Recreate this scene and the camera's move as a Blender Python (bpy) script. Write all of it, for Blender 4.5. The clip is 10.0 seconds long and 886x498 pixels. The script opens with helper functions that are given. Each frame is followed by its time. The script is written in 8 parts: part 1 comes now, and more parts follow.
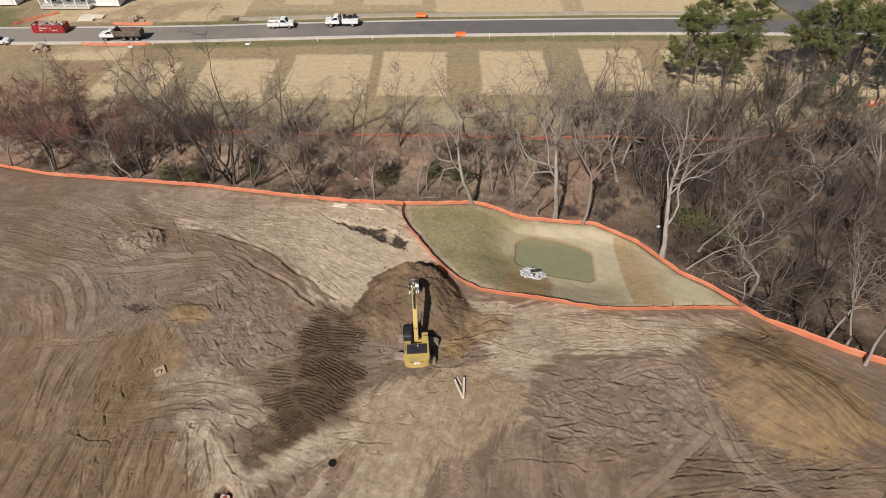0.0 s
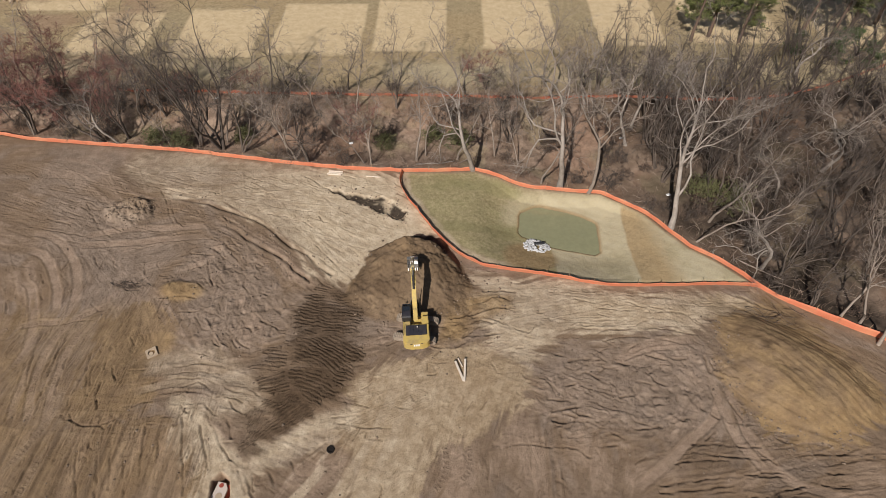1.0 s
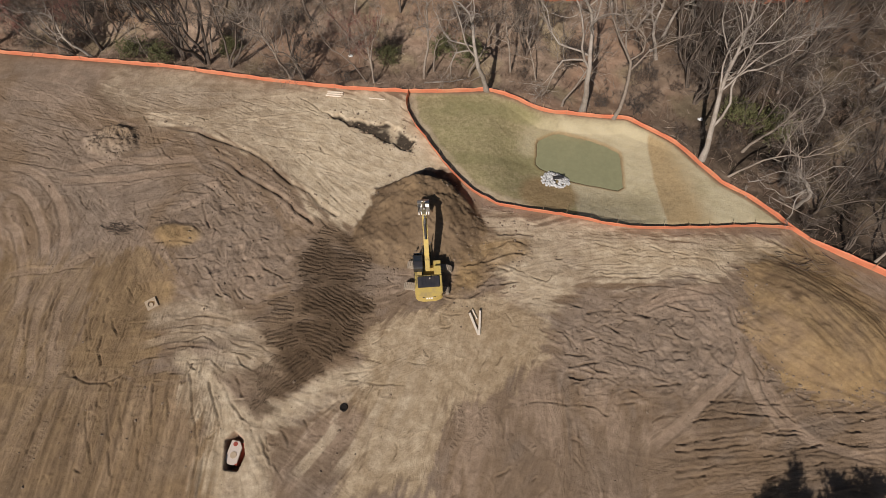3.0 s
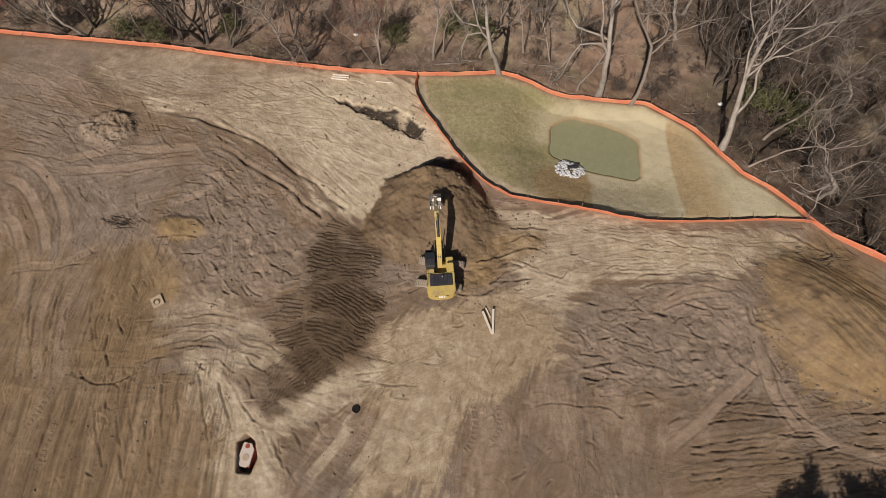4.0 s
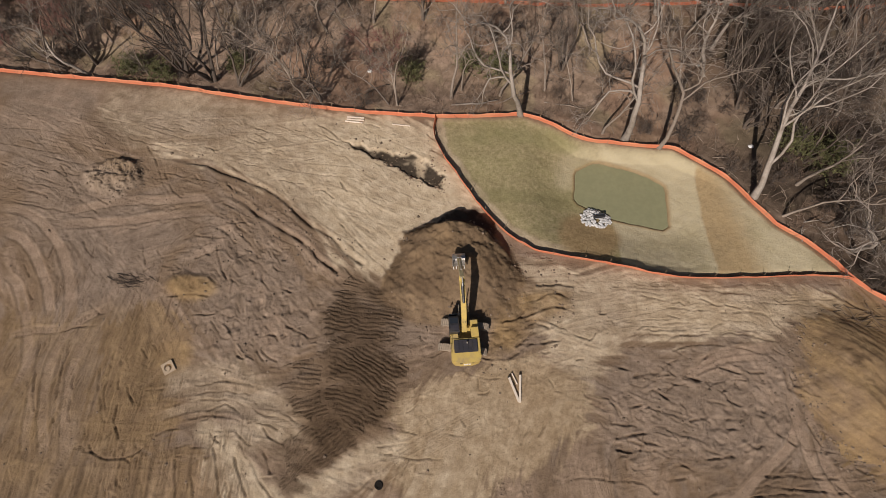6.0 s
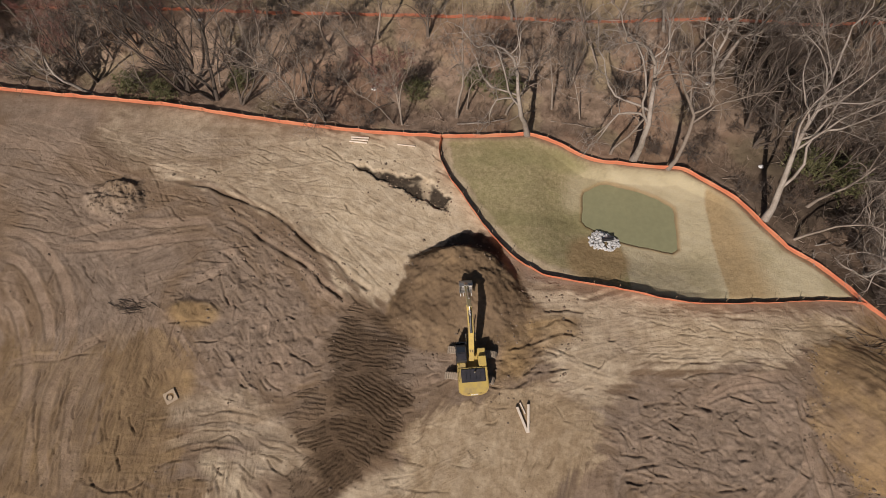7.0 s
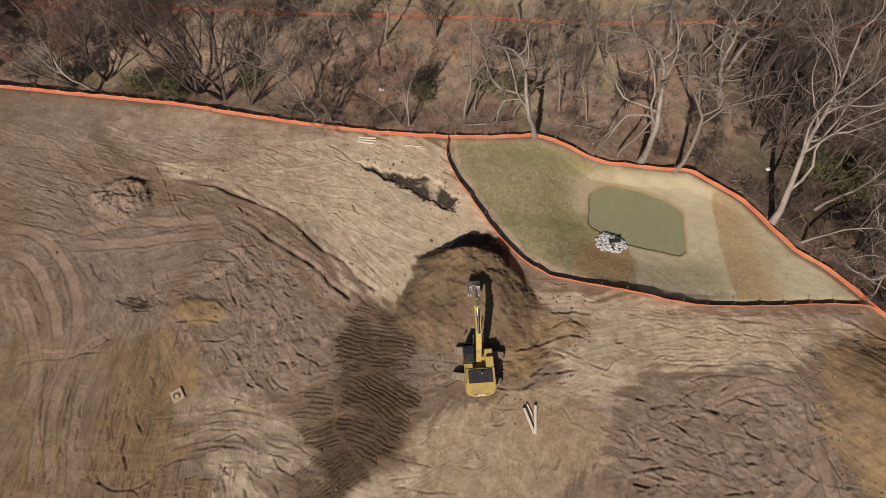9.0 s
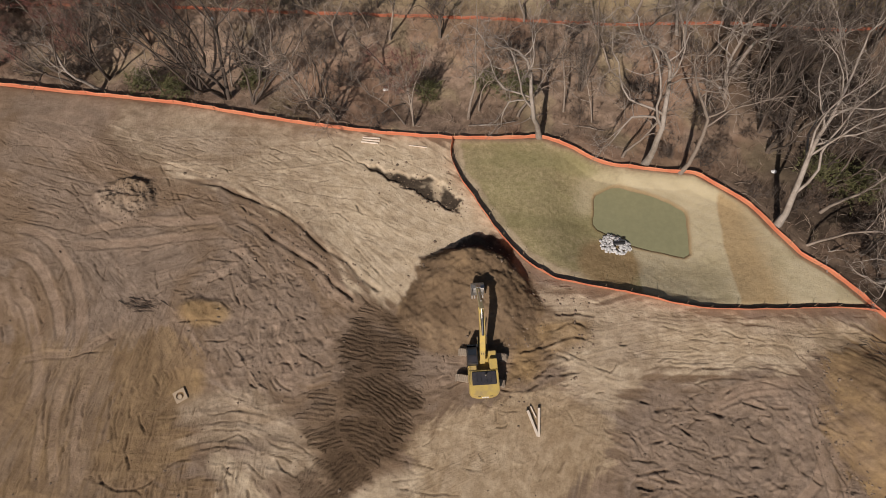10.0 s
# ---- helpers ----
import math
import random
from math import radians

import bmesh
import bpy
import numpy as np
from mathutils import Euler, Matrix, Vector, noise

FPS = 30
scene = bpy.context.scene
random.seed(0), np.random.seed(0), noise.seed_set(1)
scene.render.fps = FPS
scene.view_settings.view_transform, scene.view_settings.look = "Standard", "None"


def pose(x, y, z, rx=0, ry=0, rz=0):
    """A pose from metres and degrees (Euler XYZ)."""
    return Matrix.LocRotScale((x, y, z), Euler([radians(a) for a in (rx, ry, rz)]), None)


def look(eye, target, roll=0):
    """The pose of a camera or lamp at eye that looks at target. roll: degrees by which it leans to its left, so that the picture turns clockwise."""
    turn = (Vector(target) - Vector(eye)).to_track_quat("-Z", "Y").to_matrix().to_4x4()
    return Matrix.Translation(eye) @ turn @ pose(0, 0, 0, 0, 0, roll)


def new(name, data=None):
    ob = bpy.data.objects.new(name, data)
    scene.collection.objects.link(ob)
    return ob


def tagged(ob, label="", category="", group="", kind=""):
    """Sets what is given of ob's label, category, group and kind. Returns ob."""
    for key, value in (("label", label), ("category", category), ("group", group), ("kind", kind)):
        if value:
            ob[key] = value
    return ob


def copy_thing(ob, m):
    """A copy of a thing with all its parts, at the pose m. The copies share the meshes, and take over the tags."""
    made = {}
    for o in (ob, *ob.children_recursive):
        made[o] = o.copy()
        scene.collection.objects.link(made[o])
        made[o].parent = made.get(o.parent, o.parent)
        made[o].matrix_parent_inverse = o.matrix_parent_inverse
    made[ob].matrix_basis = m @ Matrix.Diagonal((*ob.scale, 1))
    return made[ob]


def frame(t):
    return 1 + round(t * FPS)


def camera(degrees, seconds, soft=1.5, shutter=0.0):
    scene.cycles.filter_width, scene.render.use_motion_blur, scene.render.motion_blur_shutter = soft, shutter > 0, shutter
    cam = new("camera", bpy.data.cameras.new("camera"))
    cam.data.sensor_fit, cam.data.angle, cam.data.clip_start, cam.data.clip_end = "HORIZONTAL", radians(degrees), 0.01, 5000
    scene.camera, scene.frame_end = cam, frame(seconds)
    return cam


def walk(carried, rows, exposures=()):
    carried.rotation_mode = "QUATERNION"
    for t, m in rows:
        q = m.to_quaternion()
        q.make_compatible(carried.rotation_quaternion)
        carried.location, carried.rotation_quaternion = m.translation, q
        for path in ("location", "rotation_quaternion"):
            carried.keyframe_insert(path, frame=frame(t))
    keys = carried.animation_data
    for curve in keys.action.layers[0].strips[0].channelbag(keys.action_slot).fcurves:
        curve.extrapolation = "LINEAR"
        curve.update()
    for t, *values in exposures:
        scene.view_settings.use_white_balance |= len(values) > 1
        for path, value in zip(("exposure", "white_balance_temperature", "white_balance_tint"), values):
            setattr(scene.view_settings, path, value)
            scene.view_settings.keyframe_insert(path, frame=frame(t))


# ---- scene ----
cam = camera(75.1, 10.0, soft=0.85)
# seconds, place, yaw, pitch, roll
PATH = [
    (0.0, 0.30, -0.75, 52.20, 1.18, -43.84, -0.40),
    (0.5, 0.28, 1.52, 52.32, 1.15, -46.50, -0.36),
    (1.0, 0.17, 3.73, 52.39, 1.18, -49.24, -0.47),
    (1.5, -0.03, 6.02, 52.64, 1.24, -52.18, -0.58),
    (2.0, -0.45, 8.14, 52.78, 1.16, -55.07, -0.49),
    (2.5, -0.94, 10.10, 52.84, 1.06, -57.95, -0.39),
    (3.8, -2.52, 14.90, 52.94, 0.92, -65.05, -0.17),
    (4.0, -2.84, 15.72, 53.00, 0.83, -65.19, -0.10),
    (4.5, -3.59, 17.52, 53.16, 0.60, -65.40, 0.08),
    (5.0, -4.26, 19.36, 53.28, 0.50, -65.72, 0.14),
    (5.5, -4.84, 21.17, 53.38, 0.39, -66.07, 0.18),
    (7.0, -5.99, 25.84, 53.71, 0.37, -66.50, 0.21),
    (7.5, -6.13, 26.20, 53.78, 0.51, -66.58, 0.17),
    (8.0, -6.29, 26.00, 53.67, 0.59, -66.42, 0.17),
    (8.5, -6.44, 25.82, 53.65, 0.66, -66.35, 0.13),
    (9.0, -6.60, 25.68, 53.62, 0.66, -66.27, 0.30),
    (9.5, -6.75, 25.77, 53.63, 0.71, -66.33, 0.40),
    (10.0, -6.87, 25.97, 53.58, 0.96, -66.41, 0.33),
]
walk(cam, [(t, pose(x, y, z, 90 + pitch, 0, yaw) @ pose(0, 0, 0, 0, 0, roll))
           for t, x, y, z, yaw, pitch, roll in PATH], exposures=[(0.0, 0.13, 6250, 10), (2.5, 0.06, 6420, 10), (4.5, 0.01, 6550, 11), (7.0, -0.07, 6650, 13), (10.0, -0.07, 6650, 13)])

# ---- light: a clear early-spring day, the sun behind and to the left of the first view ----
SUN_EL, SUN_AZ = 42.0, 22.0          # elevation; shadows fall this far clockwise of +y
world = bpy.data.worlds.new("sky")
scene.world = world
world.use_nodes = True
wn = world.node_tree.nodes
wn.clear()
sky = wn.new("ShaderNodeTexSky")
sky.sky_type, sky.sun_disc = "NISHITA", False
sky.sun_elevation, sky.sun_rotation = radians(SUN_EL), radians(180 + SUN_AZ)
sky.dust_density, sky.air_density = 1.5, 1.0
bg = wn.new("ShaderNodeBackground")
bg.inputs["Strength"].default_value = 0.036
wout = wn.new("ShaderNodeOutputWorld")
world.node_tree.links.new(sky.outputs[0], bg.inputs[0])
world.node_tree.links.new(bg.outputs[0], wout.inputs[0])
sun_data = bpy.data.lights.new("sun", "SUN")
sun_data.energy, sun_data.angle, sun_data.color = 4.5, radians(0.53), (1.0, 0.935, 0.865)
sun = new("sun", sun_data)
a, e = radians(SUN_AZ), radians(SUN_EL)
sun.matrix_world = look((-60 * math.sin(a), -60 * math.cos(a), 60 * math.tan(e)), (0, 0, 0))

# ---- materials ----
def material(name, base=(0.5, 0.5, 0.5), rough=0.7, metal=0.0, vary=0.25, scale=3.0, fine=30.0, bump=0.2,
             tint=None, island=False, random_tint=0.0, dirt=None, dirt_scale=1.2, dirt_amount=0.4, spec=0.5):
    """A surface with variation at two sizes, optional dirt blotches and relief."""
    m = bpy.data.materials.new(name)
    m.use_nodes = True
    nt = m.node_tree
    n, l = nt.nodes, nt.links
    bsdf = n["Principled BSDF"]
    bsdf.inputs["Roughness"].default_value = rough
    bsdf.inputs["Metallic"].default_value = metal
    bsdf.inputs["Specular IOR Level"].default_value = spec
    tc = n.new("ShaderNodeTexCoord")
    big = n.new("ShaderNodeTexNoise")
    big.inputs["Scale"].default_value, big.inputs["Detail"].default_value = scale, 4
    small = n.new("ShaderNodeTexNoise")
    small.inputs["Scale"].default_value, small.inputs["Detail"].default_value = fine, 3
    for t in (big, small):
        l.new(tc.outputs["Object"], t.inputs["Vector"])
    tint = tint or tuple(min(1, c * 1.0) for c in base)
    mix = n.new("ShaderNodeMix")
    mix.data_type = "RGBA"
    mix.inputs[6].default_value = (*[c * (1 - vary) for c in base], 1)
    mix.inputs[7].default_value = (*[min(1, c * (1 + vary)) for c in tint], 1)
    l.new(big.outputs["Fac"], mix.inputs[0])
    add = n.new("ShaderNodeMix")
    add.data_type, add.blend_type = "RGBA", "OVERLAY"
    add.inputs[0].default_value = min(1.0, vary * 1.5)
    l.new(mix.outputs[2], add.inputs[6])
    l.new(small.outputs["Fac"], add.inputs[7])
    col = add.outputs[2]
    if dirt:
        dn = n.new("ShaderNodeTexNoise")
        dn.inputs["Scale"].default_value, dn.inputs["Detail"].default_value = dirt_scale, 6
        l.new(tc.outputs["Object"], dn.inputs["Vector"])
        ramp = n.new("ShaderNodeMapRange")
        ramp.inputs[1].default_value, ramp.inputs[2].default_value = 0.45, 0.7
        ramp.inputs[4].default_value = dirt_amount
        l.new(dn.outputs["Fac"], ramp.inputs[0])
        dm = n.new("ShaderNodeMix")
        dm.data_type = "RGBA"
        dm.inputs[7].default_value = (*dirt, 1)
        l.new(col, dm.inputs[6])
        l.new(ramp.outputs[0], dm.inputs[0])
        col = dm.outputs[2]
    if random_tint:
        src = n.new("ShaderNodeNewGeometry").outputs["Random Per Island"] if island else n.new("ShaderNodeObjectInfo").outputs["Random"]
        mr = n.new("ShaderNodeMapRange")
        mr.inputs[3].default_value, mr.inputs[4].default_value = 1 - random_tint, 1 + random_tint
        l.new(src, mr.inputs[0])
        hsv = n.new("ShaderNodeHueSaturation")
        l.new(mr.outputs[0], hsv.inputs["Value"])
        l.new(col, hsv.inputs["Color"])
        col = hsv.outputs[0]
    l.new(col, bsdf.inputs["Base Color"])
    if bump:
        b = n.new("ShaderNodeBump")
        b.inputs["Strength"].default_value, b.inputs["Distance"].default_value = bump, 0.02
        l.new(small.outputs["Fac"], b.inputs["Height"])
        l.new(b.outputs[0], bsdf.inputs["Normal"])
    return m


def ground_material():
    """Bare graded soil with patches of other soils, grass, straw and leaf litter, laid by the masks of the sheet."""
    m = bpy.data.materials.new("ground_soil")
    m.use_nodes = True
    nt = m.node_tree
    n, l = nt.nodes, nt.links
    bsdf = n["Principled BSDF"]
    bsdf.inputs["Roughness"].default_value = 0.95
    bsdf.inputs["Specular IOR Level"].default_value = 0.15
    tc = n.new("ShaderNodeTexCoord")

    def noise_tex(scale, detail=5, rough=0.6, stretch=None):
        t = n.new("ShaderNodeTexNoise")
        t.inputs["Scale"].default_value, t.inputs["Detail"].default_value, t.inputs["Roughness"].default_value = scale, detail, rough
        if stretch is not None:
            mp = n.new("ShaderNodeMapping")
            mp.vector_type = "TEXTURE"
            mp.inputs["Scale"].default_value = (5.5, 0.75, 1)
            mp.inputs["Rotation"].default_value = (0, 0, radians(stretch))
            l.new(tc.outputs["Object"], mp.inputs["Vector"])
            l.new(mp.outputs[0], t.inputs["Vector"])
        else:
            l.new(tc.outputs["Object"], t.inputs["Vector"])
        return t.outputs["Fac"]

    def mix(fac, a, b, blend="MIX"):
        x = n.new("ShaderNodeMix")
        x.data_type, x.blend_type = "RGBA", blend
        for sock, v in ((x.inputs[0], fac), (x.inputs[6], a), (x.inputs[7], b)):
            if isinstance(v, (int, float)):
                sock.default_value = v
            elif isinstance(v, tuple):
                sock.default_value = (*v, 1)
            else:
                l.new(v, sock)
        return x.outputs[2]

    def spread(v, lo, hi, to_lo=0.0, to_hi=1.0):
        r = n.new("ShaderNodeMapRange")
        r.inputs[1].default_value, r.inputs[2].default_value = lo, hi
        r.inputs[3].default_value, r.inputs[4].default_value = to_lo, to_hi
        l.new(v, r.inputs[0])
        return r.outputs[0]

    def math_node(op, a, b=None, c=None):
        x = n.new("ShaderNodeMath")
        x.operation = op
        for sock, v in zip(x.inputs, (a, b, c)):
            if isinstance(v, (int, float)):
                sock.default_value = v
            elif v is not None:
                l.new(v, sock)
        return x.outputs[0]

    blotch, mid, pebble, grain = noise_tex(0.09), noise_tex(0.9), noise_tex(2.6, 5, 0.7), noise_tex(9.0, 4, 0.7)
    colour = mix(spread(blotch, 0.35, 0.65), SOIL["grey_brown"], SOIL["brown"])
    colour = mix(spread(mid, 0.5, 0.75, 0, 0.35), colour, SOIL["crust"])
    masks = {}
    for name, chans in MASKS.items():
        at = n.new("ShaderNodeAttribute")
        at.attribute_name = name
        sep = n.new("ShaderNodeSeparateColor")
        l.new(at.outputs["Color"], sep.inputs[0])
        for ch, sock in zip(chans, sep.outputs):
            masks[ch] = sock
    torn = math_node("ADD", math_node("MULTIPLY", spread(pebble, 0.3, 0.7), 0.55), math_node("MULTIPLY", spread(mid, 0.32, 0.68), 0.45))
    torn = math_node("MULTIPLY", math_node("SUBTRACT", torn, 0.5), 1.5)

    def ragged(v):
        """Where two soils meet, one lies in flecks on the other."""
        part_of = math_node("MULTIPLY", v, math_node("SUBTRACT", 1.0, v))
        x = math_node("MULTIPLY_ADD", torn, part_of, v)
        x.node.use_clamp = True
        return x
    for ch in ("grey", "track", "ochre", "pale", "dark", "litter", "turf", "clay", "straw", "thatch", "lot", "verge", "wet_and_shade"):
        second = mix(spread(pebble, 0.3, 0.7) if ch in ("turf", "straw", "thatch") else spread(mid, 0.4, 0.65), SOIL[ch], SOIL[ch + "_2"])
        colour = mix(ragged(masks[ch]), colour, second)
    # narrow scrape marks in the four ways in which the machines ran, by the sheet's own run masks
    streak = None
    for ch, ang in (("run_x", 0), ("run_up", 45), ("run_y", 90), ("run_down", 135)):
        t = noise_tex(1.0, 5, 0.65, ang)
        mul = n.new("ShaderNodeMath")
        mul.operation = "MULTIPLY"
        l.new(t, mul.inputs[0])
        l.new(masks[ch], mul.inputs[1])
        if streak is None:
            streak = mul.outputs[0]
        else:
            add = n.new("ShaderNodeMath")
            l.new(streak, add.inputs[0])
            l.new(mul.outputs[0], add.inputs[1])
            streak = add.outputs[0]
    at = n.new("ShaderNodeAttribute")
    at.attribute_name = "lay"
    lay = n.new("ShaderNodeSeparateColor")
    l.new(at.outputs["Color"], lay.inputs[0])
    along, across, cleat_by = lay.outputs[0], lay.outputs[1], lay.outputs[2]

    # scrapes along the path of each blade pass, and the cleats of the crawler tracks across it
    vec = n.new("ShaderNodeCombineXYZ")
    l.new(math_node("MULTIPLY", along, 0.30), vec.inputs[0])
    l.new(math_node("MULTIPLY", across, 3.4), vec.inputs[1])
    sc = n.new("ShaderNodeTexNoise")
    sc.inputs["Scale"].default_value, sc.inputs["Detail"].default_value, sc.inputs["Roughness"].default_value = 1.0, 4, 0.65
    l.new(vec.outputs[0], sc.inputs["Vector"])
    groove = spread(math_node("ABSOLUTE", math_node("SUBTRACT", sc.outputs["Fac"], 0.47)), 0.0, 0.055)
    scrape = math_node("ADD", math_node("MULTIPLY", spread(sc.outputs["Fac"], 0.3, 0.7), 0.5), math_node("MULTIPLY", groove, 0.5))
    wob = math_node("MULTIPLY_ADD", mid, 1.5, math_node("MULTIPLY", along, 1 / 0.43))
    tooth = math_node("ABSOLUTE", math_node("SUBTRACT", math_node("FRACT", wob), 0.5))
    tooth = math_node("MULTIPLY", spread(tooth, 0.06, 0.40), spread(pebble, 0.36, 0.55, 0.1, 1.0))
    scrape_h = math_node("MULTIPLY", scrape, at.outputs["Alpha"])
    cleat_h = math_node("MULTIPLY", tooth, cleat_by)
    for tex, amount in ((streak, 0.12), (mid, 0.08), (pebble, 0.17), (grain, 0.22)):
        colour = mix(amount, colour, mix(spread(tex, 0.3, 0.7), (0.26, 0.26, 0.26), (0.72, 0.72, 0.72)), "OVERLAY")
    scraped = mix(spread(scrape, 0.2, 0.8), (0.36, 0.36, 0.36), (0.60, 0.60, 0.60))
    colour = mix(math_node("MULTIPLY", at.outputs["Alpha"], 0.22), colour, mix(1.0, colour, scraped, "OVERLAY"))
    # shade between the cleats, painted by mixing dark colour into the troughs
    trough_shade = math_node("MULTIPLY", math_node("SUBTRACT", 1.0, tooth), math_node("MULTIPLY", cleat_by, 0.45))
    colour = mix(trough_shade, colour, SOIL["dark"])
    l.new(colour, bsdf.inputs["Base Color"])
    b1 = n.new("ShaderNodeBump")
    b1.inputs["Strength"].default_value, b1.inputs["Distance"].default_value = 0.25, 0.08
    l.new(streak, b1.inputs["Height"])
    b2 = n.new("ShaderNodeBump")
    b2.inputs["Strength"].default_value, b2.inputs["Distance"].default_value = 0.55, 0.12
    l.new(pebble, b2.inputs["Height"])
    l.new(b1.outputs[0], b2.inputs["Normal"])
    b3 = n.new("ShaderNodeBump")
    b3.inputs["Strength"].default_value, b3.inputs["Distance"].default_value = 0.55, 0.06
    l.new(grain, b3.inputs["Height"])
    l.new(b2.outputs[0], b3.inputs["Normal"])
    b4 = n.new("ShaderNodeBump")
    b4.inputs["Strength"].default_value, b4.inputs["Distance"].default_value = 0.6, 0.06
    l.new(scrape_h, b4.inputs["Height"])
    l.new(b3.outputs[0], b4.inputs["Normal"])
    b5 = n.new("ShaderNodeBump")
    b5.inputs["Strength"].default_value, b5.inputs["Distance"].default_value = 1.0, 0.09
    l.new(cleat_h, b5.inputs["Height"])
    l.new(b4.outputs[0], b5.inputs["Normal"])
    l.new(b5.outputs[0], bsdf.inputs["Normal"])
    return m


SOIL = {
    "grey_brown": (0.172, 0.122, 0.084), "brown": (0.204, 0.137, 0.085), "crust": (0.262, 0.190, 0.128),
    "grey": (0.218, 0.166, 0.127), "grey_2": (0.276, 0.211, 0.163),
    "ochre": (0.228, 0.148, 0.074), "ochre_2": (0.285, 0.192, 0.097),
    "pale": (0.430, 0.335, 0.226), "pale_2": (0.520, 0.420, 0.300),
    "dark": (0.062, 0.039, 0.022), "dark_2": (0.108, 0.070, 0.042),
    "track": (0.288, 0.205, 0.146), "track_2": (0.335, 0.245, 0.176),
    "litter": (0.225, 0.158, 0.113), "litter_2": (0.345, 0.248, 0.180),
    "lot": (0.520, 0.395, 0.235), "lot_2": (0.570, 0.445, 0.275),
    "turf": (0.222, 0.194, 0.088), "turf_2": (0.345, 0.285, 0.165),
    "verge": (0.150, 0.145, 0.060), "verge_2": (0.215, 0.190, 0.090),
    "straw": (0.465, 0.398, 0.272), "straw_2": (0.395, 0.332, 0.212),
    "thatch": (0.270, 0.182, 0.088), "thatch_2": (0.345, 0.250, 0.135),
    "clay": (0.265, 0.160, 0.105), "clay_2": (0.310, 0.200, 0.135),
    # wet soil; also the shade painted on the woods floor and round heaps
    "wet_and_shade": (0.040, 0.030, 0.022), "wet_and_shade_2": (0.060, 0.045, 0.032),
}
MASKS = {"soil_a": ("grey", "ochre", "pale"), "soil_b": ("track", "litter", "lot"), "soil_c": ("straw", "thatch", "clay"),
         "soil_d": ("dark", "turf", "wet_and_shade"), "runs_a": ("run_x", "run_up", "run_y"), "runs_b": ("run_down", "verge")}
M_GROUND = ground_material()
M_BARK = material("bark_grey", (0.25, 0.200, 0.158), 0.9, vary=0.35, scale=1.5, fine=12, bump=0.4, random_tint=0.25)
M_BARK_DARK = material("bark_dark", (0.105, 0.080, 0.062), 0.9, vary=0.35, scale=1.5, fine=12, bump=0.4, random_tint=0.3)
M_BARK_WHITE = material("bark_white", (0.315, 0.268, 0.225), 0.85, vary=0.3, scale=0.8, fine=9, bump=0.3, dirt=(0.17, 0.13, 0.095), dirt_scale=1.3, dirt_amount=0.75)
M_TWIG = material("twig", (0.092, 0.069, 0.055), 0.9, vary=0.2, scale=0.6, bump=0, random_tint=0.3)
M_TWIG_PALE = material("twig_pale", (0.180, 0.145, 0.118), 0.9, vary=0.2, scale=0.6, bump=0, random_tint=0.25)
M_TWIG_RED = material("twig_budding", (0.225, 0.100, 0.078), 0.9, vary=0.25, scale=0.6, bump=0, random_tint=0.3)
M_DEADWOOD = material("dead_wood", (0.24, 0.185, 0.140), 0.9, vary=0.5, scale=0.3, fine=6, bump=0)
M_CLOD = material("soil_clod", (0.172, 0.124, 0.086), 0.95, vary=0.3, scale=1.5, fine=12, bump=0.3, random_tint=0.35, island=True)
M_STICKS = material("broken_sticks", (0.095, 0.066, 0.046), 0.9, vary=0.4, scale=0.6, fine=8, bump=0, random_tint=0.7, island=True)
M_BRUSH = material("brush_stems", (0.16, 0.105, 0.072), 0.9, vary=0.35, scale=0.15, bump=0)
M_ORANGE = material("orange_fence_fabric", (0.58, 0.180, 0.090), 0.7, vary=0.12, scale=0.8, fine=14, bump=0.3, dirt=(0.62, 0.30, 0.16), dirt_scale=0.5, dirt_amount=0.5)
M_ORANGE_FADED = material("faded_orange_fabric", (0.36, 0.100, 0.048), 0.7, vary=0.2, scale=0.5, fine=14, bump=0.3, dirt=(0.26, 0.15, 0.09), dirt_scale=0.35, dirt_amount=0.8)
M_STAKE = material("stake_wood", (0.36, 0.25, 0.15), 0.85)
M_WATER = material("pond_water", (0.228, 0.222, 0.128), 0.10, vary=0.08, scale=0.25, fine=2.0, bump=0.0, spec=0.5)
M_ROCK = material("riprap_stone", (0.47, 0.46, 0.45), 0.9, vary=0.2, scale=2.5, fine=18, bump=0.4, random_tint=0.25)
M_YELLOW = material("yellow_paint", (0.52, 0.375, 0.105), 0.5, vary=0.10, scale=1.5, fine=25, bump=0.05, dirt=(0.30, 0.22, 0.13), dirt_scale=1.6, dirt_amount=0.65)
M_BLACK = material("black_paint", (0.018, 0.018, 0.02), 0.45, vary=0.3, fine=20, bump=0.1, dirt=(0.12, 0.09, 0.06), dirt_amount=0.3)
M_HOOD = material("dark_hood_panel", (0.030, 0.028, 0.034), 0.5, vary=0.3, fine=20, bump=0.1, dirt=(0.10, 0.08, 0.06), dirt_amount=0.35)
M_GLASS = material("tinted_glass", (0.02, 0.024, 0.03), 0.06, vary=0.1, bump=0.0, spec=0.8)
M_TRACK = material("muddy_track_steel", (0.30, 0.24, 0.18), 0.9, metal=0.0, vary=0.4, fine=16, bump=0.4, dirt=(0.40, 0.32, 0.23), dirt_amount=0.8)
M_STEEL = material("worn_steel", (0.55, 0.52, 0.48), 0.35, metal=0.8, vary=0.25, fine=18, bump=0.2, dirt=(0.40, 0.32, 0.23), dirt_amount=0.6)
M_CHROME = material("cylinder_rod", (0.75, 0.74, 0.72), 0.18, metal=1.0, vary=0.05, bump=0.0)
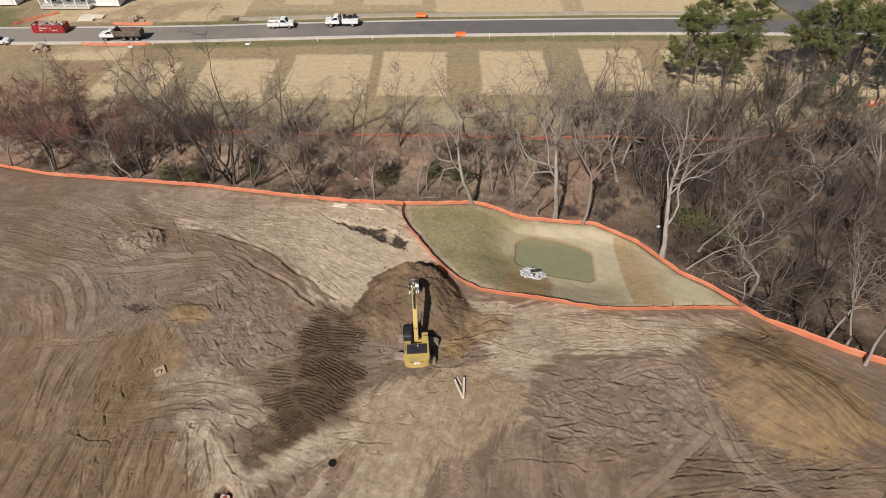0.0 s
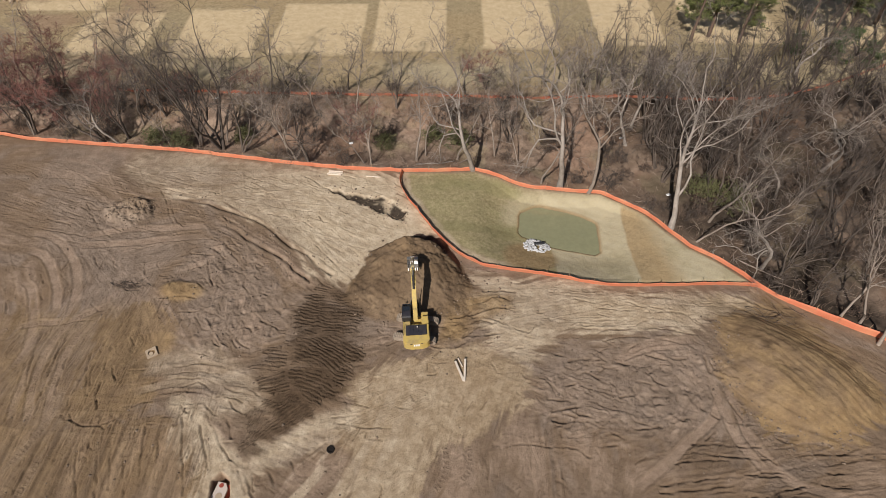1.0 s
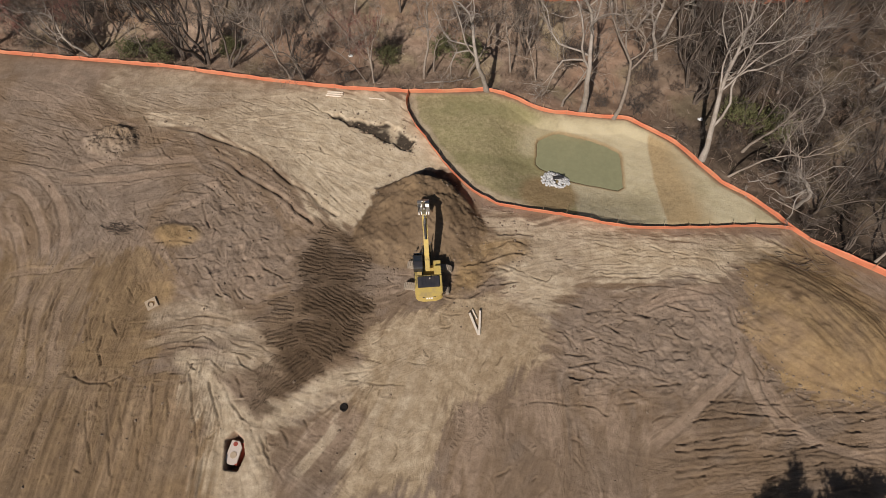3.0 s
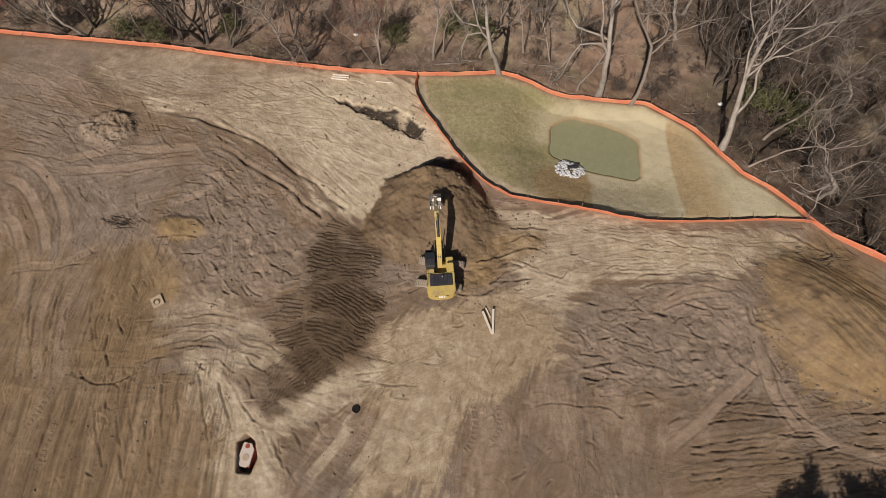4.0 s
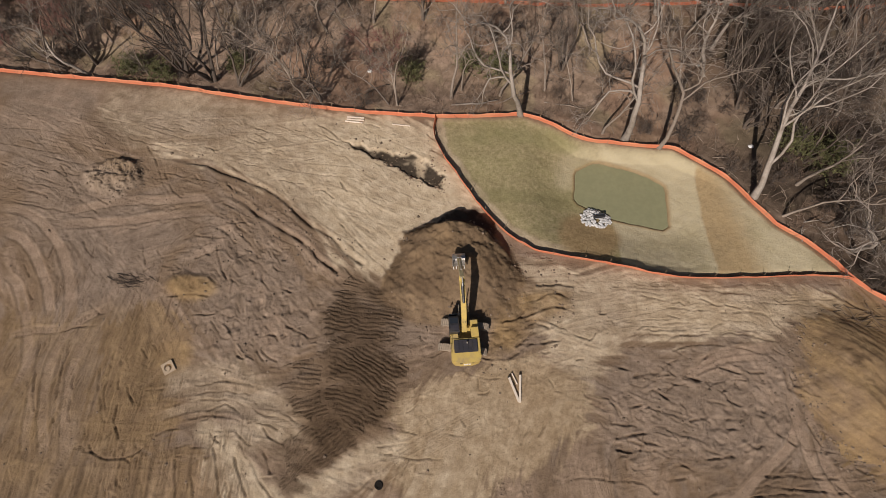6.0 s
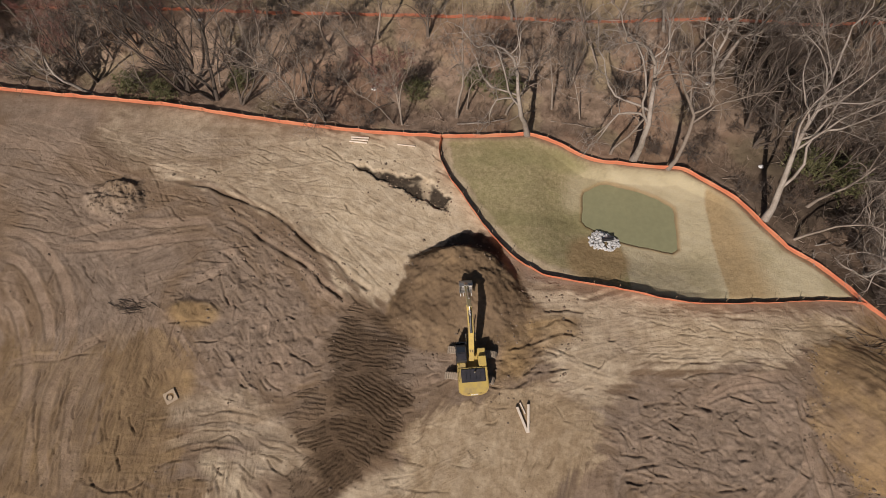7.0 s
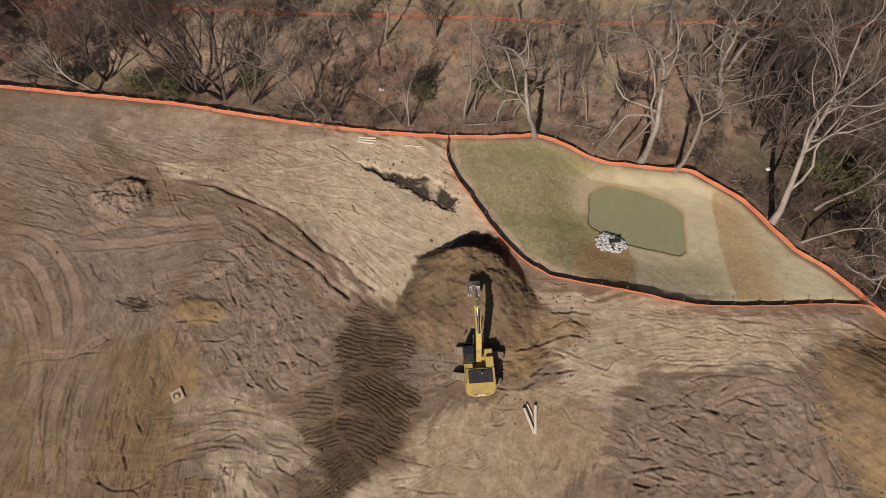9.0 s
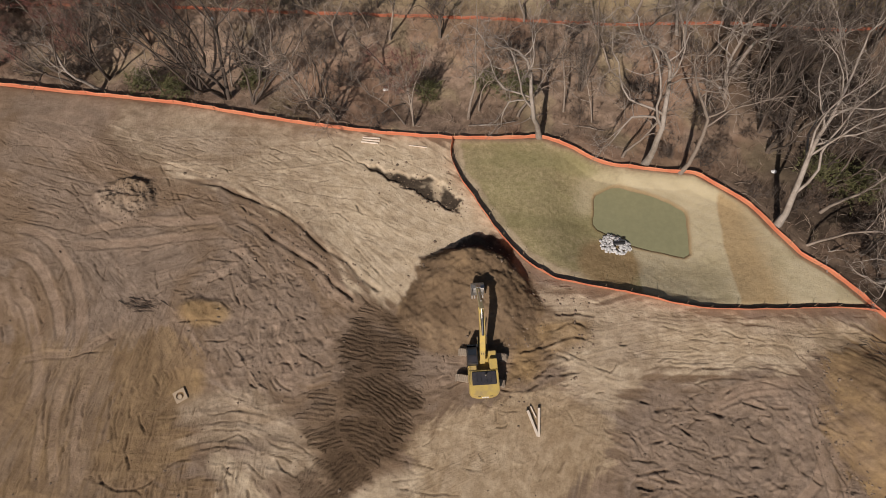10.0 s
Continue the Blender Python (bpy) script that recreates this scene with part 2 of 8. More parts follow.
M_WHITE = material("white_paint", (0.78, 0.78, 0.76), 0.4, vary=0.06, fine=20, bump=0.03, dirt=(0.5, 0.44, 0.36), dirt_scale=0.8, dirt_amount=0.3)
M_SIDING = material("white_siding", (0.80, 0.80, 0.79), 0.6, vary=0.05, fine=10, bump=0.1)
M_ROOF = material("grey_shingles", (0.10, 0.10, 0.105), 0.9, vary=0.3, scale=2, fine=14, bump=0.4)
M_RED = material("red_paint", (0.36, 0.022, 0.026), 0.5, vary=0.2, fine=20, bump=0.1, dirt=(0.22, 0.09, 0.06), dirt_amount=0.4)
M_TYRE = material("tyre_rubber", (0.02, 0.02, 0.02), 0.85, vary=0.3, fine=20, dirt=(0.16, 0.12, 0.09), dirt_amount=0.5)
M_RIM = material("wheel_rim", (0.5, 0.5, 0.5), 0.4, metal=0.7, vary=0.1)
M_ASPHALT = material("asphalt", (0.115, 0.108, 0.102), 0.9, vary=0.3, scale=0.25, fine=6, bump=0.3, dirt=(0.27, 0.22, 0.165), dirt_scale=0.06, dirt_amount=0.75)
M_PATH = material("dusty_concrete", (0.42, 0.355, 0.27), 0.9, vary=0.2, scale=0.5, fine=8, bump=0.2, dirt=(0.33, 0.26, 0.17), dirt_scale=0.2, dirt_amount=0.8)


def dusty_road():
    """Asphalt that soil tracked from the building plots covers more and more towards the west."""
    m = material("dusty_asphalt", (0.120, 0.112, 0.106), 0.9, vary=0.25, scale=0.25, fine=6, bump=0.3)
    n, l = m.node_tree.nodes, m.node_tree.links
    bsdf = n["Principled BSDF"]
    old = bsdf.inputs["Base Color"].links[0].from_socket
    tc = n.new("ShaderNodeTexCoord")
    sep = n.new("ShaderNodeSeparateXYZ")
    l.new(tc.outputs["Object"], sep.inputs[0])
    wob = n.new("ShaderNodeTexNoise")
    wob.inputs["Scale"].default_value, wob.inputs["Detail"].default_value = 0.12, 6
    l.new(tc.outputs["Object"], wob.inputs["Vector"])
    mul = n.new("ShaderNodeMath")
    mul.operation = "MULTIPLY_ADD"
    mul.inputs[1].default_value = 90.0
    l.new(wob.outputs["Fac"], mul.inputs[0])
    l.new(sep.outputs[0], mul.inputs[2])
    fac = n.new("ShaderNodeMapRange")
    fac.inputs[1].default_value, fac.inputs[2].default_value = -25.0, 40.0
    fac.inputs[3].default_value, fac.inputs[4].default_value = 0.9, 0.12
    l.new(mul.outputs[0], fac.inputs[0])
    mix = n.new("ShaderNodeMix")
    mix.data_type = "RGBA"
    mix.inputs[7].default_value = (0.285, 0.245, 0.200, 1)
    l.new(fac.outputs[0], mix.inputs[0])
    l.new(old, mix.inputs[6])
    l.new(mix.outputs[2], bsdf.inputs["Base Color"])
    return m


M_ROAD_DUSTY = dusty_road()
M_KERB = material("kerb_concrete", (0.52, 0.48, 0.42), 0.9, vary=0.15, scale=1.0, fine=12, bump=0.2)
M_CONCRETE = material("concrete", (0.38, 0.29, 0.20), 0.9, vary=0.2, scale=2.0, fine=18, bump=0.3)
M_BOX_TOP = material("white_slab", (0.50, 0.42, 0.36), 0.85, vary=0.1, scale=2.0, fine=18, bump=0.2, dirt=(0.5, 0.36, 0.26), dirt_amount=0.4)
M_CAST = material("cast_iron", (0.018, 0.015, 0.013), 0.95, metal=0.0, spec=0.1, vary=0.4, fine=20, bump=0.4)
M_CLAY_RED = material("red_clay_brick", (0.28, 0.055, 0.035), 0.9, vary=0.3, scale=3, fine=18, bump=0.4)
M_BOARD = material("pale_timber", (0.70, 0.60, 0.49), 0.8, vary=0.15, scale=3, fine=30, bump=0.2, random_tint=0.12)
M_PINE_BARK = material("pine_bark", (0.13, 0.085, 0.06), 0.95, vary=0.35, scale=2, fine=10, bump=0.6)
M_NEEDLES = material("pine_needles", (0.112, 0.122, 0.034), 0.65, vary=0.35, scale=0.5, fine=5, bump=0.0, random_tint=0.25, island=True)
M_EVERGREEN = material("evergreen_leaves", (0.055, 0.085, 0.022), 0.6, vary=0.35, scale=0.5, fine=5, bump=0.0, random_tint=0.25, island=True)
M_OLIVE = material("olive_leaves", (0.12, 0.115, 0.045), 0.7, vary=0.35, scale=0.5, fine=5, bump=0.0, random_tint=0.3, island=True)
M_TIPPER = material("muddy_tipper_steel", (0.13, 0.10, 0.08), 0.8, vary=0.35, scale=1.0, fine=12, bump=0.3, dirt=(0.26, 0.18, 0.12), dirt_amount=0.7)
M_STICK = material("dusty_stick_paint", (0.44, 0.36, 0.20), 0.6, vary=0.2, scale=2.0, fine=20, bump=0.1, dirt=(0.50, 0.43, 0.33), dirt_scale=1.5, dirt_amount=0.8)
M_DEBRIS = material("mixed_debris", (0.42, 0.36, 0.30), 0.9, vary=0.3, scale=2, fine=10, random_tint=0.4, island=True)
M_ORANGE_PLASTIC = material("orange_plastic", (0.80, 0.16, 0.035), 0.5, vary=0.1)
M_TRASH = material("white_plastic_litter", (0.75, 0.74, 0.72), 0.5, vary=0.08)

# ---- noise and plan tools ----
_tab = np.random.RandomState(7).rand(256, 256)


def vnoise(x, y):
    """Smooth value noise, 0 to 1, one cell a unit."""
    xi, yi = np.floor(x).astype(int), np.floor(y).astype(int)
    fx, fy = x - xi, y - yi
    fx, fy = fx * fx * (3 - 2 * fx), fy * fy * (3 - 2 * fy)
    a, b = _tab[xi & 255, yi & 255], _tab[(xi + 1) & 255, yi & 255]
    c, d = _tab[xi & 255, (yi + 1) & 255], _tab[(xi + 1) & 255, (yi + 1) & 255]
    return (a * (1 - fx) + b * fx) * (1 - fy) + (c * (1 - fx) + d * fx) * fy


def fbm(x, y, cell, octaves=4, seed=0, gain=0.5):
    out, amp, tot = 0.0, 1.0, 0.0
    for o in range(octaves):
        k = 2.0 ** o / cell
        out = out + amp * vnoise(x * k + 17.3 * seed + 5.1 * o, y * k - 9.7 * seed + 3.7 * o)
        tot += amp
        amp *= gain
    return out / tot - 0.5


def sstep(v, lo, hi):
    t = np.clip((v - lo) / (hi - lo), 0, 1)
    return t * t * (3 - 2 * t)


def line_dist(x, y, pts):
    """Distance to a bent line, the length along it, and the side (left positive)."""
    best = np.full(np.shape(x), 1e9)
    along, side, run = np.zeros(np.shape(x)), np.zeros(np.shape(x)), 0.0
    for (ax, ay), (bx, by) in zip(pts, pts[1:]):
        dx, dy = bx - ax, by - ay
        ln = math.hypot(dx, dy)
        t = np.clip(((x - ax) * dx + (y - ay) * dy) / (ln * ln), 0, 1)
        d = np.hypot(x - ax - t * dx, y - ay - t * dy)
        s = (dx * (y - ay) - dy * (x - ax)) / ln
        near = d < best
        best, along, side = np.where(near, d, best), np.where(near, run + t * ln, along), np.where(near, s, side)
        run += ln
    return best, along, side


def area(x, y, pts):
    """Signed distance to the outline of an area: positive inside."""
    d, _, _ = line_dist(x, y, [*pts, pts[0]])
    inside = np.zeros(np.shape(x), bool)
    for (ax, ay), (bx, by) in zip(pts, [*pts[1:], pts[0]]):
        cross = (ay > y) != (by > y)
        with np.errstate(divide="ignore", invalid="ignore"):
            inside ^= cross & (x < (bx - ax) * (y - ay) / ((by - ay) if by != ay else 1e-9) + ax)
    return np.where(inside, d, -d)


def smooth_line(pts, step=1.0):
    """A flowing line through the given points."""
    P = np.array(pts, float)
    P = np.vstack([2 * P[0] - P[1], P, 2 * P[-1] - P[-2]])
    out = []
    for i in range(1, len(P) - 2):
        n = max(2, int(np.linalg.norm(P[i + 1] - P[i]) / step))
        for k in range(n):
            t = k / n
            out.append(0.5 * (2 * P[i] + (P[i + 1] - P[i - 1]) * t + (2 * P[i - 1] - 5 * P[i] + 4 * P[i + 1] - P[i + 2]) * t * t
                              + (3 * P[i] - P[i - 1] - 3 * P[i + 1] + P[i + 2]) * t ** 3))
    out.append(P[-2])
    return [tuple(p) for p in out]


# ---- the plan ----
FENCE_LINE = [(-110, 75.5), (-85, 73.3), (-70, 71.3), (-60.8, 69.0), (-52.9, 68.0), (-45.2, 67.3), (-37.5, 66.5), (-29.8, 65.1), (-22.3, 64.0),
              (-15.0, 63.2), (-6.4, 62.7), (-0.7, 62.8), (3.3, 63.1), (6.4, 61.9), (9.8, 60.0), (13.9, 59.4), (17.3, 59.1),
              (19.8, 59.0), (22.5, 57.2), (24.9, 55.4), (27.0, 52.5), (29.0, 49.9), (31.7, 47.9), (34.1, 45.5), (35.9, 43.3),
              (38.4, 41.5), (40.8, 40.1), (44.1, 38.2), (48.5, 36.3), (58, 33), (75, 30)]
FRONT_LINE = [(-6.4, 62.7), (-6.5, 60.1), (-5.4, 57.4), (-3.7, 54.7), (-1.6, 51.4), (0.7, 48.7), (3.2, 46.9), (5.7, 46.1),
              (11.8, 45.0), (14.8, 44.3), (17.8, 43.8), (22.1, 43.7), (27.0, 43.9), (30.1, 44.1), (33.7, 44.1), (35.4, 43.8)]
BASIN = [*FRONT_LINE, *FENCE_LINE[24:10:-1]]
POND = [(9.2, 57.0), (11.6, 58.1), (14.0, 57.5), (17.4, 56.3), (18.9, 55.0), (18.5, 49.9), (12.8, 51.1), (8.9, 53.1)]
_n = len(POND)
POND = [(POND[i][0] * (1 - k) + POND[(i + j) % _n][0] * k, POND[i][1] * (1 - k) + POND[(i + j) % _n][1] * k)
        for i in range(_n) for j, k in ((-1, 0.30), (-1, 0.10), (1, 0.10), (1, 0.30))]
WATER_Z = -2.2
PILE = [(-10.4, 45.6), (-9.6, 48.2), (-6.8, 49.2), (-3.6, 49.4), (-0.6, 48.6), (1.6, 46.2), (2.8, 43.0), (1.6, 40.6), (-2, 38.6), (-8, 38.6), (-12, 41.5)]
TREAD = [(-14.6, 43.6), (-9.0, 40.6), (-8.4, 35.1), (-10.6, 30.3), (-13.2, 27.4), (-16.0, 24.8), (-18.9, 23.7), (-19.5, 26.8),
         (-18.4, 29.6), (-20.2, 32.5), (-16.9, 36.3), (-17.3, 40.3)]
PALE = [(-36.5, 58.0), (-29.5, 58.8), (-22.7, 61.9), (-16.5, 62.6), (-6.8, 62.0), (-6.2, 58.6), (-2.0, 51.9), (-6.0, 47.5), (-8.5, 43.5), (-13.0, 43.4),
        (-16.6, 47.6), (-21.6, 51.5), (-27.3, 55.0)]
MOUND_R = [(29.1, 40.1), (32.5, 40.8), (38.2, 38.6), (42.8, 34.5), (43.5, 29), (38.5, 25.8), (33.1, 25.2), (29.0, 27.4), (27.8, 33.1)]
TAN = [(-10.3, 30.3), (-6.1, 33.2), (-2.8, 34.6), (2.9, 35.6), (7.8, 33.4), (7.9, 28.9), (3.7, 26.6), (-1.0, 25.2), (-3.0, 17.0), (-10.5, 16.5), (-8.6, 23.3)]
BAND = [(2, 45), (6, 44.6), (12, 43.8), (22, 42.8), (34, 43), (33, 41), (26, 38.0), (12, 37.2), (8, 33), (4.5, 36)]
FORK = [(-26, 29.8), (-21.3, 23.4), (-16, 24.6), (-9, 28.2), (-7.5, 27), (-12, 24.0), (-17, 21.5), (-18, 12), (-22.5, 12), (-22.5, 21.5), (-27, 28.4)]
TONGUE = [(-37.2, 38), (-36.8, 30), (-36.2, 27.6), (-34.4, 26.8), (-31, 27.4), (-28, 28.6), (-29.5, 31), (-31, 33), (-30, 37), (-33, 40)]
GREY_R = [(9.6, 34.1), (11.5, 36.3), (19, 37.2), (27.0, 36.4), (26.4, 31.9), (20.3, 26.2), (13.2, 27.2), (9.3, 30.5)]
CREEK = [(-130, 77), (-75, 74), (-40, 72.5), (-20, 71), (-8, 70.5), (6, 69.5), (16, 67.5), (24, 64), (31, 59.5), (37, 54), (44, 48), (54, 43), (80, 40)]
BOX_PIT = [(-20.9, 21.3), (-20.3, 22.0), (-19.5, 21.4), (-19.1, 20.0), (-19.5, 18.8), (-20.6, 18.9)]
RUT_A = smooth_line([(-35.4, 56.9), (-32.8, 56.3), (-31, 56), (-29.1, 55.2), (-26.5, 54.1), (-24, 52.9), (-22.4, 51.9), (-20.8, 50.3), (-19.9, 49.5), (-17.1, 47.7), (-15.3, 46), (-13.6, 44.8)])
RUT_B = smooth_line([(-28.9, 52.5), (-26.8, 51.8), (-24.9, 50.3), (-22.3, 48.7), (-19.9, 47.2), (-18.1, 45.4), (-16, 43.8)])
SEEP = [(-17, 59.6), (-14.4, 59.1), (-11.8, 58.3), (-8.9, 57.7), (-6.8, 56.5), (-5.5, 55), (-5.4, 53.5), (-6.7, 54), (-7.9, 54.5), (-9.9, 55.4), (-11.9, 56.7), (-15, 58.2)]
PEAK = [(-8.0, 49.1), (-6.7, 49.4), (-5.2, 50.2), (-3.4, 51.3), (-1.8, 50.6), (0.1, 48.6), (-0.5, 47.0), (-2.6, 48.4), (-5.2, 48.7)]
ROUGH_W = [(-31.1, 47), (-28.3, 50.2), (-23.8, 47.1), (-18.5, 44.2), (-17, 39.7), (-17.7, 36), (-20.6, 34.4), (-24.8, 34.9), (-29.1, 38.5), (-32, 42.9)]
ROUGH_E = [(10.4, 34.8), (15.9, 36.4), (25.8, 36), (27.5, 32), (25.1, 26.3), (9.4, 26.2), (9, 31.8)]
BROWN_W = [(-47.8, 39.3), (-41.3, 38.9), (-34.6, 39.5), (-31.4, 34.3), (-29.9, 29.4), (-31.6, 25.8), (-37, 20), (-48, 14)]
CHURN = [(-0.8, 42.2), (3.6, 43.1), (7.5, 42.7), (7.8, 40.1), (3.3, 37.8), (1.6, 35.2), (-2.1, 35.1), (-0.9, 38.8)]
CORE = [(-10.7, 42), (-13.4, 38.1), (-12.5, 32.5), (-14.9, 27.3)]
PRINTS = [  # where crawler plates left rows in the dark soil: outline, way of the rows in degrees
    ([(-17.2, 42.0), (-10.8, 42.3), (-8.6, 38.5), (-9.0, 36.6), (-17.4, 37.2)], -7), ([(-21.2, 34.4), (-18.6, 35.3), (-16.6, 34.6), (-16.9, 32.2), (-20.9, 32.2)], 2),
    ([(-16.4, 36.6), (-9.2, 36.0), (-8.6, 33.4), (-10.6, 31.0), (-15.8, 33.2)], -28), ([(-20.2, 31.7), (-16.4, 31.6), (-15.4, 29.8), (-19.4, 28.9)], 24),
    ([(-19.6, 28.4), (-14.6, 29.6), (-12.4, 27.6), (-16.0, 24.6), (-18.9, 24.0)], 47), ([(-12.0, 28.6), (-10.6, 28.4), (-9.6, 26.2), (-10.6, 25.6)], -64)]
# marks of the machines: width, depth, lines
CUTS_NORTHWEST = (0.16, 0.14, [
    [(-37.7, 58.2), (-36.4, 56.1), (-35.7, 54.7)], [(-38.3, 56.6), (-37, 55.1)], [(-35.3, 55), (-33.8, 52.5), (-32.3, 52)],
    [(-35.6, 54.5), (-34.1, 52)], [(-47.1, 55.1), (-45.7, 54.3)], [(-46.5, 55.6), (-45.5, 54.4)], [(-45.4, 54.1), (-43.5, 51.8)],
    [(-43.2, 52.5), (-40.4, 51.1)], [(-43.4, 51.5), (-41.3, 50.1)], [(-49, 54.4), (-46.2, 53.4)], [(-51.4, 54.7), (-48.7, 54)],
    [(-52.9, 55.7), (-50.8, 55)], [(-50.3, 53), (-47, 52)], [(-49.7, 56.4), (-47.5, 55.8)]])
SCORES_NORTHWEST = (0.12, 0.07, [
    [(-29.3, 56.9), (-27.4, 56.2), (-25, 55.8), (-23.1, 55.6)], [(-26.4, 57.5), (-24.4, 57), (-21.5, 56.8), (-19.6, 56.9)],
    [(-26.3, 59.1), (-24.7, 58.8)], [(-26.9, 60.9), (-23.6, 60)], [(-21.4, 61.7), (-19.3, 59.8), (-16.1, 58.3)], [(-25.3, 58.2), (-22.3, 57.9)],
    [(-22, 55.5), (-18.3, 54.9), (-14.8, 54.8)], [(-23, 54.2), (-20.3, 53.9)], [(-53.8, 58.4), (-49.3, 57.5), (-44.4, 57.1)],
    [(-53.8, 60.4), (-48.8, 59.9), (-43, 58.9)], [(-43.3, 60.2), (-38.1, 58.7), (-33, 57.3)], [(-48.6, 61.4), (-42.8, 60.6)]])
CUTS_SHELF = (0.18, 0.14, [
    [(-22.7, 51.7), (-20.1, 49.6), (-16.4, 47.1), (-14, 45.3)], [(-19.1, 50), (-16.3, 47.9), (-13.3, 45.5)],
    [(-16.1, 49.1), (-13.7, 46.7), (-12.5, 45.2)], [(-19.9, 47.2), (-17.8, 45.6)], [(-15.6, 44.6), (-14, 43.1)],
    [(-19.5, 61.4), (-18.2, 60.7), (-16.8, 59.3), (-15, 58.4)], [(-16.9, 46.6), (-15.2, 45.5)]])
CUTS_WEST = (0.17, 0.16, [
    [(-41.9, 46.7), (-40.4, 45)], [(-39.4, 46.4), (-38.7, 45)], [(-35.8, 46.5), (-35, 44.5)], [(-27.3, 49.4), (-25.7, 48)], [(-28, 48.3), (-26.6, 47)],
    [(-26.2, 48), (-24.8, 46.4)], [(-28.4, 51.4), (-27.2, 50.8)], [(-28.2, 53.4), (-26.8, 52)], [(-27.6, 53.1), (-26.2, 52.4)],
    [(-24.4, 46.8), (-23.6, 45.9)], [(-23.3, 46.9), (-21.9, 45.9)], [(-30.7, 47.6), (-27.7, 47.4)], [(-34.1, 45.8), (-33.5, 45.2)],
    [(-33.4, 44.3), (-31.7, 44)]])
CUTS_MIDWEST = (0.17, 0.17, [
    [(-29.5, 39.2), (-27.3, 39.4)], [(-26.5, 39.3), (-25.6, 39)], [(-23.6, 39.4), (-22.7, 38.9)], [(-21.8, 39.7), (-20, 38.1), (-18.2, 37.2)],
    [(-22.4, 38.3), (-20.9, 36.9)], [(-23.3, 37), (-21.8, 35.4), (-20.9, 34.9)], [(-23.6, 36.7), (-22, 34.9)], [(-24.6, 35.4), (-23.8, 35.1)],
    [(-21.3, 42.2), (-20.4, 41.7)], [(-23.3, 42.8), (-22.3, 41.8)], [(-33.5, 35.9), (-32.7, 34.7)], [(-32.2, 41.1), (-29.8, 41.3), (-28.3, 41.2)],
    [(-41.5, 37.5), (-40, 37.9), (-38.4, 38.1)]])
DEEP_WEST = (0.20, 0.24, [
    [(-28.3, 46.5), (-27.4, 44.1), (-26.7, 42.9)], [(-30.3, 45.2), (-28.9, 45.8), (-27.9, 46.2)], [(-34.6, 30.7), (-34.6, 29.4), (-33.9, 27.9)],
    [(-34.1, 32.4), (-33.4, 31)], [(-21.6, 42.2), (-20.3, 41.7)], [(-39.4, 40.1), (-38.4, 39.3)]])
TONGUE_SCARS = (0.20, 0.16, [
    [(-40.3, 36.3), (-40.5, 34.2), (-40.2, 31.2), (-39.9, 29.2)], [(-36, 34.2), (-36.1, 32.7), (-36, 31.3), (-35.3, 29.8)],
    [(-36.3, 31.4), (-35.5, 29.3)], [(-37, 34.8), (-36.7, 32.1)], [(-39.1, 34.7), (-39.1, 32.2), (-38.6, 29.3)], [(-35.2, 34.7), (-34.9, 32.3)],
    [(-36.2, 27.4), (-35.8, 26.6), (-34.5, 26.2), (-32.8, 26.3), (-31.6, 27.1)], [(-37.6, 27.1), (-36.3, 26.7)],
    [(-43.2, 36.2), (-42.7, 33.1), (-41.9, 30.2)]])
ARC_SCARS = (0.16, 0.15, [
    [(-30.6, 28.2), (-29.3, 28.9), (-27.6, 29.2)], [(-30.4, 30.6), (-28.7, 31.1), (-25.3, 31.3), (-23.2, 30.9), (-21.3, 30), (-20, 29.8)],
    [(-26.6, 30.4), (-25.1, 30.9), (-23.5, 30.2)], [(-28, 32.6), (-26, 32.9), (-24.5, 32.9), (-22.6, 32.6)],
    [(-22.7, 29.4), (-20.9, 29.2), (-19.9, 28.8)], [(-23.6, 28.4), (-22.2, 27.4)], [(-21.4, 28.9), (-20.3, 27.9)],
    [(-22.2, 31), (-20, 30.3), (-18.5, 29.5)], [(-25.7, 34.1), (-23.5, 33.3)], [(-27.6, 31.8), (-25.4, 32.1), (-22.8, 31.8)],
    [(-28.4, 29.5), (-26, 30), (-23.5, 29.5)]])
CHURN_EAST = (0.26, 0.26, [
    [(-1.5, 35.4), (0.6, 35.4), (1.7, 36)], [(-0.9, 38), (0.8, 38.1)], [(2.7, 41), (4.6, 41.7), (5.8, 42), (6.9, 41.5)],
    [(3.9, 42.8), (5.9, 42.9), (7.5, 42.7)], [(3.3, 39.9), (5.1, 40.6), (6.3, 40.4)], [(1.6, 36.7), (2.8, 37.6), (3.4, 38.7)],
    [(2.6, 36.7), (4.3, 37), (5.7, 37.3)], [(2.2, 39.4), (3.3, 39.8)], [(0.4, 39), (1.8, 39.3), (2.5, 40.1)], [(4.7, 38.5), (3.5, 39), (2.3, 38.2)]])
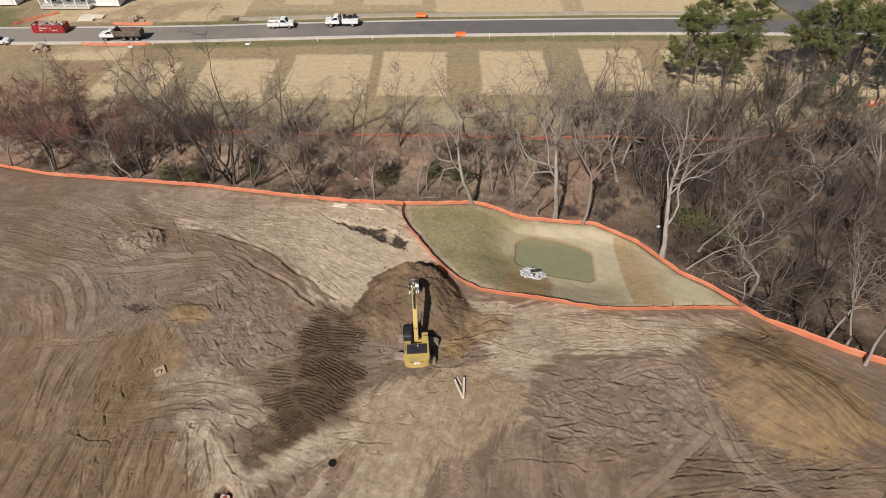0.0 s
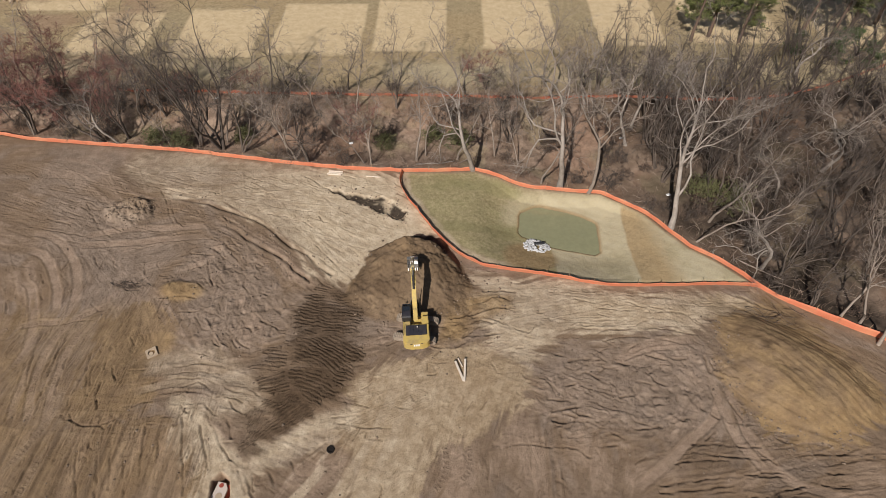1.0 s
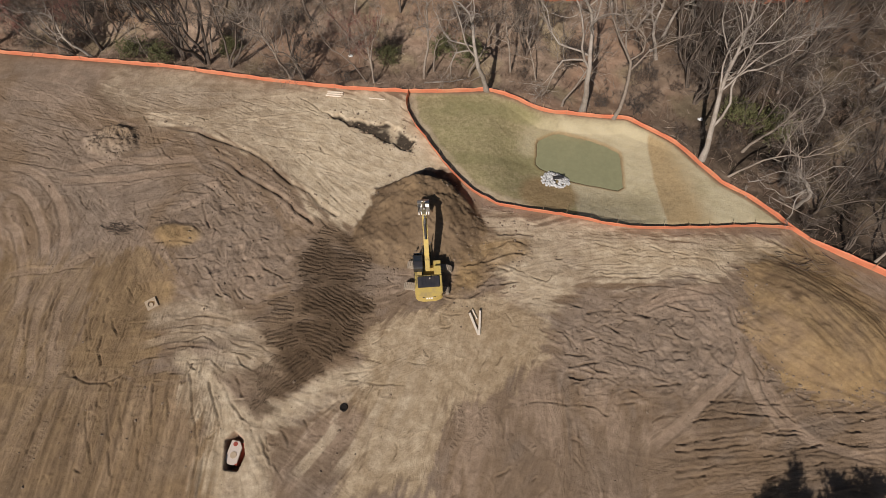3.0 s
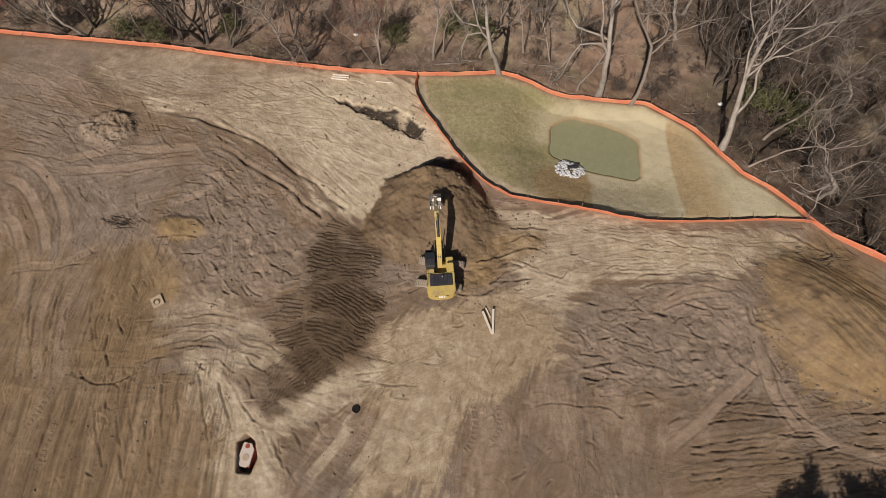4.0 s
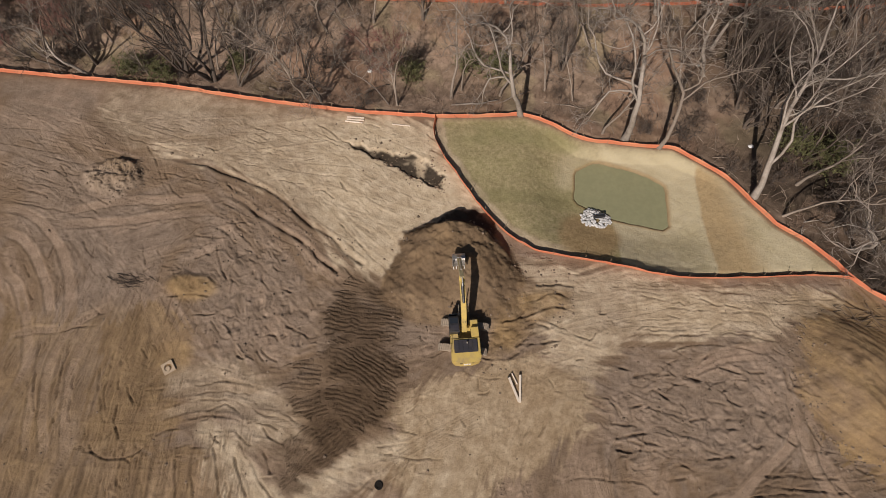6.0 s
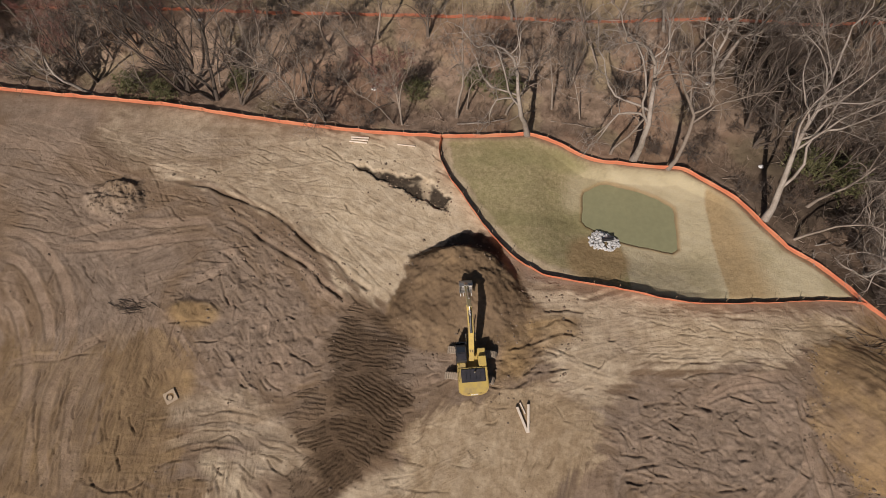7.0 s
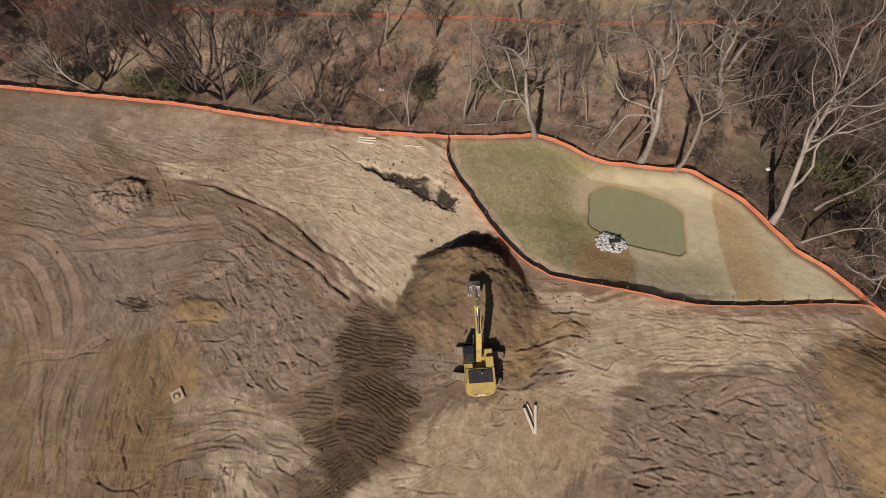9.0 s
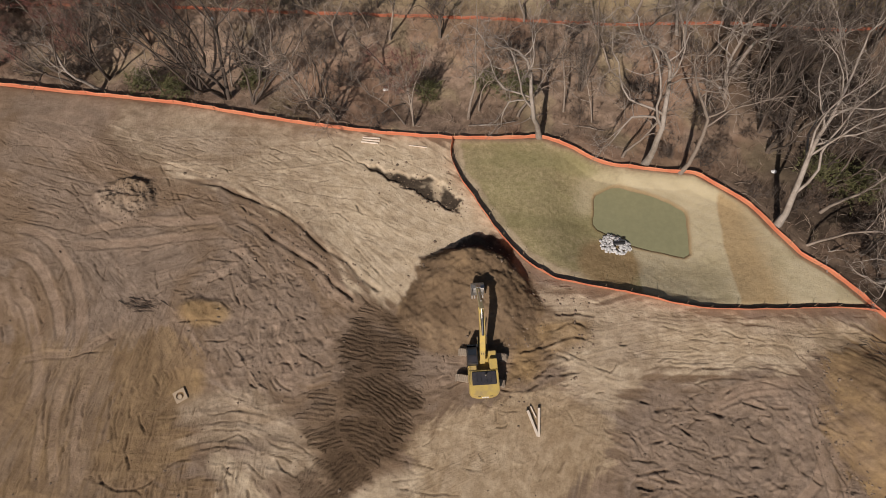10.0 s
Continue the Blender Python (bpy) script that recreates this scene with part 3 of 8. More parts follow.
CUTS_BAND = (0.15, 0.12, [
    [(5, 38.9), (6.6, 38.1), (8.5, 37.3), (9.2, 37.9)], [(11.3, 42.7), (12.5, 42.6)], [(14, 41.8), (16.7, 41.2)],
    [(16, 40.7), (19.2, 40.4), (22.4, 40.2), (25.7, 40.2), (26.6, 39.2), (27.1, 38.6)], [(16.4, 39.9), (17.5, 39.6)],
    [(16, 37.4), (16.9, 37.8), (19.3, 37.9), (22.5, 38.1), (25.6, 37.5), (26.7, 37.3)], [(16.4, 36.4), (18.6, 36.9), (22.3, 36.8), (25.8, 35.7)],
    [(15, 34.7), (16.8, 35.6)], [(27, 39.3), (27.7, 38.1)], [(26.5, 42), (28.2, 41.1)], [(8, 42.3), (9.4, 42)],
    [(-8.9, 38), (-6.8, 37.7), (-5.1, 37.7)], [(-3.6, 34.4), (-2.1, 33.6), (-0.2, 33.5)]])
CUTS_GREY = (0.24, 0.20, [
    [(12.4, 33.8), (13.5, 34.2), (15.6, 34.1)], [(12.9, 32.3), (14, 32.6), (15.2, 32)], [(14.9, 32.1), (15.9, 31.4)], [(10.8, 34.8), (12, 34.5)],
    [(14, 30.9), (16.5, 30.1)], [(20.5, 32.8), (21.7, 33.4)], [(20.7, 31.9), (21.8, 31.4)], [(20.3, 30.1), (21.6, 30.1)], [(23.1, 34.4), (24.5, 34.4)],
    [(10.1, 28.4), (12.8, 28.8)], [(10.1, 27.4), (12.1, 27.4)], [(12.6, 28.1), (14.6, 27.5)]])
CUTS_GREY_SOUTH = (0.22, 0.20, [
    [(21.4, 27.5), (23, 27.9), (24, 27.9)], [(24.7, 28.9), (26.1, 27.9)], [(18.7, 35.3), (19.5, 36)], [(18.8, 32.9), (18.3, 31.9)],
    [(20.3, 34.9), (22.3, 34.3)], [(15.2, 29), (17.6, 28.2)], [(16.9, 29.9), (18.7, 30.4)], [(23.9, 30), (25.7, 31)], [(26.9, 27.7), (29.3, 27.4)],
    [(17.8, 26.7), (20.3, 26.9)], [(11.5, 31.1), (12.8, 31.3)]])
DEEP_EAST = (0.34, 0.34, [
    [(17, 33.9), (18.3, 33.6)], [(26.5, 34.6), (26.7, 33), (27.6, 32.4)], [(31.9, 33.1), (31.9, 32), (32.3, 30.5)], [(31.8, 39), (34.1, 38.7)],
    [(32.4, 42.7), (34.3, 41.5), (36.4, 40.4)], [(32.8, 40.4), (34.8, 39.7)], [(30.3, 35), (33.2, 35.6)]])
CUTS_SOUTHWEST = (0.18, 0.15, [
    [(-37.2, 27.2), (-35.9, 26.7)], [(-30.2, 28.5), (-29, 28.8), (-27.3, 29.1)], [(-25.3, 28.3), (-25.6, 27.2)], [(-27.4, 27.2), (-26.3, 27.3)],
    [(-26, 28.5), (-25.1, 27.7)], [(-31.4, 25.6), (-30.7, 23), (-29.8, 20.5)], [(-25.4, 27.2), (-24.3, 23.6), (-23.1, 20.1)],
    [(-34.4, 25.5), (-33.4, 22), (-32.2, 19.2)], [(-28.6, 26.1), (-27.5, 21.6)], [(-26.9, 24.8), (-25.9, 20.7)], [(-32, 23.5), (-30.2, 18.3)],
    [(-29.4, 23), (-28, 18.8)]])
CUTS_FORK = (0.20, 0.17, [
    [(-23, 27.3), (-22.2, 26.2), (-21, 24.6), (-19.7, 23.1)], [(-18, 21.7), (-17.2, 20.3), (-16.7, 19.3)], [(-16.1, 22.2), (-15.3, 21)],
    [(-18.8, 22.3), (-17.7, 20.3)], [(-21, 26.8), (-20.2, 25.2)], [(-23.5, 26.5), (-22.5, 24.4), (-21.6, 22.2)], [(-16.3, 19.4), (-15.4, 18.1)],
    [(-14.2, 23), (-13.2, 21.8)]])
CUTS_SOUTH = (0.15, 0.12, [
    [(-7.3, 25.4), (-6.1, 25.2)], [(-11, 29.2), (-9.6, 28.9), (-7.6, 28.5)], [(-10.8, 26.9), (-7.9, 26.5), (-5.4, 26.4)], [(-5.3, 28.6), (-3.3, 28.4)],
    [(-8.5, 27.8), (-11.1, 27.4)], [(4.8, 32.8), (4, 34)], [(0, 34.6), (-2.2, 35.2)]])
CUTS_SOUTHEAST = (0.19, 0.18, [
    [(10.1, 27.3), (11.5, 27.2)], [(11.2, 25.8), (13.4, 25.9)], [(8, 25), (10.3, 24.8), (11.9, 24.7), (13.1, 23.9)], [(13.9, 24.9), (15.7, 25.1)],
    [(6.2, 25), (8, 25)], [(15.5, 26.3), (16.6, 25.8)], [(13.3, 27.3), (14.5, 26.7)], [(12.5, 27.8), (11.2, 28.2)], [(9.8, 29.7), (11.4, 29.5)],
    [(17.6, 27.9), (16.2, 29.1)]])
ROWS_SOUTHEAST = (0.21, 0.20, [
    [(19, 21.5), (22.6, 22.1), (26.2, 22.5), (29.9, 22.9), (30.9, 22.6)], [(18.9, 20.9), (21.9, 21.2), (25.7, 21.8)],
    [(18.6, 19.3), (21, 19.6), (24.1, 20.1), (27.2, 20.5), (30.4, 21.4), (32.1, 21.7)], [(18.4, 18.7), (21, 19)],
    [(22.9, 25.3), (25.5, 25.4), (28, 25.2), (29.2, 25.3)], [(20.9, 23.5), (23, 23.9), (25.7, 23.9)], [(25.2, 24.4), (27.7, 24.1), (30.1, 24.1)],
    [(26.5, 20.7), (29.4, 21.1)]])
ROWS_EAST = (0.20, 0.19, [
    [(26.2, 18.6), (28.8, 19.5), (32.6, 20.3)], [(26.8, 22.6), (30.4, 22.5)], [(28.9, 24.9), (30.2, 23.6)], [(34, 24.6), (36.6, 24.7), (38.3, 25.3)],
    [(37.3, 24.1), (38.6, 24.2)], [(31, 26), (32.9, 25.4)], [(21.4, 27.5), (23, 27.7)], [(24.2, 25.8), (25.3, 26.7)], [(27.7, 29.7), (28.4, 28)],
    [(33.5, 23), (36.4, 22.8)], [(33.5, 21.8), (36.4, 21.5)], [(20.7, 20.4), (23.8, 20.7)], [(22.7, 24.6), (25.2, 24.3)]])
BANDS_NORTHWEST = (0.95, 0.05, [
    [(-51.3, 50.6), (-47.6, 49.5), (-44.1, 46.2), (-41.8, 41.6), (-40.9, 37.3)], [(-50.5, 47.9), (-47.5, 46.5), (-44.5, 42.7), (-42.6, 38.3)],
    [(-49.2, 43.8), (-46.6, 41.5), (-44.6, 37.2), (-43.4, 32.2)], [(-45, 48.6), (-39.5, 49), (-33.9, 49.8), (-29.3, 50.5)],
    [(-44.9, 50), (-40, 51.2), (-34.9, 51.6), (-29.5, 52.2)], [(-38.7, 58.7), (-33.6, 57), (-29.1, 55.1), (-24.6, 53.1)]])
BANDS_SOUTHWEST = (0.85, 0.06, [
    [(-39.9, 25.6), (-41.5, 31.7), (-41.5, 35.9), (-39.7, 38.8), (-36.8, 40.1)], [(-38.1, 25.6), (-39.2, 30.3), (-39.6, 34.7), (-38.6, 37.6)],
    [(-41.5, 25.6), (-42.2, 29.3), (-42.8, 33.1)], [(-46.9, 36.7), (-44.1, 37.5), (-40.5, 37.7)], [(-44.2, 31.2), (-43.8, 34.1), (-42.7, 36.4)]])
BANDS_ARC = (0.9, 0.05, [
    [(-31.4, 29.4), (-28.6, 30.5), (-25.2, 30.8), (-21.6, 29.9), (-18.5, 29)],
    [(-30.4, 31.8), (-27.9, 32.2), (-24.4, 32.1), (-21.3, 31.4), (-18.6, 30.3)], [(-27.3, 28.8), (-23.9, 29.1), (-19.9, 28.2)]])
BANDS_CENTRE = (1.05, 0.03, [
    [(-11.3, 18), (-8.5, 22.4), (-6.3, 27.5), (-4.8, 31.8)], [(-8.2, 18.4), (-6.1, 22.9), (-4.2, 27.6), (-3.4, 30.4)],
    [(-14.9, 18), (-12.4, 20.9), (-10.7, 23.3)]])
BANDS_CLEATED = (1.0, 0.03, [
    [(-40.2, 21.2), (-39.1, 23.3), (-38.2, 26.1), (-38.5, 29.8)], [(-38, 17.6), (-37.4, 20.5), (-37.1, 23.9)], [(-2.8, 23.7), (-1, 24.9)],
    [(-0.5, 25.8), (-0.2, 22), (-1.9, 20.1)], [(1.8, 25.8), (2, 22.5), (-0.5, 20.6)], [(3, 22), (2.5, 19.7)], [(-12.2, 19.5), (-8.6, 23.3)],
    [(5, 22.1), (7.4, 20.2)]])
BANDS_EAST = (0.9, 0.06, [
    [(16.3, 20.6), (19.6, 23.2), (22.4, 25.4), (25.6, 28), (27, 30.9)], [(18.7, 22), (21.6, 24.7), (23.8, 26.7)],
    [(27.8, 32), (28.1, 29.1), (28.4, 26.4), (30, 22.8), (32.5, 21.4), (36.9, 20.2)],
    [(26.3, 33.2), (26.6, 30.9), (26.9, 27.5), (27.9, 24.4), (29.7, 21.8)], [(16.3, 33.6), (21.2, 35.6), (25.3, 35.9)],
    [(17.6, 34.8), (21.4, 36.3), (26.6, 36.6)]])


FLOW = [  # x, y, direction in which the machines ran there (degrees)
    (-58, 62, -4), (-35, 62, -8), (-20, 60, -14), (-26, 55, -28), (-14, 52, -32), (-9, 47, -40), (-52, 50, -25), (-44, 44, -68), (-42, 33, 84),
    (-34, 48, 10), (-30, 40, -55), (-22, 44, -40), (-24, 37, -70), (-36, 36, 70), (-33, 20, 88), (-42, 22, 78), (-25, 22, 100), (-28, 31, 10), (-20, 31, -8)] + [
    (-15, 35, 20), (-13, 30, -25), (-17, 26, -35), (-4, 29, 60), (-9, 21, 52), (2, 22, 62), (8, 40, 8), (20, 41, 2), (31, 41, -25), (12, 34, -20), (19, 31, -8),
    (24, 27, 45), (27, 34, -62), (32, 21, 8), (22, 20, 6), (11, 22, 75), (36, 31, -50), (42, 22, -14)]


def run_angle(x, y):
    """The way in which the machines ran, in radians."""
    c, s, tot = 0.0, 0.0, 0.0
    for fx, fy, a in FLOW:
        w = 1.0 / (1.0 + ((x - fx) ** 2 + (y - fy) ** 2) / 9.0) ** 2
        c, s, tot = c + w * math.cos(2 * radians(a)), s + w * math.sin(2 * radians(a)), tot + w
    return 0.5 * np.arctan2(s, c) + 1.0 * fbm(x, y, 6.0, 2, 50)


def machine_lines(x, y, local, across, along, seed):
    """Long narrow marks that follow the way in which the machines ran."""
    out, norm = 0.0, 1e-6
    for k in range(10):
        a = math.pi * k / 10
        diff = np.abs((local - a + math.pi / 2) % math.pi - math.pi / 2)
        w = np.clip(1 - diff / (math.pi / 10), 0, 1)
        u, v = x * math.cos(a) + y * math.sin(a), -x * math.sin(a) + y * math.cos(a)
        out = out + w * fbm(u / along + 13.1 * k, v / across + 7.7 * k, 1.0, 3, seed + k)
        norm = norm + w * w
    return out / np.sqrt(norm)


def plan(x, y):
    """Height of the ground and its soils at (x, y); some shade is painted into the soils."""
    x, y = np.asarray(x, float), np.asarray(y, float)
    wx = x + 1.6 * fbm(x, y, 5.0, 4, 1)
    wy = y + 1.6 * fbm(x, y, 5.0, 4, 2)
    m = {k: np.zeros(x.shape) for v in MASKS.values() for k in v}
    df, _, side_f = line_dist(x, y, FENCE_LINE)
    woods = sstep(side_f, -0.4, 0.9) * (1 - sstep(y + 2.0 * fbm(x, y, 6, 3, 12), 81, 84)) * sstep(x, -170, -120)
    beyond = sstep(y, 80, 86)
    site = sstep(-side_f, -0.5, 2.0) * (1 - beyond)
    h = -0.012 * np.clip(x + 5, -60, 60) * (1 - sstep(y, 60, 80))
    h = h + 0.35 * fbm(x, y, 14, 3, 3) * (1 - 0.6 * beyond)
    # woods: a shallow valley with a creek
    dc, _, _ = line_dist(x, y, CREEK)
    h = h - woods * (1 - sstep(y, 73, 79)) * (1.0 * (1 - sstep(dc, 2, 9)) + 0.5 * sstep(df, 0, 6))
    h = h + woods * 0.5 * fbm(x, y, 2.2, 4, 5)
    m["litter"] = woods * (0.75 + 0.25 * sstep(fbm(x, y, 4, 3, 6), -0.1, 0.1))
    m["clay"] = woods * sstep(fbm(x, y, 9, 4, 27), 0.02, 0.14) * 0.7
    m["turf"] = woods * sstep(fbm(x, y, 5, 4, 28), 0.06, 0.2) * 0.35
    # shade under the dense eastern trees, painted into the floor's colour
    m["wet_and_shade"] = woods * sstep(x, 18, 32) * np.clip(0.74 + 1.4 * fbm(x, y, 5, 4, 83), 0, 0.95)
    # site relief: broad scars, clods, fine lines
    local = run_angle(x, y)
    for ch, deg in (("run_x", 0), ("run_up", 45), ("run_y", 90), ("run_down", 135)):
        diff = np.abs((local - radians(deg) + math.pi / 2) % math.pi - math.pi / 2)
        m[ch] = np.clip(1 - diff / (math.pi / 4), 0, 1)
    lines = machine_lines(x, y, local, 0.36, 4.5, 100)
    wide = machine_lines(x, y, local, 2.0, 12.0, 140)
    streaky = 3.2 * lines + 1.6 * wide + 1.6 * fbm(x, y, 1.1, 4, 55, 0.6)

    def zone(d, soft=0.45):
        """Inside of an area whose border is drawn out in streaks by the machines."""
        return sstep(d + streaky, -soft, soft)
    wild = sstep(fbm(x, y, 9, 3, 8), -0.12, 0.15)
    tan, band, fork, tongue = (zone(area(wx, wy, q), 0.7) for q in (TAN, BAND, FORK, TONGUE))
    shelf = zone(0.3 + area(wx * 0.5 + x * 0.5, wy * 0.5 + y * 0.5, PALE), 0.7)
    calm = np.maximum(np.maximum(shelf * 0.8, sstep(y, 57, 61) * 0.6), np.maximum(np.maximum(tan * 0.65, band * 0.65), tongue * 0.6))
    broken = np.maximum(zone(area(wx, wy, ROUGH_W), 1.2), zone(area(wx, wy, ROUGH_E), 1.2))
    rough = site * (0.10 + 0.20 * wild + 0.62 * broken) * (1 - 0.8 * calm)
    jumble = fbm(wx + 1.2 * fbm(x, y, 2.2, 2, 60), wy + 1.2 * fbm(x, y, 2.2, 2, 61), 1.7, 4, 9, 0.55)
    h = h + rough * (0.34 * jumble + 0.16 * np.abs(fbm(wx, wy, 2.2, 3, 10)))
    clod = fbm(wx, wy, 0.65, 2, 62)
    h = h + rough * (0.7 * np.maximum(clod - 0.14, 0) - 0.9 * np.maximum(-clod - 0.17, 0))
    h = h + site * (0.085 * lines + 0.05 * wide) * (1 - 0.7 * calm)
    m["track"] = site * 0.55 * sstep(wide + 0.5 * lines, 0.0, 0.26)
    m["grey"] = site * 0.55 * sstep(-wide + 0.5 * fbm(x, y, 6, 3, 63), 0.02, 0.26)
    m["dark"] = site * 0.20 * sstep(-lines - 0.4 * wide, 0.08, 0.3) * (1 - calm)
    sdm = area(wx, wy, GREY_R)
    gz = zone(sdm, 0.8) * 0.6
    m["grey"] = np.maximum(np.maximum(m["grey"], gz), broken * 0.55)
    m["track"] = m["track"] * (1 - 0.6 * gz)
    m["grey"] = np.maximum(m["grey"], site * sstep(fbm(x, y, 11, 4, 15), 0.03, 0.16) * 0.6 * (x < 5))
    # rows left by the dozer in the south-west and the south-east
    rows_l = sstep(area(wx, wy, [(-39, 26), (-27, 28), (-23, 24), (-21, 12), (-48, 12), (-43, 24)]) + 0.6 * streaky, -0.4, 0.6)
    row_l = fbm(x * 5.0 + 0.8 * fbm(x, y, 4, 3, 43), y * 0.16, 3.0, 4, 16, 0.6)
    h = h + rows_l * 0.30 * np.abs(row_l)
    rows_r = sstep(area(wx, wy, [(19, 26), (30, 25.5), (48, 22), (48, 12), (17, 12)]) + streaky, -0.6, 0.6)
    h = h + rows_r * 0.20 * (np.abs(fbm(x * 0.2 + y * 0.05, (y - 0.10 * x) * 4.0, 3.0, 3, 17)) - 0.1)
    m["dark"] = np.maximum(m["dark"], rows_r * np.clip(0.22 + 0.7 * fbm(x, y, 2.4, 4, 97) + 0.5 * lines, 0, 0.6))
    m["dark"] = np.maximum(m["dark"], rows_l * np.clip(0.16 + 1.5 * row_l + 0.5 * fbm(x, y, 3, 3, 97), 0, 0.55))
    brown = zone(area(wx, wy, BROWN_W), 0.9)
    m["dark"] = np.maximum(m["dark"], brown * np.clip(0.16 + 0.9 * lines + 0.7 * fbm(x, y, 2.5, 4, 54), 0, 0.5))
    # the pale graded shelf, the lighter floor round the digger and the tan floor south of it
    m["pale"] = shelf * np.clip(0.56 + 0.6 * fbm(x, y, 7, 3, 13) + 0.42 * sstep(x, -26, -13) + 0.45 * lines, 0.2, 1)
    m["pale"] = np.maximum(np.maximum(m["pale"], band * (0.62 + 0.6 * fbm(x, y, 4, 3, 67) + 0.3 * lines)), np.maximum(tan * (0.46 + 0.5 * fbm(x, y, 6, 3, 68)), fork * (0.58 + 0.6 * fbm(x, y, 2, 3, 69))))
    m["ochre"] = np.maximum(np.maximum(tan * 0.7, tongue * 0.65), np.maximum(brown * (0.42 + 0.8 * fbm(x, y, 3, 4, 32) + 0.5 * lines), rows_l * 0.45))
    m["grey"] = m["grey"] * (1 - 0.8 * np.maximum(tan, tongue))
    dusty = zone(area(wx, wy, [(-43.6, 66.4), (-20.4, 64.0), (-19.6, 62.0), (-28.3, 58.2), (-35.3, 56.8), (-43.7, 61.5)]), 1.2)
    m["pale"] = np.maximum(m["pale"], dusty * (0.36 + 0.7 * fbm(x, y, 5, 4, 20)))
    for pts, w, amount in (([(-26, 28.6), (-20.5, 23.0), (-16, 24.0), (-12.3, 26.6), (-9, 27.6)], 1.0, 0.85), ([(-27, 31.2), (-21, 31.8), (-17, 30)], 1.0, 0.42),
                           ([(-20, 22.5), (-18, 18), (-17, 12)], 1.6, 0.7), ([(-30, 33), (-24, 34), (-20, 31)], 1.3, 0.36), ([(-24, 27.6), (-20.5, 29), (-18.4, 27.5)], 1.6, 0.5)):
        d, _, _ = line_dist(wx, wy, pts)
        m["pale"] = np.maximum(m["pale"], (1 - sstep(d, w * 0.4, w * 1.5)) * amount)
    h = h + 0.14 * shelf * fbm(x * 0.6 + y * 0.4, y * 2.0, 4, 3, 19)
    # ochre patches
    for cx, cy, rx, ry, a in ((-30.2, 41.9, 2.5, 1.4, 0.95), (-30.9, 35.4, 2.5, 1.9, 0.8), (-34, 28.6, 4.0, 3.0, 0.6),
                              (-5, 29.5, 4.5, 3.2, 0.5), (-21.6, 19.5, 1.6, 4.5, 0.7), (-36.5, 36.5, 4, 4, 0.35), (20, 40.5, 9, 1.4, 0.55), (-8, 26, 3, 2.0, 0.4)):
        r = np.hypot((wx - cx) / rx, (wy - cy) / ry)
        m["ochre"] = np.maximum(m["ochre"], a * (1 - sstep(r, 0.6, 1.2)))
    h = h + 0.35 * (1 - sstep(np.hypot((wx + 30.2) / 2.6, (wy - 42.2) / 1.4), 0.5, 1.1))
    churn = sstep(area(wx, wy, CHURN), -0.5, 1.2)
    h = h + churn * (0.45 * fbm(x + 0.8 * y, y, 1.5, 4, 80) + 0.2 * np.abs(fbm(x, y, 0.9, 3, 81)))
    m["ochre"] = np.maximum(m["ochre"], churn * np.clip(0.75 + 1.2 * fbm(x, y, 2.0, 3, 31), 0, 1))
    m["pale"] = m["pale"] * (1 - 0.8 * churn)
    m["dark"] = np.maximum(m["dark"], churn * 0.22 * sstep(fbm(x + 0.8 * y, y, 1.5, 4, 82), 0.0, 0.14))
    # right-hand heap of ochre fill
    dr = area(wx, wy, MOUND_R)
    h = h + 1.7 * sstep(dr, -0.4, 5.0) + sstep(dr, -0.3, 1) * (0.12 * lines + 0.28 * fbm(x, y, 1.4, 5, 21, 0.6) + 0.25 * fbm(x, y, 6, 3, 22))
    m["ochre"] = np.maximum(m["ochre"], zone(dr) * np.clip(0.70 + 1.5 * fbm(x, y, 3.0, 5, 96, 0.6), 0, 1))
    rust = zone(area(wx, wy, [(28.6, 42.4), (37.5, 42.0), (41.5, 38.2), (36.0, 34.6), (31.5, 35.6), (29.0, 38.2)]), 0.4)
    m["dark"] = np.maximum(m["dark"], rust * np.clip(0.26 + 1.6 * fbm(x * 0.5, y, 1.1, 5, 99, 0.6) + 1.2 * lines, 0, 0.75))
    m["ochre"] = np.maximum(m["ochre"], rust * 0.7)
    m["grey"] = m["grey"] * (1 - zone(dr))
    # left-hand little heap
    rr = np.hypot((wx + 40.6) / 3.1, (wy - 54.2) / 2.6) + 0.35 * fbm(x, y, 0.9, 4, 93)
    steep = sstep((x + 40.6) * 0.6 + (y - 54.2), -0.5, 1.2)
    h = h + 0.55 * (1 - sstep(rr, 0.45 + 0.28 * steep, 1.08)) * (1 + 1.9 * fbm(x, y, 1.0, 5, 23, 0.7))
    # shade beyond the steep north-east edge, painted as a ragged dark rim
    m["wet_and_shade"] = np.maximum(m["wet_and_shade"], 0.5 * steep * (1 - sstep(np.abs(rr - 1.0 + 0.7 * fbm(x, y, 0.7, 3, 84)), 0.02, 0.12)))
    m["pale"] = np.maximum(m["pale"], 0.16 * (1 - sstep(rr, 0.5, 1.1)))
    h = h + 0.6 * (1 - sstep(rr, 0.7, 1.2)) * fbm(x, y, 0.6, 3, 87)
    # the brown spoil heap and the churned dark ground beside it
    pw = area(x + 0.7 * fbm(x, y, 1.5, 4, 24), y + 0.7 * fbm(x, y, 1.5, 4, 25), PILE)
    bench = sstep(pw, -0.6, 3.2)
    rise = sstep(y, 38.5, 48.2) * (0.40 + 0.75 * (1 - sstep(np.abs(x + 3.6 + 1.5 * fbm(x, y, 2.0, 3, 33)), 0.8, 6.0)))
    edge = sstep(pw, -0.4, 1.3)
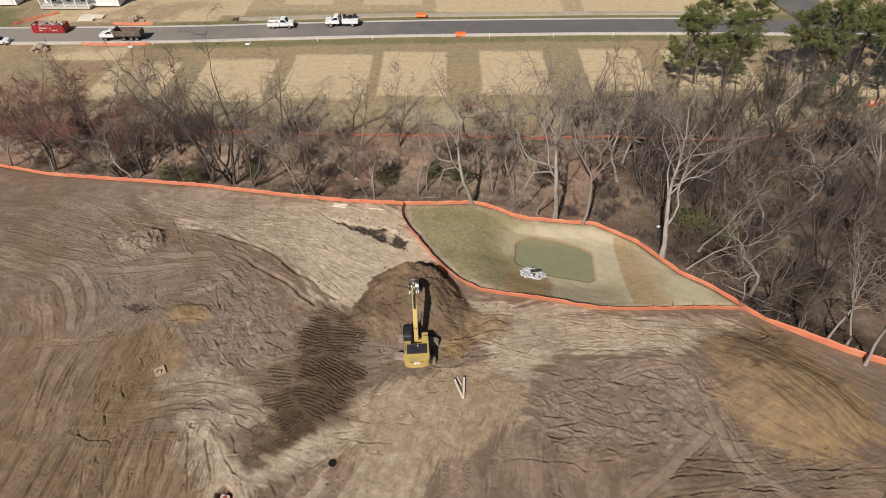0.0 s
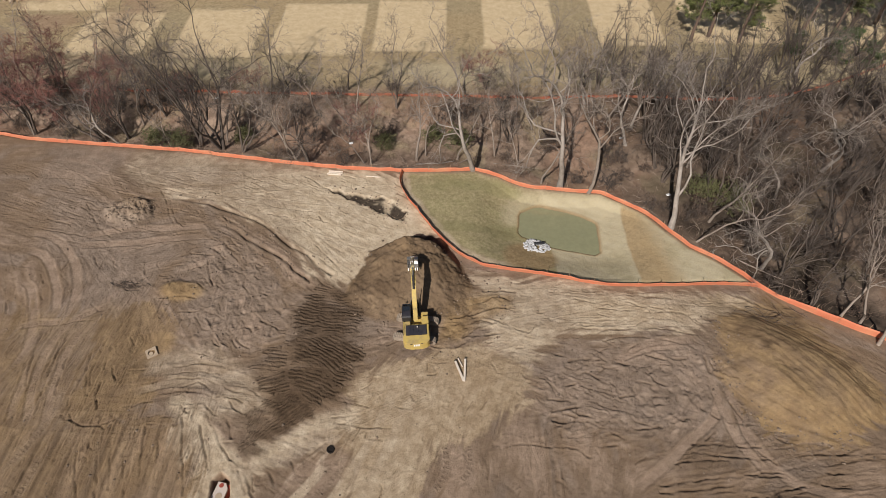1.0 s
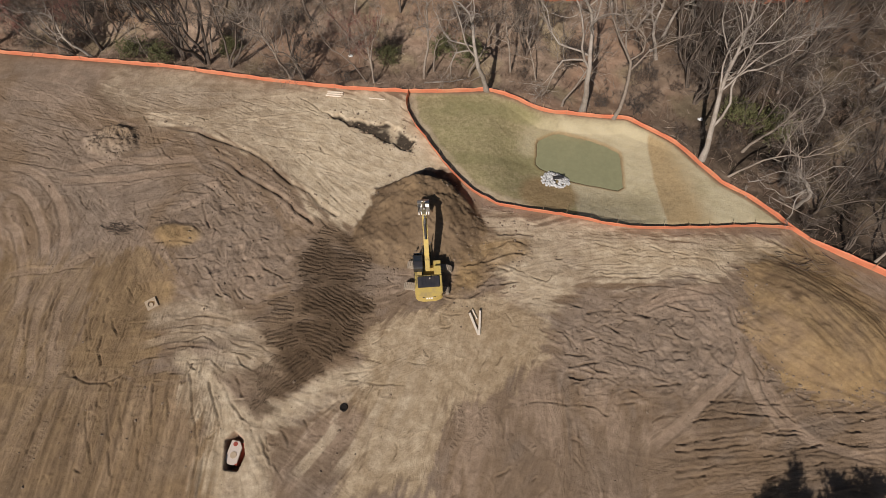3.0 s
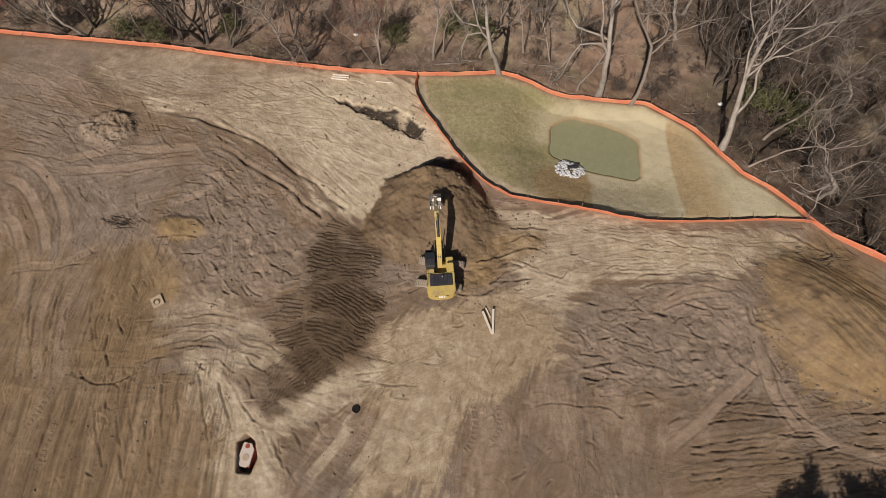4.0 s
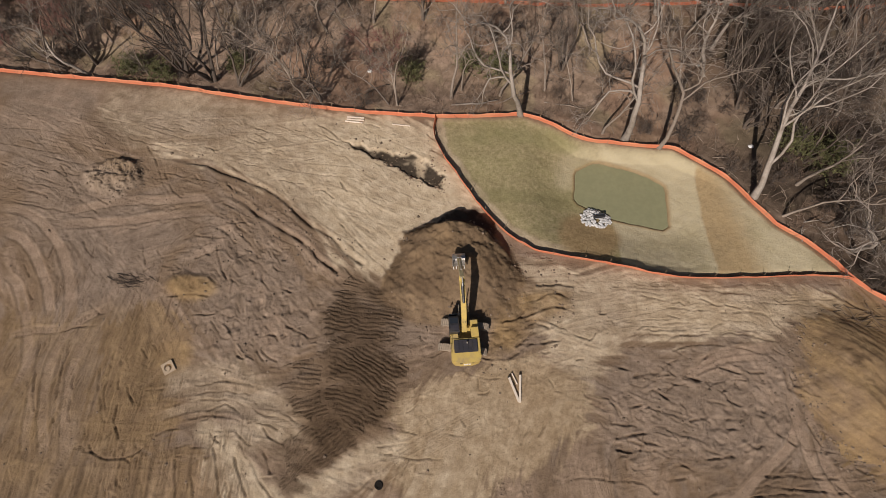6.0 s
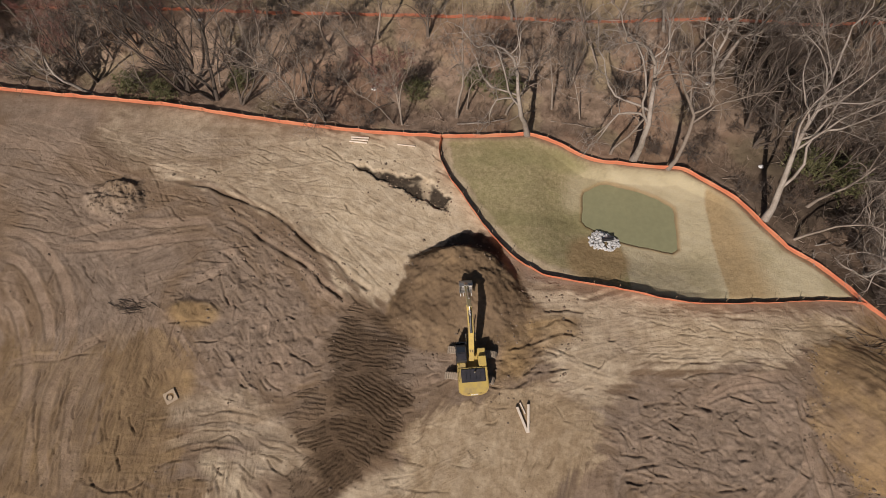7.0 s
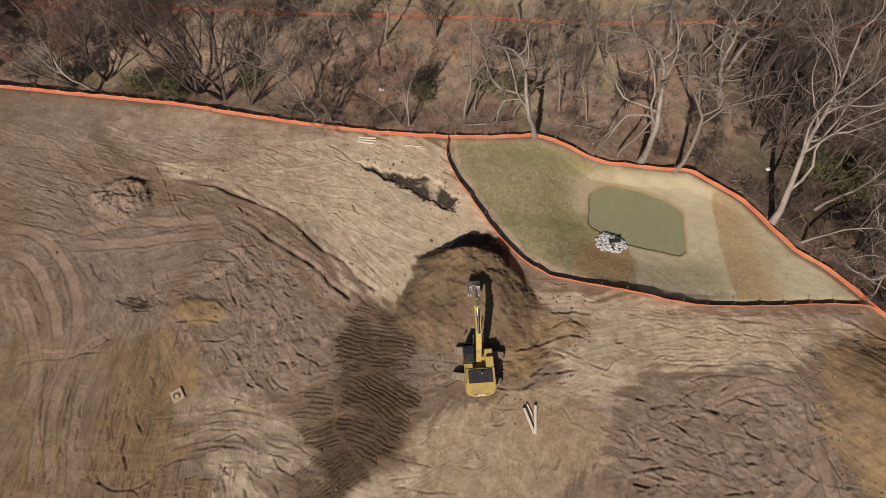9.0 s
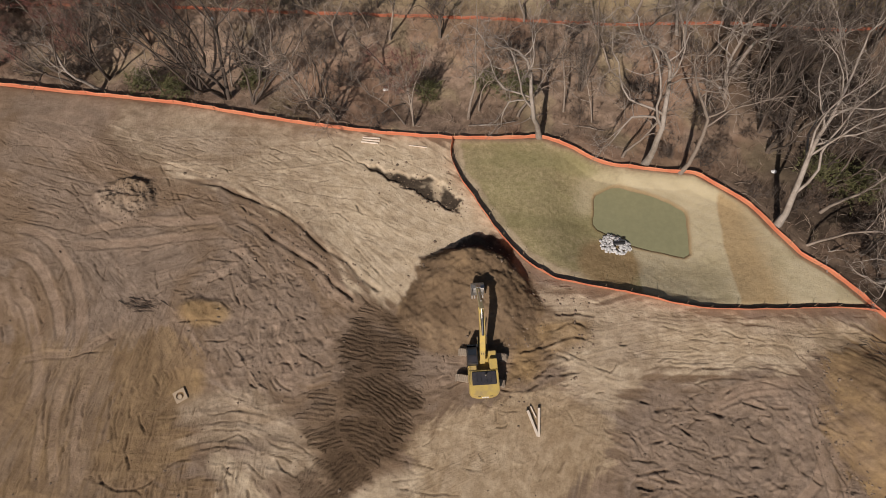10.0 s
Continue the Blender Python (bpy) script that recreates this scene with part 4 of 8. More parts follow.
    h = h + bench * 0.7 + edge * (2.5 * rise) * (0.86 + 0.6 * fbm(x, y, 2.0, 5, 26)) + edge * (0.55 * fbm(x, y, 1.0, 4, 75, 0.6) + 0.24 * fbm(x, y, 0.45, 2, 58) + 0.10 * lines)
    m["dark"] = np.maximum(m["dark"], sstep(pw + 0.4 * streaky, -0.3, 0.3) * np.clip(0.48 + 1.0 * fbm(x, y, 2.2, 4, 29), 0.1, 0.9))
    m["ochre"] = np.maximum(m["ochre"], 0.5 * sstep(pw, -0.3, 0.2))
    tz = area(wx, wy, TREAD)
    tread = sstep(tz + 1.6 * fbm(x, y, 1.3, 4, 94) + 0.7 * streaky, -0.8, 0.8)
    dk, _, _ = line_dist(wx, wy, CORE)
    core = 1 - sstep(dk, 0.5, 4.6)
    m["dark"] = np.maximum(m["dark"], tread * np.clip((0.32 + 0.70 * core) + 1.7 * fbm(x * 0.8 + 0.3 * y, y * 1.5, 1.9, 5, 30) + 0.5 * lines, 0.04, 0.85))
    m["pale"] = m["pale"] * (1 - sstep(pw + 0.4 * streaky, -0.3, 0.3)) * (1 - 0.85 * tread)
    # black streak behind the crest: wet soil, with the heap's shadow painted in
    pk = area(x + 1.5 * fbm(x, y, 0.9, 4, 34), y + 1.5 * fbm(x, y, 0.9, 4, 35), PEAK)
    m["wet_and_shade"] = np.maximum(m["wet_and_shade"], sstep(pk, -0.25, 0.25) * 0.92)
    # a seep of dark wet soil in a washed-out hollow
    se = area(x + 1.5 * fbm(x, y, 1.1, 4, 36), y + 1.5 * fbm(x, y, 1.1, 4, 37), SEEP)
    h = h - 0.40 * sstep(se, -0.1, 0.35) + 0.25 * sstep(se, -0.6, 0.4) * fbm(x, y, 0.9, 3, 18)
    m["wet_and_shade"] = np.maximum(m["wet_and_shade"], sstep(se, 0.05, 0.3) * np.clip(0.85 + 3.2 * fbm(x, y, 1.1, 4, 74) + 0.35 * sstep(-x, 8, 11), 0, 0.97))
    m["ochre"] = np.maximum(m["ochre"], 0.5 * sstep(se, -1.0, 0.2))
    # two long ruts along the shelf
    keep = np.zeros(x.shape)
    for line, dep in ((RUT_A, 0.26), (RUT_B, 0.28)):
        d, al, sd = line_dist(x + 0.5 * fbm(x, y, 2.5, 4, 38), y + 0.5 * fbm(x, y, 2.5, 4, 39), line)
        torn_by = (0.35 + 0.65 * sstep(fbm(x, y, 1.6, 3, 65), -0.12, 0.08)) * sstep(al, 0, 5)
        h = h - torn_by * dep * (1 - sstep(d, 0.04, 0.20)) + 0.2 * dep * (1 - sstep(np.abs(d - 0.42), 0.05, 0.28)) + 0.05 * sstep(sd, 0.1, 0.6) * (1 - sstep(d, 0.8, 4.5))
        # rut bed darkened in colour, on top of the shade its relief gives
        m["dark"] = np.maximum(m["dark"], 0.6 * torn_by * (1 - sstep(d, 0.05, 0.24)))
        keep = np.maximum(keep, 1 - sstep(d, 0.5, 1.0))
    # the pit round the inlet box, and the pit of the small inlet
    pb = area(x, y, BOX_PIT)
    h = h - 1.5 * sstep(pb, -0.12, 0.12)
    m["clay"] = np.maximum(m["clay"], sstep(pb, -0.25, 0.1) * 0.8)
    rh = np.hypot(x + 31.0, y - 34.2)
    h = np.where(rh < 3.0, h * sstep(rh, 1.0, 3.0) + (0.12 - 0.0) * (1 - sstep(rh, 1.0, 3.0)), h)
    # the grassed basin
    ba = area(x, y, BASIN)
    inb = sstep(ba, 0.0, 0.8)
    po = area(x + 0.3 * fbm(x, y, 1.5, 3, 44), y + 0.3 * fbm(x, y, 1.5, 3, 45), POND)
    fall = np.minimum(ba / 1.2, 1) * (1 - sstep(-po, 0.0, 7.5))
    hb = -0.15 - 1.88 * np.clip(fall, 0, 1) - 1.0 * sstep(po, -0.35, 0.8) + 0.10 * fbm(x, y, 1.5, 4, 46)
    h = h * (1 - inb) + hb * inb
    for k in ("grey", "ochre", "pale", "dark", "track", "litter", "wet_and_shade", "clay"):
        m[k] = m[k] * (1 - sstep(ba, -0.3, 0.4))
    m["turf"] = np.maximum(m["turf"] * (1 - inb), inb * (0.9 + 0.4 * fbm(x * 0.45 + y * 0.15, y * 1.5, 3.0, 5, 76)))
    m["pale"] = np.maximum(m["pale"], inb * sstep(fbm(x * 0.40 + y * 0.15, y * 1.7, 2.4, 5, 77), 0.04, 0.2) * 0.32)
    mow = 0.5 + 0.5 * np.sin((x * 0.5 + y) * 2 * math.pi / 1.3)
    straw = np.where(y < 50.8, sstep(x + 0.25 * fbm(x, y, 1.2, 3, 70), 12.5, 12.8), sstep(wx + 0.22 * (y - 50), 12.2, 14.5)) * inb
    straw = np.maximum(straw, inb * (1 - sstep(-po, 1.0, 3.6)) * sstep(y, 53, 56) * 0.7)
    thatch = sstep(x + 0.3 * fbm(x, y, 1.2, 3, 71), 21.9, 22.2) * (1 - sstep(x + 0.18 * (y - 44), 25.0, 28.5)) * inb
    m["straw"] = straw * (0.85 + 0.15 * mow) * (1 - 0.35 * sstep(fbm(x, y, 3, 4, 47), 0.0, 0.25))
    m["thatch"] = np.maximum(thatch * 0.85, inb * 0.95 * (1 - sstep(np.hypot((wx - 9.6) / 3.6, (wy - 48.2) / 3.4), 0.7, 1.05)))
    m["thatch"] = np.maximum(m["thatch"], 0.8 * inb * (1 - sstep(np.abs(po + 0.1), 0.1, 0.5)))
    m["wet_and_shade"] = np.maximum(m["wet_and_shade"], 0.45 * inb * sstep(po, -0.3, 0.05))
    m["dark"] = np.maximum(m["dark"], 0.85 * inb * (1 - sstep(np.abs(po + 0.22 + 0.3 * fbm(x, y, 0.8, 3, 85)), 0.12, 0.4)))
    df2, _, _ = line_dist(x, y, FRONT_LINE)
    m["pale"] = np.maximum(m["pale"], 0.8 * sstep(ba, 0, 0.3) * (1 - sstep(df2 + 0.9 * fbm(x, y, 1.5, 3, 86), 0.9, 1.5)) * (1 - sstep(x, 4, 14)))
    m["turf"] = m["turf"] * (1 - 0.8 * sstep(ba, 0, 0.3) * (1 - sstep(df2 + 0.9 * fbm(x, y, 1.5, 3, 86), 0.9, 1.5)) * (1 - sstep(x, 4, 14)))
    for ch in ("run_x", "run_up", "run_y", "run_down"):
        m[ch] = m[ch] * (1 - inb) + 0.25 * inb
    # beyond the woods: graded lots with straw-coloured pads and green verges
    m["lot"] = beyond * 0.24
    m["turf"] = np.maximum(m["turf"], beyond * (0.55 + 0.25 * fbm(x, y, 8, 3, 48)))
    m["thatch"] = np.maximum(m["thatch"], beyond * sstep(fbm(x, y, 10, 3, 49), -0.1, 0.2) * 0.7)
    for x0, x1, y0, y1 in ((-67, -53, 91.5, 107), (-48.5, -34, 91, 108), (-31.5, -15.5, 92, 110.3), (-13.8, -0.8, 93, 111.6), (5.4, 18.6, 94, 112.2), (25.5, 37.5, 95, 112.8),
                           (42, 58, 96, 112.6), (64, 80, 94, 112), (-40, -27.8, 135.8, 160), (-21.2, -6.9, 135.8, 160), (-4, 26, 131.5, 160), (30, 66, 131.5, 160), (-78, -47, 129.5, 160), (-94, -52, 125.6, 134), (-82, -66, 107, 113.5)):
        r = np.minimum(np.minimum(wx * 0.35 + x * 0.65 - x0, x1 - (wx * 0.35 + x * 0.65)), np.minimum(wy * 0.35 + y * 0.65 - y0, y1 - (wy * 0.35 + y * 0.65)))
        m["lot"] = np.maximum(m["lot"], sstep(r, -0.3, 0.6) * beyond)
    m["straw"] = np.maximum(m["straw"], beyond * (1 - sstep(y + 2 * fbm(x, y, 5, 3, 56), 89, 92)) * (0.42 + 0.8 * fbm(x, y, 4, 4, 57)))
    torn = beyond * sstep(-x, 48, 62) * (1 - sstep(y, 136, 140)) * sstep(fbm(x, y, 7, 4, 98), -0.12, 0.08)
    m["clay"] = np.maximum(m["clay"], 0.65 * torn)
    m["lot"] = m["lot"] * (1 - 0.6 * torn)
    m["dark"] = np.maximum(m["dark"], 0.8 * beyond * (1 - sstep(np.hypot((wx + 80) / 9, (wy - 111.6) / 1.8), 0.7, 1.1)))
    m["thatch"] = m["thatch"] * (1 - m["lot"]) * (1 - 0.6 * torn)
    dro, _, _ = line_dist(x, y, [(-240, 118.0), (-100, 118.2), (-60, 119.2), (-36, 120.8), (-12, 122.2), (20, 123.3), (46, 123.8), (80, 123.4), (260, 119)])
    verge = beyond * sstep(dro, 4.0, 4.3) * (1 - sstep(dro + 1.5 * fbm(x, y, 5, 3, 88), 6.2, 7.6)) * sstep(x, -70, -60) * (0.75 + 0.5 * fbm(x, y, 4, 3, 89))
    lawn = beyond * (1 - sstep(x + 0.8 * (y - 125) + 1.5 * fbm(x, y, 4, 2, 90), -97, -95)) * sstep(y, 122.5, 123.5)
    verge = np.clip(np.maximum(verge, lawn), 0, 1)
    m["lot"], m["thatch"], m["turf"] = m["lot"] * (1 - verge), m["thatch"] * (1 - verge), m["turf"]
    m["verge"] = np.maximum(verge, 0.42 * inb * sstep(fbm(x * 0.4 + y * 0.15, y * 1.4, 2.6, 5, 59), -0.02, 0.18) * (1 - sstep(x, 8, 12)))
    k = sstep(y, 131, 133) * sstep(x, -60, -50)
    m["lot"] = np.maximum(m["lot"], 0.55 * k)
    m["site"] = site * (1 - 0.95 * keep) * (1 - sstep(se, -0.4, 0.1)) * sstep(rr, 1.0, 1.2) * (1 - sstep(ba, -0.6, 0.2)) * (1 - sstep(dr, -1, 2)) * (1 - sstep(pb, -0.6, 0.0)) * sstep(rh, 0.9, 1.6) * (1 - sstep(pw, 0.0, 1.5))
    m["tread"], m["angle"], m["calm"], m["broken"] = tread, local, calm, broken
    return h, m


def ground_z(x, y):
    return float(plan(np.array([x]), np.array([y]))[0][0])


def grow_axis(fine0, fine1, step, far, rate=1.12):
    a = list(np.arange(fine0, fine1 + step / 2, step))
    for sgn, start in ((1, a[-1]), (-1, a[0])):
        p, s, b = start, step, []
        while abs(p) < far:
            s = min(s * rate, 220)
            p += sgn * s
            b.append(p)
        a = a + b if sgn > 0 else b[::-1] + a
    return np.array(a)


def mesh_from(name, verts, faces, mats, smooth=True):
    me = bpy.data.meshes.new(name)
    me.from_pydata(verts, [], faces)
    for mt in mats:
        me.materials.append(mt)
    if smooth:
        me.polygons.foreach_set("use_smooth", np.ones(len(me.polygons), bool))
    me.update()
    return me


FINE = 0.10                          # mesh of the site, metres


def machine_marks(xs, ys, X, Y, H, m):
    """Blade passes, windrows, gouges, wheel strips and plate prints, one over the other, as the machines left them."""
    rnd = random.Random(77)
    i0, i1 = np.searchsorted(xs, -63.5), np.searchsorted(xs, 48.5)
    j0, j1 = np.searchsorted(ys, 15.6), np.searchsorted(ys, 63.4)
    Xf, Yf, Hf = X[j0:j1, i0:i1], Y[j0:j1, i0:i1], H[j0:j1, i0:i1]
    site, angle, tread, calm, torn = (m[k][j0:j1, i0:i1] for k in ("site", "angle", "tread", "calm", "broken"))
    step = FINE
    for k in ("lay_u", "lay_v", "cleat", "scrape"):
        m[k] = np.zeros(X.shape)
    lay = [m[k][j0:j1, i0:i1] for k in ("lay_u", "lay_v", "cleat", "scrape")]

    def paint(s, al, sd, where, cleat, scrape):
        for q, v in zip(lay, (al + rnd.uniform(0, 60), sd + rnd.uniform(0, 60), cleat * np.ones(al.shape), scrape * np.ones(al.shape))):
            q[s] = np.where(where, v, q[s])

    def blurred(a, r):
        for ax in (0, 1):
            c = np.cumsum(np.insert(a, 0, 0, axis=ax), axis=ax)
            n = a.shape[ax]
            lo, hi = np.clip(np.arange(n) - r, 0, n), np.clip(np.arange(n) + r + 1, 0, n)
            cnt = (hi - lo).reshape((-1, 1) if ax == 0 else (1, -1))
            a = (np.take(c, hi, axis=ax) - np.take(c, lo, axis=ax)) / cnt
        return a
    base = blurred(Hf, 7)

    def cell(x, y):
        return int(min(max((y - ys[j0]) / step, 0), Hf.shape[0] - 1)), int(min(max((x - xs[i0]) / step, 0), Hf.shape[1] - 1))

    def trail(x, y, length, bend, ang=None):
        j, i = cell(x, y)
        a = angle[j, i] + rnd.gauss(0, 0.22) if ang is None else ang
        if rnd.random() < 0.5 and ang is None:
            a += math.pi
        n = max(3, int(length / 1.5))
        pts = [(x, y)]
        for _ in range(n):
            a += bend
            x, y = x + math.cos(a) * length / n, y + math.sin(a) * length / n
            pts.append((x, y))
        return pts

    def window(pts, pad):
        px, py = [p[0] for p in pts], [p[1] for p in pts]
        ja, ia = cell(min(px) - pad, min(py) - pad)
        jb, ib = cell(max(px) + pad, max(py) + pad)
        return slice(ja, jb + 1), slice(ia, ib + 1)

    def band(pts, w, dep, tone, cleat=0.0, soil="track"):
        """One strip that a wheel or a crawler pressed flat."""
        pts = smooth_line(pts, 0.8)
        s = window(pts, w + 0.6)
        xw, yw = Xf[s] + 0.3 * fbm(Xf[s], Yf[s], 2.0, 3, 40), Yf[s] + 0.3 * fbm(Xf[s], Yf[s], 2.0, 3, 41)
        d, al, sd = line_dist(xw, yw, pts)
        total = al.max()
        ends = sstep(al, 0.0, 2.0) * (1 - sstep(al, total - 2.0, total))
        inside = (1 - sstep(d, w * 0.36, w * 0.56)) * ends * site[s]
        lip = (1 - sstep(np.abs(d - w * 0.66), 0.02, 0.16)) * ends * site[s]
        Hf[s] = Hf[s] * (1 - 0.7 * inside) + 0.7 * inside * (base[s] - dep) + lip * dep * 0.6
        if cleat:
            paint(s, al, sd, inside > 0.4, cleat, 0.1)
        worn = inside * np.clip(0.85 + 1.0 * fbm(Xf[s], Yf[s], 1.5, 3, 42), 0.2, 1)
        q = m[soil][j0:j1, i0:i1]
        q[s] = np.maximum(q[s], worn * tone)
        for k in ("grey", "dark", "ochre"):
            q = m[k][j0:j1, i0:i1]
            q[s] = q[s] * (1 - 0.6 * worn * tone)

    def cut(pts, w, dep, dark=0.55):
        """A narrow torn groove with the soil that it threw up beside it; a negative depth leaves a windrow."""
        s = window(pts, 3 * w + 0.3)
        xw, yw = Xf[s] + 0.30 * fbm(Xf[s], Yf[s], 0.8, 2, 90), Yf[s] + 0.30 * fbm(Xf[s], Yf[s], 0.8, 2, 91)
        d, al, sd = line_dist(xw, yw, pts)
        lump = 0.35 + 0.8 * sstep(fbm(Xf[s], Yf[s], 0.8, 2, 92), -0.16, 0.12)
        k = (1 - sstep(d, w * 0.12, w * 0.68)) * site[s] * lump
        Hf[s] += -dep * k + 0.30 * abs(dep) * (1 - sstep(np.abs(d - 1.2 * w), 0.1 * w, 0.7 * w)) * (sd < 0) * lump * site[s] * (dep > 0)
        # shade painted into the groove: its bed takes the dark soil's colour
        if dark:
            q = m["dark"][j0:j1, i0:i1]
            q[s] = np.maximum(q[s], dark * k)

    def place():
        while True:
            x, y = rnd.uniform(-62, 47), rnd.uniform(16, 62.5)
            j, i = cell(x, y)
            if site[j, i] > 0.7 and tread[j, i] < 0.3:
                return x, y, calm[j, i], torn[j, i]
    for _ in range(210):                      # blade passes that scrape a strip
        x, y, c, b = place()
        wide = rnd.uniform(0.6, 1.6)
        pts = trail(x, y, rnd.uniform(6, 18), rnd.gauss(0, 0.03))
        s = window(pts, 2.4)
        d, al, sd = line_dist(Xf[s], Yf[s], pts)
        k = (1 - sstep(d, wide, wide + 0.35)) * site[s]
        paint(s, al, sd, k > 0.5, 0.0, rnd.choice((0.25, 0.5, 0.9)) * (1 - 0.5 * c) * (1 - 0.6 * b))
        Hf[s] += 0.022 * (1 - sstep(np.abs(d - wide - 0.3), 0.03, 0.16)) * site[s]
    for _ in range(260):                      # windrows and spill
        x, y, c, b = place()
        if rnd.random() < c:
            continue
        cut(trail(x, y, rnd.uniform(1.2, 5), rnd.gauss(0, 0.05)), rnd.uniform(0.14, 0.24), -rnd.uniform(0.03, 0.09) * (0.5 + b), 0)
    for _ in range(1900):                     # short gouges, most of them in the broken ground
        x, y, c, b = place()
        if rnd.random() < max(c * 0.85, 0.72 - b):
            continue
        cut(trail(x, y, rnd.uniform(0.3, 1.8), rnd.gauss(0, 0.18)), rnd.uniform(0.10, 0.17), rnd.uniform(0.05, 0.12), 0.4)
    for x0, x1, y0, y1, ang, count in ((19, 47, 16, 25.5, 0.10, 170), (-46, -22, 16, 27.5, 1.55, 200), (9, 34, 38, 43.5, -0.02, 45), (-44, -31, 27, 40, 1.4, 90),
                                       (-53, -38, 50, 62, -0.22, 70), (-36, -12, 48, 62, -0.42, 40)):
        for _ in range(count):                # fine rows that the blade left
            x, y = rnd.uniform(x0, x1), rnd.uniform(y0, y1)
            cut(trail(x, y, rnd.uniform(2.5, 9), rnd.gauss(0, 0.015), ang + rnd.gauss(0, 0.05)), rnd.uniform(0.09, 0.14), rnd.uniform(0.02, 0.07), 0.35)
    for (w, dep, lines), tone, cleat, soil in ((BANDS_NORTHWEST, 0.85, 0.0, "track"), (BANDS_SOUTHWEST, 0.75, 0.22, "track"), (BANDS_EAST, 0.85, 0.0, "track"),
                                               (BANDS_ARC, 0.30, 0.0, "pale"), (BANDS_CENTRE, 0.75, 0.0, "pale")):
        for pts in lines:
            band(pts, w, dep, tone, cleat, soil)
    for pts in BANDS_CLEATED[2]:
        band(pts, BANDS_CLEATED[0], BANDS_CLEATED[1], 0.45, 0.4)
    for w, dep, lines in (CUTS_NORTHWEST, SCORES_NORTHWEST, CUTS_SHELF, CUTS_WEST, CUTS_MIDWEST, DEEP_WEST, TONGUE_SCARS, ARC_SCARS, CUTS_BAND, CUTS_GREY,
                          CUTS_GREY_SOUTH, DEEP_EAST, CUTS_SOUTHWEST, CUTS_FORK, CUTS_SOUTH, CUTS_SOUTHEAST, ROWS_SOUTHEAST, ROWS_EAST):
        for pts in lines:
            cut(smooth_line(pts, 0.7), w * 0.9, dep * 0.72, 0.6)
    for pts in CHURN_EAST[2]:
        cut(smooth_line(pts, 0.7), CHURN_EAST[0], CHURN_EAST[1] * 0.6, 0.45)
    for pts, deg in [(TREAD, -18), *PRINTS]:                   # rows of plate prints in the churned dark soil
        s = window(pts, 1.2)
        x, y = Xf[s] + 1.3 * fbm(Xf[s], Yf[s], 3.0, 3, 51), Yf[s] + 1.3 * fbm(Xf[s], Yf[s], 3.0, 3, 52)
        u, v = -x * math.sin(radians(deg)) + y * math.cos(radians(deg)), x * math.cos(radians(deg)) + y * math.sin(radians(deg))
        paint(s, u, v, (area(Xf[s], Yf[s], pts) > 2.2 * fbm(Xf[s], Yf[s], 1.4, 4, 53) - 0.2) & (tread[s] > 0.15), 1.0, 0.0)
    # no print is clear where two passes meet
    meet = np.zeros(Xf.shape, bool)
    for q in lay[:2]:
        gap = np.abs(np.diff(q, axis=0)) > 0.4
        meet[1:] |= gap
        meet[:-1] |= gap
        gap = np.abs(np.diff(q, axis=1)) > 0.4
        meet[:, 1:] |= gap
        meet[:, :-1] |= gap
    wide = meet.copy()
    for dj in (-1, 0, 1):
        for di in (-1, 0, 1):
            wide |= np.roll(np.roll(meet, dj, 0), di, 1)
    for q in lay[2:]:
        q[wide] = 0.0
        q *= np.clip(0.75 + 1.6 * fbm(Xf, Yf, 1.3, 3, 95), 0, 1)


